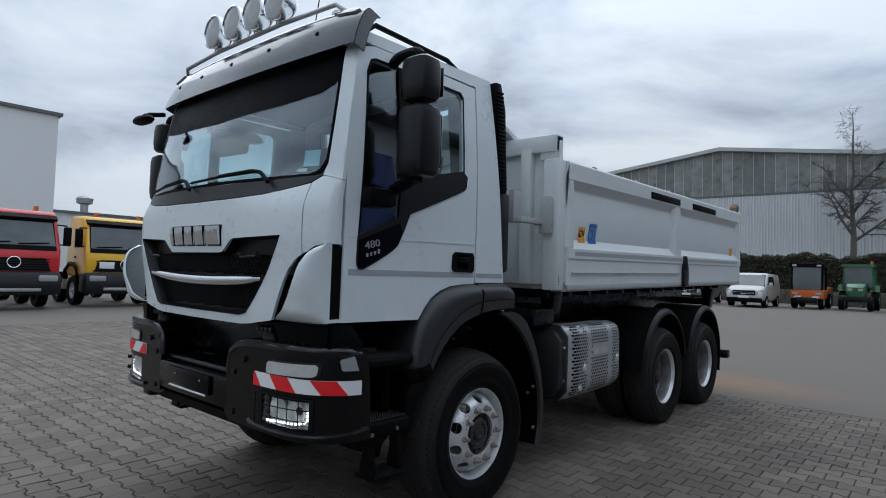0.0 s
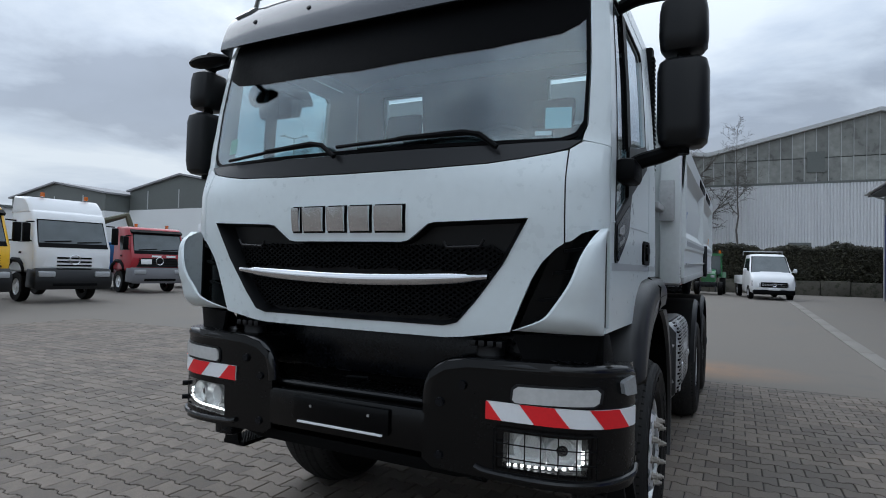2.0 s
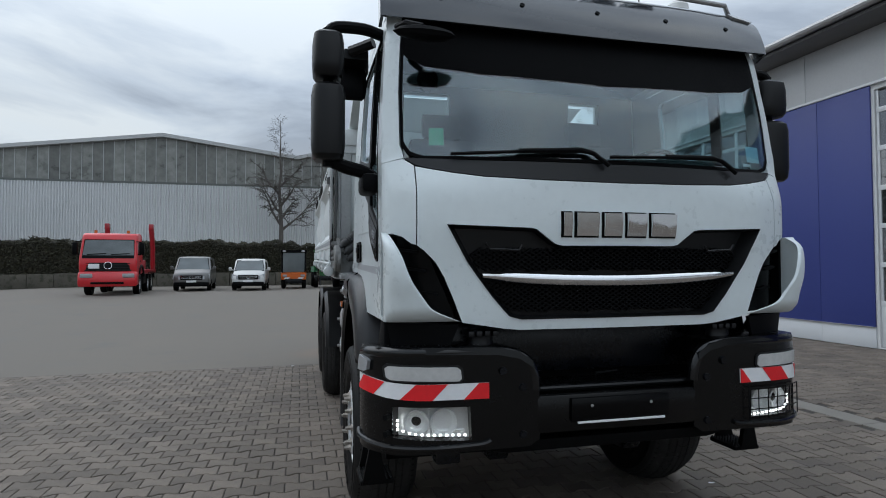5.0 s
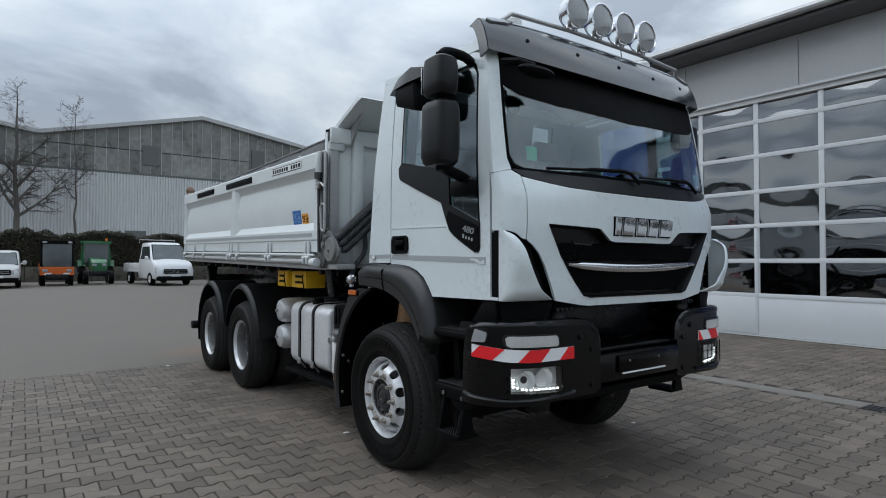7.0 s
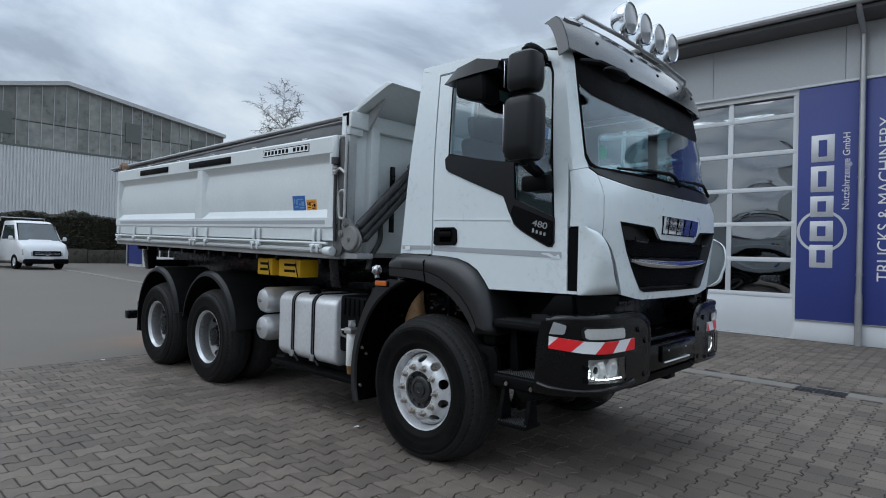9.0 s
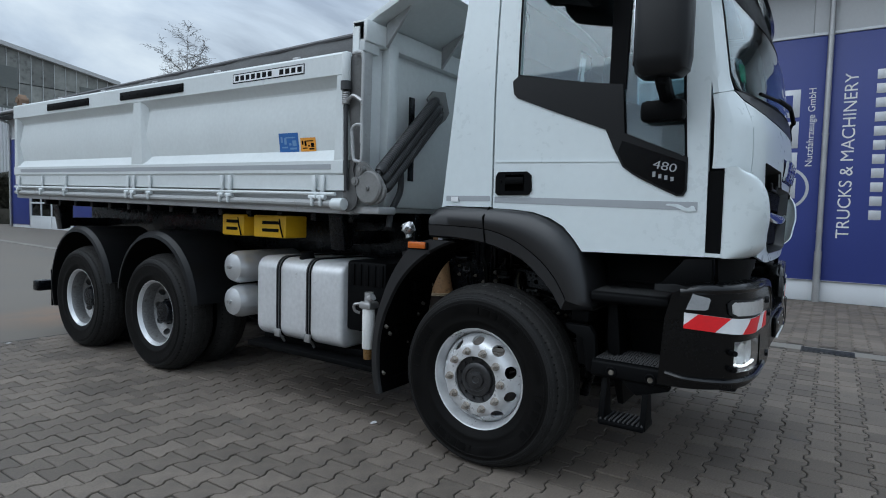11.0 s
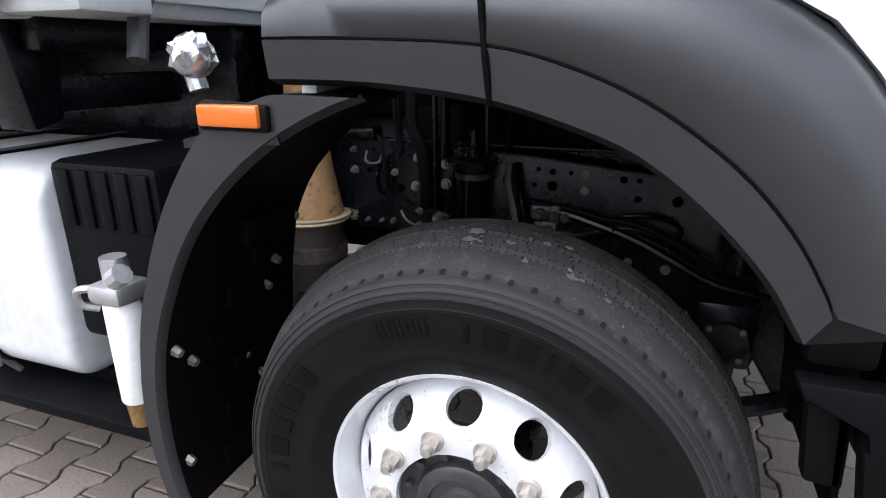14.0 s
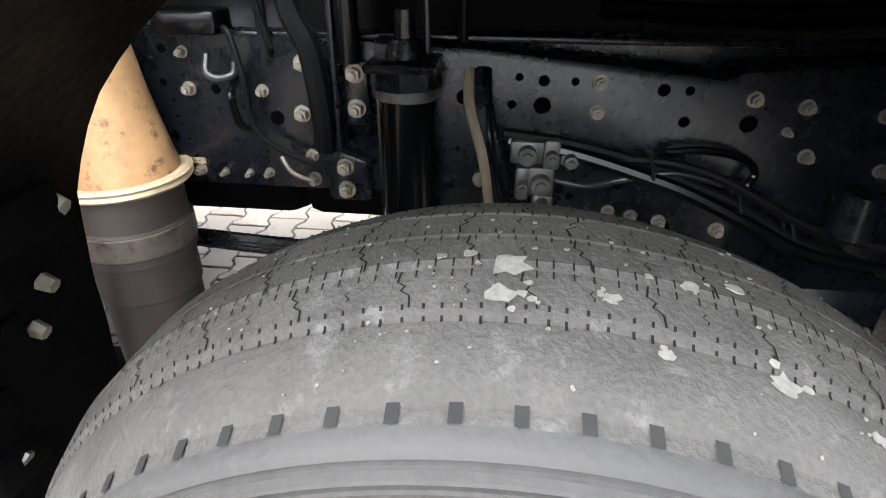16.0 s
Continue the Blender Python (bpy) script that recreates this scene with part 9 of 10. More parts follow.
def parked_truck(at, turn, col, label, height=3.05, axles=(1.4, 4.6, 6.0), roofcol=None, bumpercol=None, glassm=PALEGLASS, high=0.0, grille="dark", length=7.6, visor=False, stripe=None):
    t = thing("parked_truck", label, "truck", at, "parked trucks", turn=turn)
    k = height / 3.05
    b_ = B()
    prof = [(.10, 1.0), (.02, 1.25), (.0, 1.75 * k), (.10, 1.95 * k), (.37, 2.72 * k), (.42, 2.90 * k), (.55, 3.0 * k), (1.0, 3.03 * k), (1.75, 3.05 * k), (1.95, 2.95 * k), (2.0, 1.3), (1.9, 1.0)]
    hull(b_, prof, 1.22, .10, lambda z: 1 if z < 2.0 else 1 - .04 * (z - 2.0))
    cab_ = part("cab", b_, col, t)
    bm = B()
    patch(bm, [(-1.08, 1.93 * k), (1.08, 1.93 * k), (1.02, 2.66 * k), (-1.02, 2.66 * k)], lambda x, z: (x, .10 + (z - 1.95 * k) * .36 - .025, z), .01, .2)
    part("windscreen", bm, glassm, cab_)
    bm = B()
    patch(bm, [(-1.10, 1.79 * k), (1.10, 1.79 * k), (1.09, 1.935 * k), (-1.09, 1.935 * k)], lambda x, z: (x, (z - 1.75 * k) * .5 - .022, z), .01, .3)
    part("cowl", bm, BLACK, cab_)
    bm = B()
    patch(bm, [(-1.10, 1.93 * k), (1.10, 1.93 * k), (1.06, 2.70 * k), (-1.06, 2.70 * k)], lambda x, z: (x, .10 + (z - 1.95 * k) * .36 - .016, z), .01, .3)
    part("screen_border", bm, BLACK, cab_)
    bm = B()
    tube(bm, [(-.9, .06, 1.97 * k), (-.1, .07, 2.02 * k)], .02, 5)
    tube(bm, [(.1, .06, 1.97 * k), (.9, .07, 2.02 * k)], .02, 5)
    part("wiper", bm, BLACK, cab_)
    for s in (1, -1):
        bm = B()
        prism(bm, [(.42, 1.95 * k), (1.25, 1.95 * k), (1.25, 2.6 * k), (.6, 2.6 * k)], "x", s * 1.205, s * 1.216)
        part("side_window", bm, DGLASS, cab_)
        bm = B()
        box(bm, (s * 1.30, .10, 1.95 * k), (s * 1.52, .24, 2.55 * k), .05)
        tube(bm, [(s * 1.15, .3, 2.6 * k), (s * 1.4, .18, 2.58 * k)], .025, 6)
        tube(bm, [(s * 1.15, .3, 1.98 * k), (s * 1.4, .18, 1.99 * k)], .025, 6)
        part("mirror", bm, BLACK, cab_)
        bm = B()
        box(bm, (s * .62, -.175, .86), (s * 1.14, -.05, 1.06), .05)
        part("headlight", bm, LENS, cab_)
        bm = B()
        tube(bm, [(s * 1.19, .75, 1.05), (s * 1.2, .85, 1.25), (s * 1.2, 1.1, 1.4), (s * 1.2, 1.6, 1.42), (s * 1.2, 2.0, 1.2), (s * 1.2, 2.1, .9)], .09, 8)
        part("wing", bm, BLACK, cab_)
        bm = B()
        box(bm, (s * 1.219, .95, 1.62), (s * 1.235, 1.15, 1.70), .01)
        part("door_handle", bm, BLACK, cab_)
    bm = B()
    patch(bm, [(-.98, 1.18), (.98, 1.18), (1.02, 1.58), (-1.02, 1.58)], lambda x, z: (x, -.012 + .06 * (x / 1.1) ** 4, z), .02, .3)
    g = part("grille", bm, GREYPL if grille == "dark" else P_WHT, cab_)
    for q in range(5):
        bm = B()
        z = 1.22 + q * .075
        if grille == "dark":
            box(bm, (-.92, -.03, z), (.92, -.012, z + .03), .008)
            part("grille_slat", bm, BLACK, g)
        else:
            box(bm, (-.55, -.03, z - .25 + q * .05), (.55, -.012, z - .19 + q * .05), .008)
            part("grille_slat", bm, BLACK, g)
    bm = B()
    lathe(bm, [(.15, .0), (.165, .012), (.18, 0), (.165, -.012)], 28, Matrix.Translation((0, -.045, 1.44)) @ Matrix.Rotation(radians(90), 4, "X"), closed=True)
    part("front_badge", bm, CHROME, g)
    if grille == "dark":
        bm = B()
        box(bm, (-.82, -.05, 1.30), (-.36, -.03, 1.52), .004)
        part("paper_plate", bm, WHITEFILM, g)
    bm = B()
    prof = [(-.08, .45), (-.14, .6), (-.12, 1.0), (.0, 1.15), (.5, 1.15), (.6, .5)]
    hull(bm, prof, 1.24, .08)
    part("bumper", bm, bumpercol or GREYPL, t, "dark truck bumper")
    bm = B()
    box(bm, (-.7, -.165, .56), (.7, -.13, .66), .02)
    part("bumper_slot", bm, BLACK if bumpercol else STEEL, t)
    if high:
        bm = B()
        prof = [(.5, 2.9 * k), (.62, 3.15 * k), (.95, 3.0 * k + high), (1.9, 3.05 * k + high), (2.05, 2.9 * k)]
        hull(bm, prof, 1.18, .12)
        part("high_roof", bm, roofcol or col, t, "high roof with wind deflector")
    if visor:
        bm = B()
        hull(bm, [(.28, 2.70 * k), (.32, 2.71 * k), (.50, 2.88 * k), (.42, 2.89 * k), (.24, 2.77 * k)], 1.15, .03)
        part("visor", bm, BLACK, t)
    for x in (-.7, .7):
        bm = B()
        cyl(bm, (x, .9, 3.03 * k + high), (x, .9, 3.17 * k + high), .07, seg=12)
        part("roof_beacon", bm, AMBER, t)
    bm = B()
    for s in (1, -1):
        box(bm, (s * .32, 1.6, .72), (s * .44, length, 1.0), .01)
    for y in (2.4, 4, length - .2):
        box(bm, (-.44, y, .75), (.44, y + .15, .95))
    part("chassis", bm, CHASSIS, t)
    bm = B()
    box(bm, (-1.15, 2.5, .5), (-.6, 3.7, 1.0), .05)
    part("tank", bm, ALU, t)
    bm = B()
    box(bm, (1.15, 2.5, .5), (.6, 3.7, 1.0), .05)
    part("battery_box", bm, BLACK, t)
    for n_, y in enumerate(axles):
        for s in (1, -1):
            roll(t, s * (1.05 if n_ == 0 else 1.0), y, .5)
    for s in (1, -1):
        bm = B()
        y0, y1 = axles[1] - .65, axles[-1] + .65
        prism(bm, [(y0, .75), (y0 + .1, 1.1), (y1 - .1, 1.1), (y1, .75), (y1 - .14, 1.06), (y0 + .14, 1.06)], "x", s * .75, s * 1.22)
        part("mudguard", bm, BLACK, t)
    return t


parked_truck((-17.4, 3.0, 0), 90, P_RED, "red four-axle tipper chassis with dark visor", 3.1, (1.4, 3.2, 5.6, 7.0), visor=True, length=9)
parked_truck((-17.9, 6.3, 0), 90, P_YEL, "yellow four-axle chassis truck with dark bumper", 3.1, (1.4, 3.2, 5.6, 7.0), visor=True, length=9)
parked_truck((-18.6, 9.8, 0), 84, P_WHT, "white high-roof tractor unit", 3.15, (1.4, 5.1), high=.45, grille="white", bumpercol=GREYPL, length=6.2)
mred = parked_truck((-21.7, 15.4, 0), 78, P_DRED, "dark red crane truck with grey bumper", 3.0, (1.4, 4.9, 6.2), bumpercol=mat("faded_grey_bumper", (.13, .13, .14), .6), visor=True, length=8.5)
# crane, cable reel and load behind its cab
bm = B()
box(bm, (-.35, 2.3, 1.0), (.35, 2.8, 2.4), .05)
tube(bm, [(0, 2.55, 2.4), (-.4, 2.6, 3.6), (-1.4, 3.2, 3.2), (-3.2, 4.6, 1.9)], .16, 8)
part("loader_crane", bm, mat("olive_crane", (.07, .07, .04), .6), mred, "olive loading crane")
bm = B()
box(bm, (-1.2, 3.2, 1.0), (1.2, 8.3, 1.3), .03)
box(bm, (-1.1, 3.4, 1.3), (1.1, 6.0, 2.3), .1)
part("flatbed", bm, mat("blue_tarp", (.03, .12, .30), .6, vary=.3, scale=2), mred, "blue-covered load bed")
bm = B()
for s in (-.35, .3):
    box(bm, (s, -.022, 1.62), (s + .42, -.015, 1.70))
part("door_bars", bm, WHITEFILM, mred)
# red skip lorry in the parked row
sk = parked_truck((-10.35, 28.0, .22), 6, P_RED, "red skip lorry with raised lifting arms", 3.05, (1.4, 4.7, 6.1), bumpercol=P_RED, length=7.6)
for s in (1, -1):
    bm = B()
    tube(bm, [(s * 1.1, 6.9, 1.2), (s * 1.15, 6.4, 2.4), (s * 1.12, 5.9, 3.6)], .13, 8)
    box(bm, (s * 1.0, 5.75, 3.5), (s * 1.24, 6.15, 3.85), .04)
    part("lift_arm", bm, P_DRED, sk, "red lifting arm")
bm = B()
box(bm, (-1.2, 2.3, 1.0), (1.2, 7.5, 1.25), .04)
box(bm, (-1.2, 2.4, 1.25), (1.2, 3.2, 1.75), .06)
part("skip_bed", bm, P_DRED, sk)
# white tractor unit further back
parked_truck((-35.7, 37.4, 0), 82, P_WHT, "white tractor unit with black grille", 3.1, (1.4, 5.0), high=.35, visor=True, length=6)

# small red platform truck
pt = thing("platform_truck", "small red and white aerial platform truck", "truck", (-23.0, 19.6, 0), "parked trucks", turn=72)
bm = B()
hull(bm, [(.0, .55), (.0, 1.15), (.12, 1.35), (.45, 2.15), (.7, 2.3), (1.6, 2.3), (1.75, 2.1), (1.75, .6)], .98, .08)
c_ = part("cab", bm, P_RED, pt)
bm = B()
patch(bm, [(-.88, 1.34), (.88, 1.34), (.82, 2.08), (-.82, 2.08)], lambda x, z: (x, .115 + (z - 1.35) * .42 - .012, z), .01, .2)
part("windscreen", bm, PALEGLASS, c_)
for s in (1, -1):
    bm = B()
    prism(bm, [(.42, 1.38), (1.3, 1.38), (1.3, 2.1), (.62, 2.1)], "x", s * .965, s * .985)
    part("side_window", bm, DGLASS, c_)
    bm = B()
    box(bm, (s * .65, -.02, .85), (s * .93, .02, 1.2), .03)
    part("headlight", bm, LENS, c_)
    bm = B()
    box(bm, (s * 1.05, .2, 1.4), (s * 1.18, .3, 1.8), .03)
    part("mirror", bm, BLACK, c_)
bm = B()
box(bm, (-.5, -.018, 1.0), (.5, -.005, 1.14), .003)
part("name_bar", bm, WHITEFILM, c_)
for q in range(4):
    bm = B()
    patch(bm, [(-.6 + q * .33, 1.18), (-.48 + q * .33, 1.18), (-.40 + q * .33, 1.3), (-.52 + q * .33, 1.3)], lambda x, z: (x, .012 + (z - 1.15) * .6 - .02, z), .004, .3)
    part("white_stripe", bm, WHITEFILM, c_)
bm = B()
hull(bm, [(-.1, .38), (-.12, .62), (.3, .66), (.3, .38)], 1.0, .05)
part("bumper", bm, P_WHT, pt)
bm = B()
box(bm, (-.95, 1.8, .7), (.95, 5.4, .95), .03)
part("flatbed", bm, P_WHT, pt)
bm = B()
tube(bm, [(0, 4.8, 1.0), (0, 4.6, 1.6), (.1, 1.2, 2.9)], .16, 8)
box(bm, (-.35, .6, 2.7), (.45, 1.4, 3.5), .08)
part("lift_boom", bm, P_WHT, pt, "white lifting boom with basket")
for y in (1.0, 4.1):
    for s in (1, -1):
        roll(pt, s * .82, y, .36)


def van(at, turn, col, label, prof, w, wheels, glass_box, r=.33, hoodgrille=True, name="van", taperz=1.1, taper=.16):
    v_ = thing(name, label, "van" if name == "van" else "car", at, "parked cars", turn=turn)
    bm = B()
    secs, last = [], len(prof) - 3
    for n, (y_, zt) in enumerate(prof[1:-1]):
        # rounded in plan at nose and tail, leaning in above the waist
        wy = w * {0: .78, 1: .93, 2: .985, last: .95}.get(n, 1.0)
        wt = wy * (1 - taper * max(0, zt - taperz)) - (.05 if zt <= taperz else .0)
        zb = .30 if n else .34
        mid_z = min(taperz, zb + .72 * (zt - zb))
        half_ = [(wy * .86, zb), (wy * .98, zb + .08), (wy, zb + .5 * (mid_z - zb)), (wy, mid_z), (wt, zt - .055), (wt - .03, zt - .02), (wt - .10, zt), (wt * .5, zt + .018)]
        secs.append([(x_, y_, z_) for x_, z_ in half_] + [(-x_, y_, z_) for x_, z_ in reversed(half_)])
    loft(bm, secs)
    b_ = part("body", bm, col, v_, sharp=.9)
    (ya, za, xa), (yb, zb, xb) = glass_box
    bm = B()
    n_ = Vector((0, -(zb - za), (yb - ya))).normalized() * .028
    patch(bm, [(-xa, 0), (xa, 0), (xb, 1), (-xb, 1)], lambda x, u: (x, ya + (yb - ya) * u + n_.y, za + (zb - za) * u + n_.z), .01, .25)
    part("windscreen", bm, PALEGLASS, b_)
    bm = B()
    patch(bm, [(-xa * 1.04, -.06), (xa * 1.04, -.06), (xb * 1.06, 1.05), (-xb * 1.06, 1.05)], lambda x, u: (x, ya + (yb - ya) * u + n_.y * .6, za + (zb - za) * u + n_.z * .6), .01, .25)
    part("screen_border", bm, BLACK, b_)
    for s in (1, -1):
        bm = B()
        xw = w * (1 - taper * max(0, (za + zb) / 2 - taperz))
        y2 = yb + (1.25 if name == "van" else 1.0)
        vs = [bm.verts.new((s * (xx + .004), yy, zz)) for yy, zz, xx in ((ya + .25, za + .05, w * (1 - taper * max(0, za + .05 - taperz))), (y2, za + .05, w * (1 - taper * max(0, za + .05 - taperz))), (y2, zb - .06, w * (1 - taper * max(0, zb - .06 - taperz))), (yb + .12, zb - .06, w * (1 - taper * max(0, zb - .06 - taperz))))]
        bm.faces.new(vs)
        r_ = bmesh.ops.extrude_face_region(bm, geom=bm.faces[:])
        for q in r_["geom"]:
            if isinstance(q, bmesh.types.BMVert):
                q.co.x -= s * .03
        part("side_window", bm, DGLASS, b_)
        bm = B()
        box(bm, (s * (w + .06), ya + .1, za), (s * (w + .24), ya + .22, za + .2), .05)
        tube(bm, [(s * (w - .06), ya + .25, za + .02), (s * (w + .1), ya + .18, za + .06)], .03, 6)
        part("wing_mirror", bm, col if name == "van" else BLACK, b_)
        bm = B()
        y_f = prof[1][0]
        secs = [[(s * (w - .40), y_f - .03, .64), (s * (w - .40), y_f - .0, .80), (s * (w - .03), y_f + .20, .95), (s * (w - .01), y_f + .12, .68)],
                [(s * (w - .40), y_f + .2, .66), (s * (w - .40), y_f + .2, .80), (s * (w - .08), y_f + .34, .92), (s * (w - .06), y_f + .3, .70)]]
        loft(bm, secs)
        part("headlight", bm, LENS, b_)
    bm = B()
    y_f = prof[1][0]
    box(bm, (-w * .60, y_f - .035, .62), (w * .60, y_f + .14, .88), .04)
    g = part("grille", bm, BLACK, b_)
    for q in range(2):
        bm = B()
        box(bm, (-w * .54, y_f - .046, .70 + .075 * q), (w * .54, y_f - .03, .715 + .075 * q), .003)
        part("grille_slat", bm, CHROME, g)
    bm = B()
    lathe(bm, [(.085, .0), (.10, .01), (.10, -.01)], 20, Matrix.Translation((0, y_f - .05, .76)) @ Matrix.Rotation(radians(90), 4, "X"), closed=True)
    part("badge", bm, CHROME, g)
    bm = B()
    box(bm, (-w * .93, y_f - .07, .26), (w * .93, y_f + .25, .50), .06)
    part("lower_bumper", bm, BLACK, b_)
    bm = B()
    box(bm, (-.26, y_f - .075, .48), (.26, y_f - .055, .59), .005)
    part("number_plate", bm, WHITEFILM, b_)
    for y in wheels:
        for s in (1, -1):
            roll(v_, s * (w - .1), y, r)
    return v_


VP = [(.05, .30), (.0, .62), (.06, .90), (.30, 1.05), (.85, 1.20), (1.45, 1.86), (1.8, 1.93), (4.9, 1.90), (5.1, 1.3), (5.1, .35)]
van((-7.3, 31.8, .25), 4, P_ANT, "anthracite passenger van with tinted rear windows", VP, .97, (.95, 4.1), ((.86, 1.20, .84), (1.44, 1.83, .72)))
CP = [(.05, .28), (.0, .58), (.06, .82), (.30, .98), (.80, 1.10), (1.45, 1.72), (1.8, 1.80), (4.1, 1.76), (4.3, 1.2), (4.3, .32)]
van((-4.3, 31.6, .25), 0, P_SIL, "silver compact van parked by a hedge", CP, .91, (.85, 3.5), ((.83, 1.11, .79), (1.42, 1.68, .68)), r=.31)
SP = [(.05, .30), (.0, .70), (.08, 1.02), (.40, 1.22), (.85, 1.36), (1.50, 2.20), (1.85, 2.32), (2.9, 2.32), (3.0, 2.2), (3.0, .5)]
sp_ = van((3.3, 31.0, .25), 8, P_WHT, "white crew-cab pick-up van with roof bar", SP, 1.0, (1.0, 4.6), ((.88, 1.37, .86), (1.47, 2.16, .74)), r=.35)
bm = B()
box(bm, (-1.0, 3.05, .7), (1.0, 5.7, .82), .02)
box(bm, (-1.0, 3.05, .82), (-.96, 5.7, 1.2), .01); box(bm, (.96, 3.05, .82), (1.0, 5.7, 1.2), .01); box(bm, (-1.0, 5.66, .82), (1.0, 5.7, 1.2), .01)
part("load_bed", bm, P_WHT, sp_, "white dropside load bed")
bm = B()
tube(bm, [(-.95, 2.95, 2.3), (-.95, 2.95, 2.5), (.95, 2.95, 2.5), (.95, 2.95, 2.3)], .025, 6)
part("roof_bar", bm, STEEL, sp_)
SUV = [(.05, .30), (.0, .60), (.10, .88), (.9, 1.02), (1.3, 1.08), (1.95, 1.58), (2.3, 1.65), (3.6, 1.60), (4.4, 1.15), (4.6, .85), (4.6, .35)]
van((-31.9, 35.6, 0), 4, P_BLU, "dark blue estate car", SUV, .94, (.9, 3.7), ((1.33, 1.09, .78), (1.92, 1.56, .62)), r=.35, name="parked_car")

# orange municipal carrier
oc = thing("municipal_vehicle", "orange compact municipal carrier with glazed cab", "vehicle", (-1.85, 34.0, .25), "parked cars", turn=0)
bm = B()
hull(bm, [(.0, .55), (-.02, .95), (.1, 1.0), (1.5, 1.0), (1.5, .55)], .75, .05)
part("body", bm, P_ORA, oc)
bm = B()
for s in (1, -1):
    tube(bm, [(s * .68, .05, 1.0), (s * .68, .2, 2.2), (s * .68, 1.4, 2.2), (s * .68, 1.45, 1.0)], .05, 8)
hull(bm, [(.05, 2.18), (.05, 2.36), (1.55, 2.36), (1.55, 2.18)], .78, .05)
c_ = part("cab_frame", bm, BLACK, oc)
bm = B()
box(bm, (-.64, 1.4, 1.0), (.64, 1.43, 2.2))
part("rear_glass", bm, PALEGLASS, c_)
bm = B()
box(bm, (-.64, .06, 1.0), (.64, .10, 2.2))
part("cab_glass", bm, PALEGLASS, c_)
for s in (1, -1):
    bm = B()
    box(bm, (s * .45, -.05, 2.22), (s * .66, .06, 2.33), .03)
    part("work_lamp", bm, LENS, oc)
    bm = B()
    box(bm, (s * .4, -.04, .72), (s * .66, .02, .86), .03)
    part("headlight", bm, LENS, oc)
    bm = B()
    patch(bm, [(-.2, .58), (.1, .58), (.2, .68), (-.1, .68)], lambda x, z, s=s: (x + s * .4, -.03, z), .01, .3)
    part("warning_stripe", bm, WHITEFILM, oc)
bm = B()
box(bm, (-.75, 1.6, .8), (.75, 3.6, 1.15), .03)
part("load_bed", bm, P_ORA, oc)
bm = B()
box(bm, (-.5, -.25, .3), (.5, .0, .6), .04)
part("front_hitch", bm, CHASSIS, oc)
for y in (.5, 2.8):
    for s in (1, -1):
        roll(oc, s * .62, y, .40)
# green tractor
gt_ = thing("tractor", "small green tractor with cab", "tractor", (.15, 35.2, .25), "parked cars", turn=0)
bm = B()
hull(bm, [(-.1, .75), (-.12, 1.2), (.1, 1.38), (1.4, 1.5), (1.4, .75)], .40, .10)
part("bonnet", bm, P_GRN, gt_, "green bonnet")
bm = B()
for s in (1, -1):
    for y in (1.45, 2.7):
        tube(bm, [(s * .68, y, 1.1), (s * .62, y + .05, 2.35)], .05, 8)
hull(bm, [(1.3, 2.32), (1.3, 2.46), (2.85, 2.46), (2.85, 2.32)], .74, .05)
c_ = part("tractor_cab", bm, P_GRN, gt_)
bm = B()
box(bm, (-.62, 2.68, 1.2), (.62, 2.71, 2.32))
part("rear_glass", bm, PALEGLASS, c_)
bm = B()
box(bm, (-.62, 1.46, 1.2), (.62, 1.49, 2.32))
part("cab_glass", bm, PALEGLASS, c_)
bm = B()
box(bm, (-.5, -.4, .45), (.5, -.1, .75), .04)
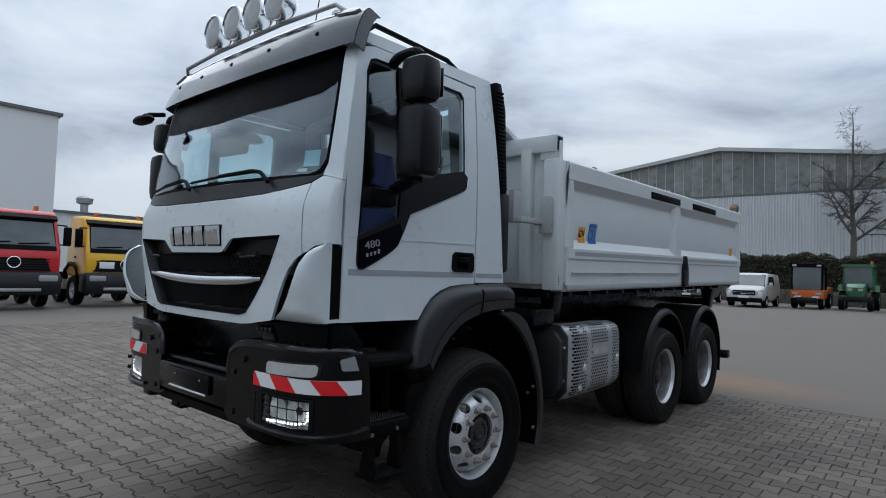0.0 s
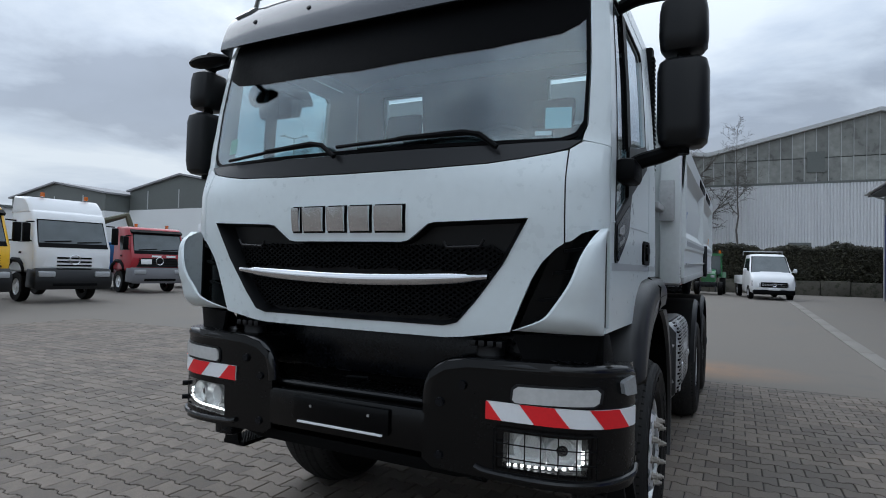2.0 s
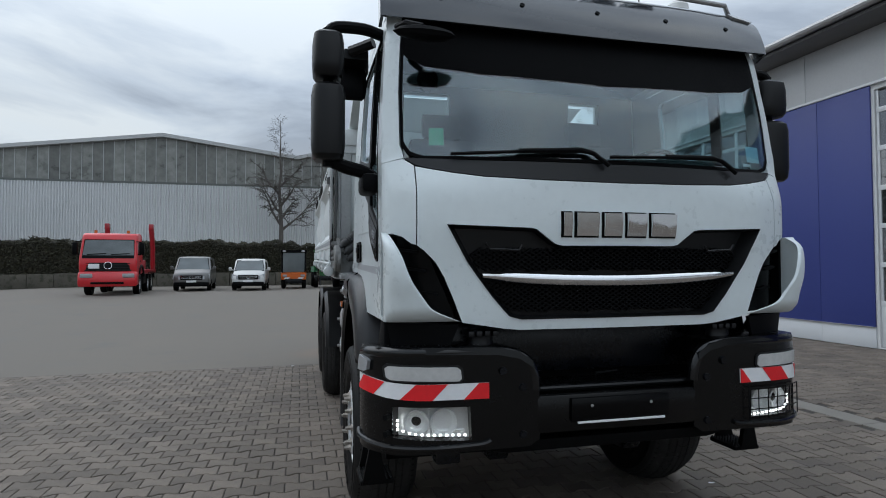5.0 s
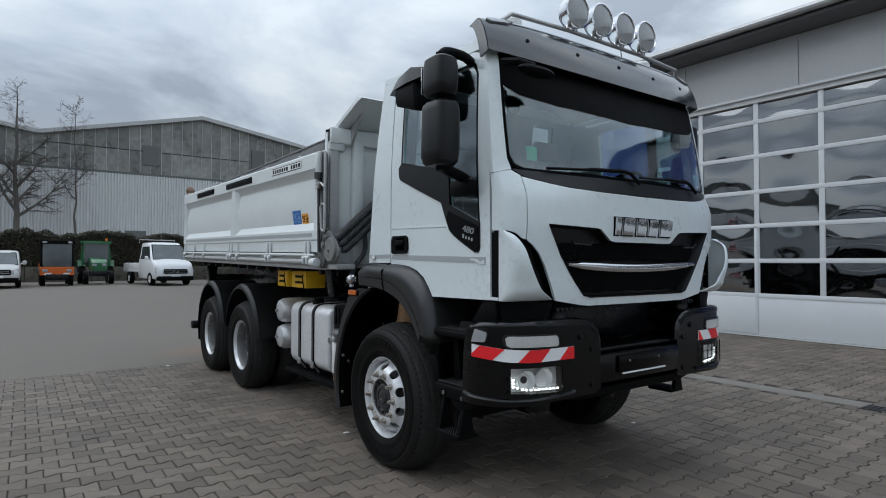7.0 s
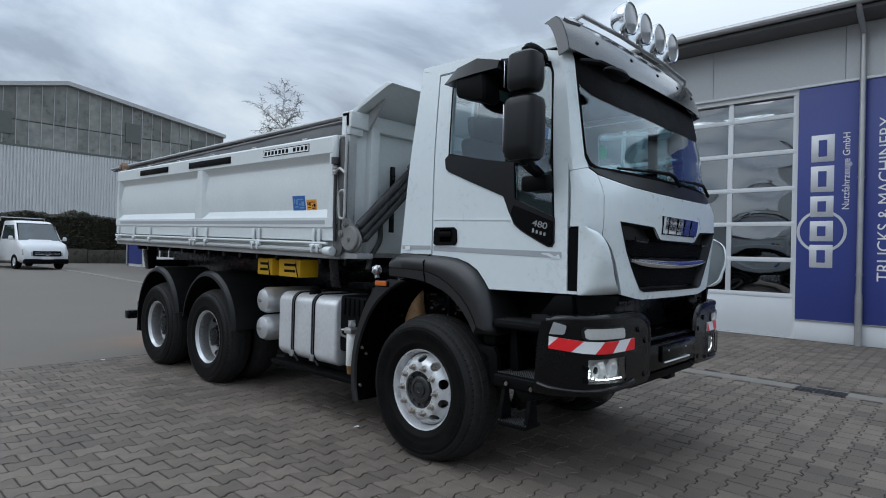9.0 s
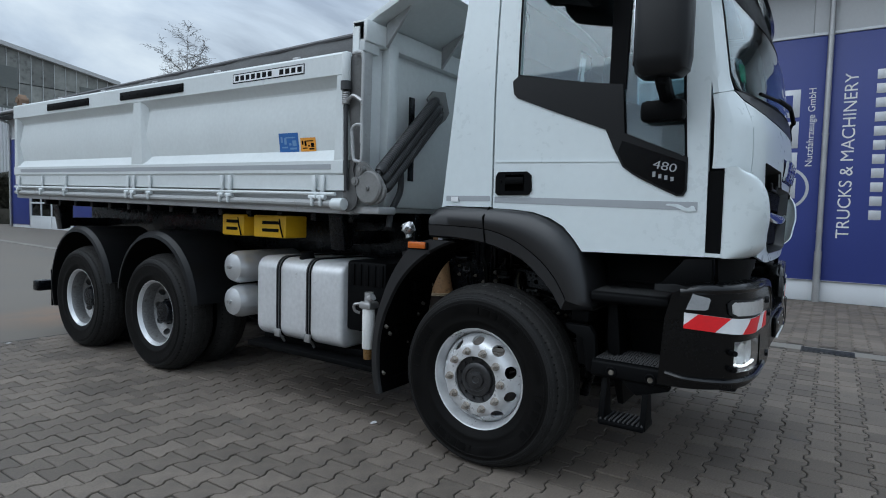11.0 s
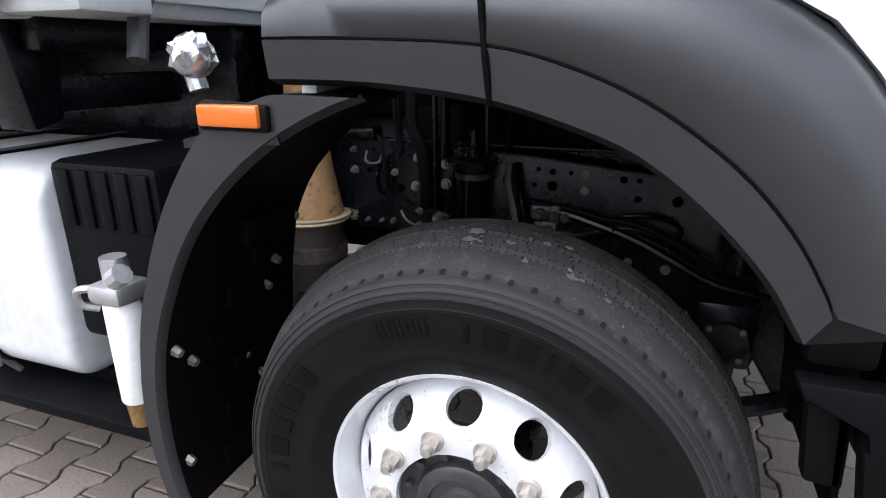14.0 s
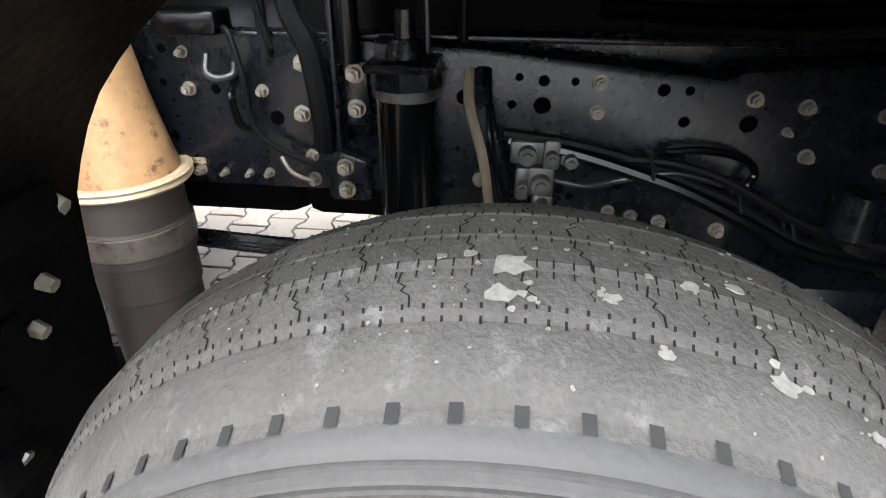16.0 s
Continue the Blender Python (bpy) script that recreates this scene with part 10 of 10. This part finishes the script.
tube(bm, [(-.4, -.3, .6), (-.4, -.6, .2)], .04, 6); tube(bm, [(.4, -.3, .6), (.4, -.6, .2)], .04, 6)
part("front_linkage", bm, CHASSIS, gt_)
for s in (1, -1):
    bm = B()
    box(bm, (s * .12, -.14, 1.0), (s * .34, -.10, 1.15), .02)
    part("headlight", bm, LENS, gt_)
    bm = B()
    prism(bm, [(1.55, 1.0), (1.7, 1.35), (2.5, 1.35), (2.75, 1.0), (2.5, 1.28), (1.75, 1.28)], "x", s * .5, s * .92)
    part("rear_wing", bm, P_GRN, gt_)
    roll(gt_, s * .62, .3, .38)
    roll(gt_, s * .72, 2.1, .58)
# traffic the far side: orange beacon on the tractor roof
bm = B()
cyl(bm, (.55, 2.0, 2.46), (.55, 2.0, 2.66), .07, seg=12)
part("roof_beacon", bm, AMBER, gt_)
# rounded shrub by the far halls
rnd = random.Random(77)
v, f = leaf_cloud(2500, lambda: (lambda a, b, r: (-24.6 + 1.6 * r * math.cos(a) * math.cos(b), 40.6 + 1.2 * r * math.sin(a) * math.cos(b), 1.1 + 1.2 * r * math.sin(b)))(rnd.uniform(0, 6.28), rnd.uniform(-1.2, 1.5), rnd.uniform(.75, 1.0)), .10, rnd)
me = bpy.data.meshes.new("shrub")
me.from_pydata(v, [], f)
me.materials.append(LEAF)
tagged(new("shrub", me), "clipped dark evergreen shrub beside the car", "shrub")

# ---------- single pavers where the walk ends ----------
SHAPES = {}
rnd = random.Random(6)
for j in range(-2, 20):
    for i in range(-20, -4):
        cx, cy = i * PL + (j % 2) * PL / 2 + PL / 2, (j + .5) * PH
        if not near(cx, cy):
            continue
        kind_ = (j % 2, rnd.randrange(3))
        if kind_ not in SHAPES:
            vv, ff = paver_geometry([(0, kind_[0])], random.Random(kind_[1]))
            me = bpy.data.meshes.new("paver")
            me.from_pydata(vv, [], ff)
            me.materials.append(PAVEO)
            SHAPES[kind_] = me
        ob = new("paver", SHAPES[kind_])
        ob.parent = pavement
        ob.matrix_basis = Matrix.Translation((i * PL, (j - j % 2) * PH, 0))
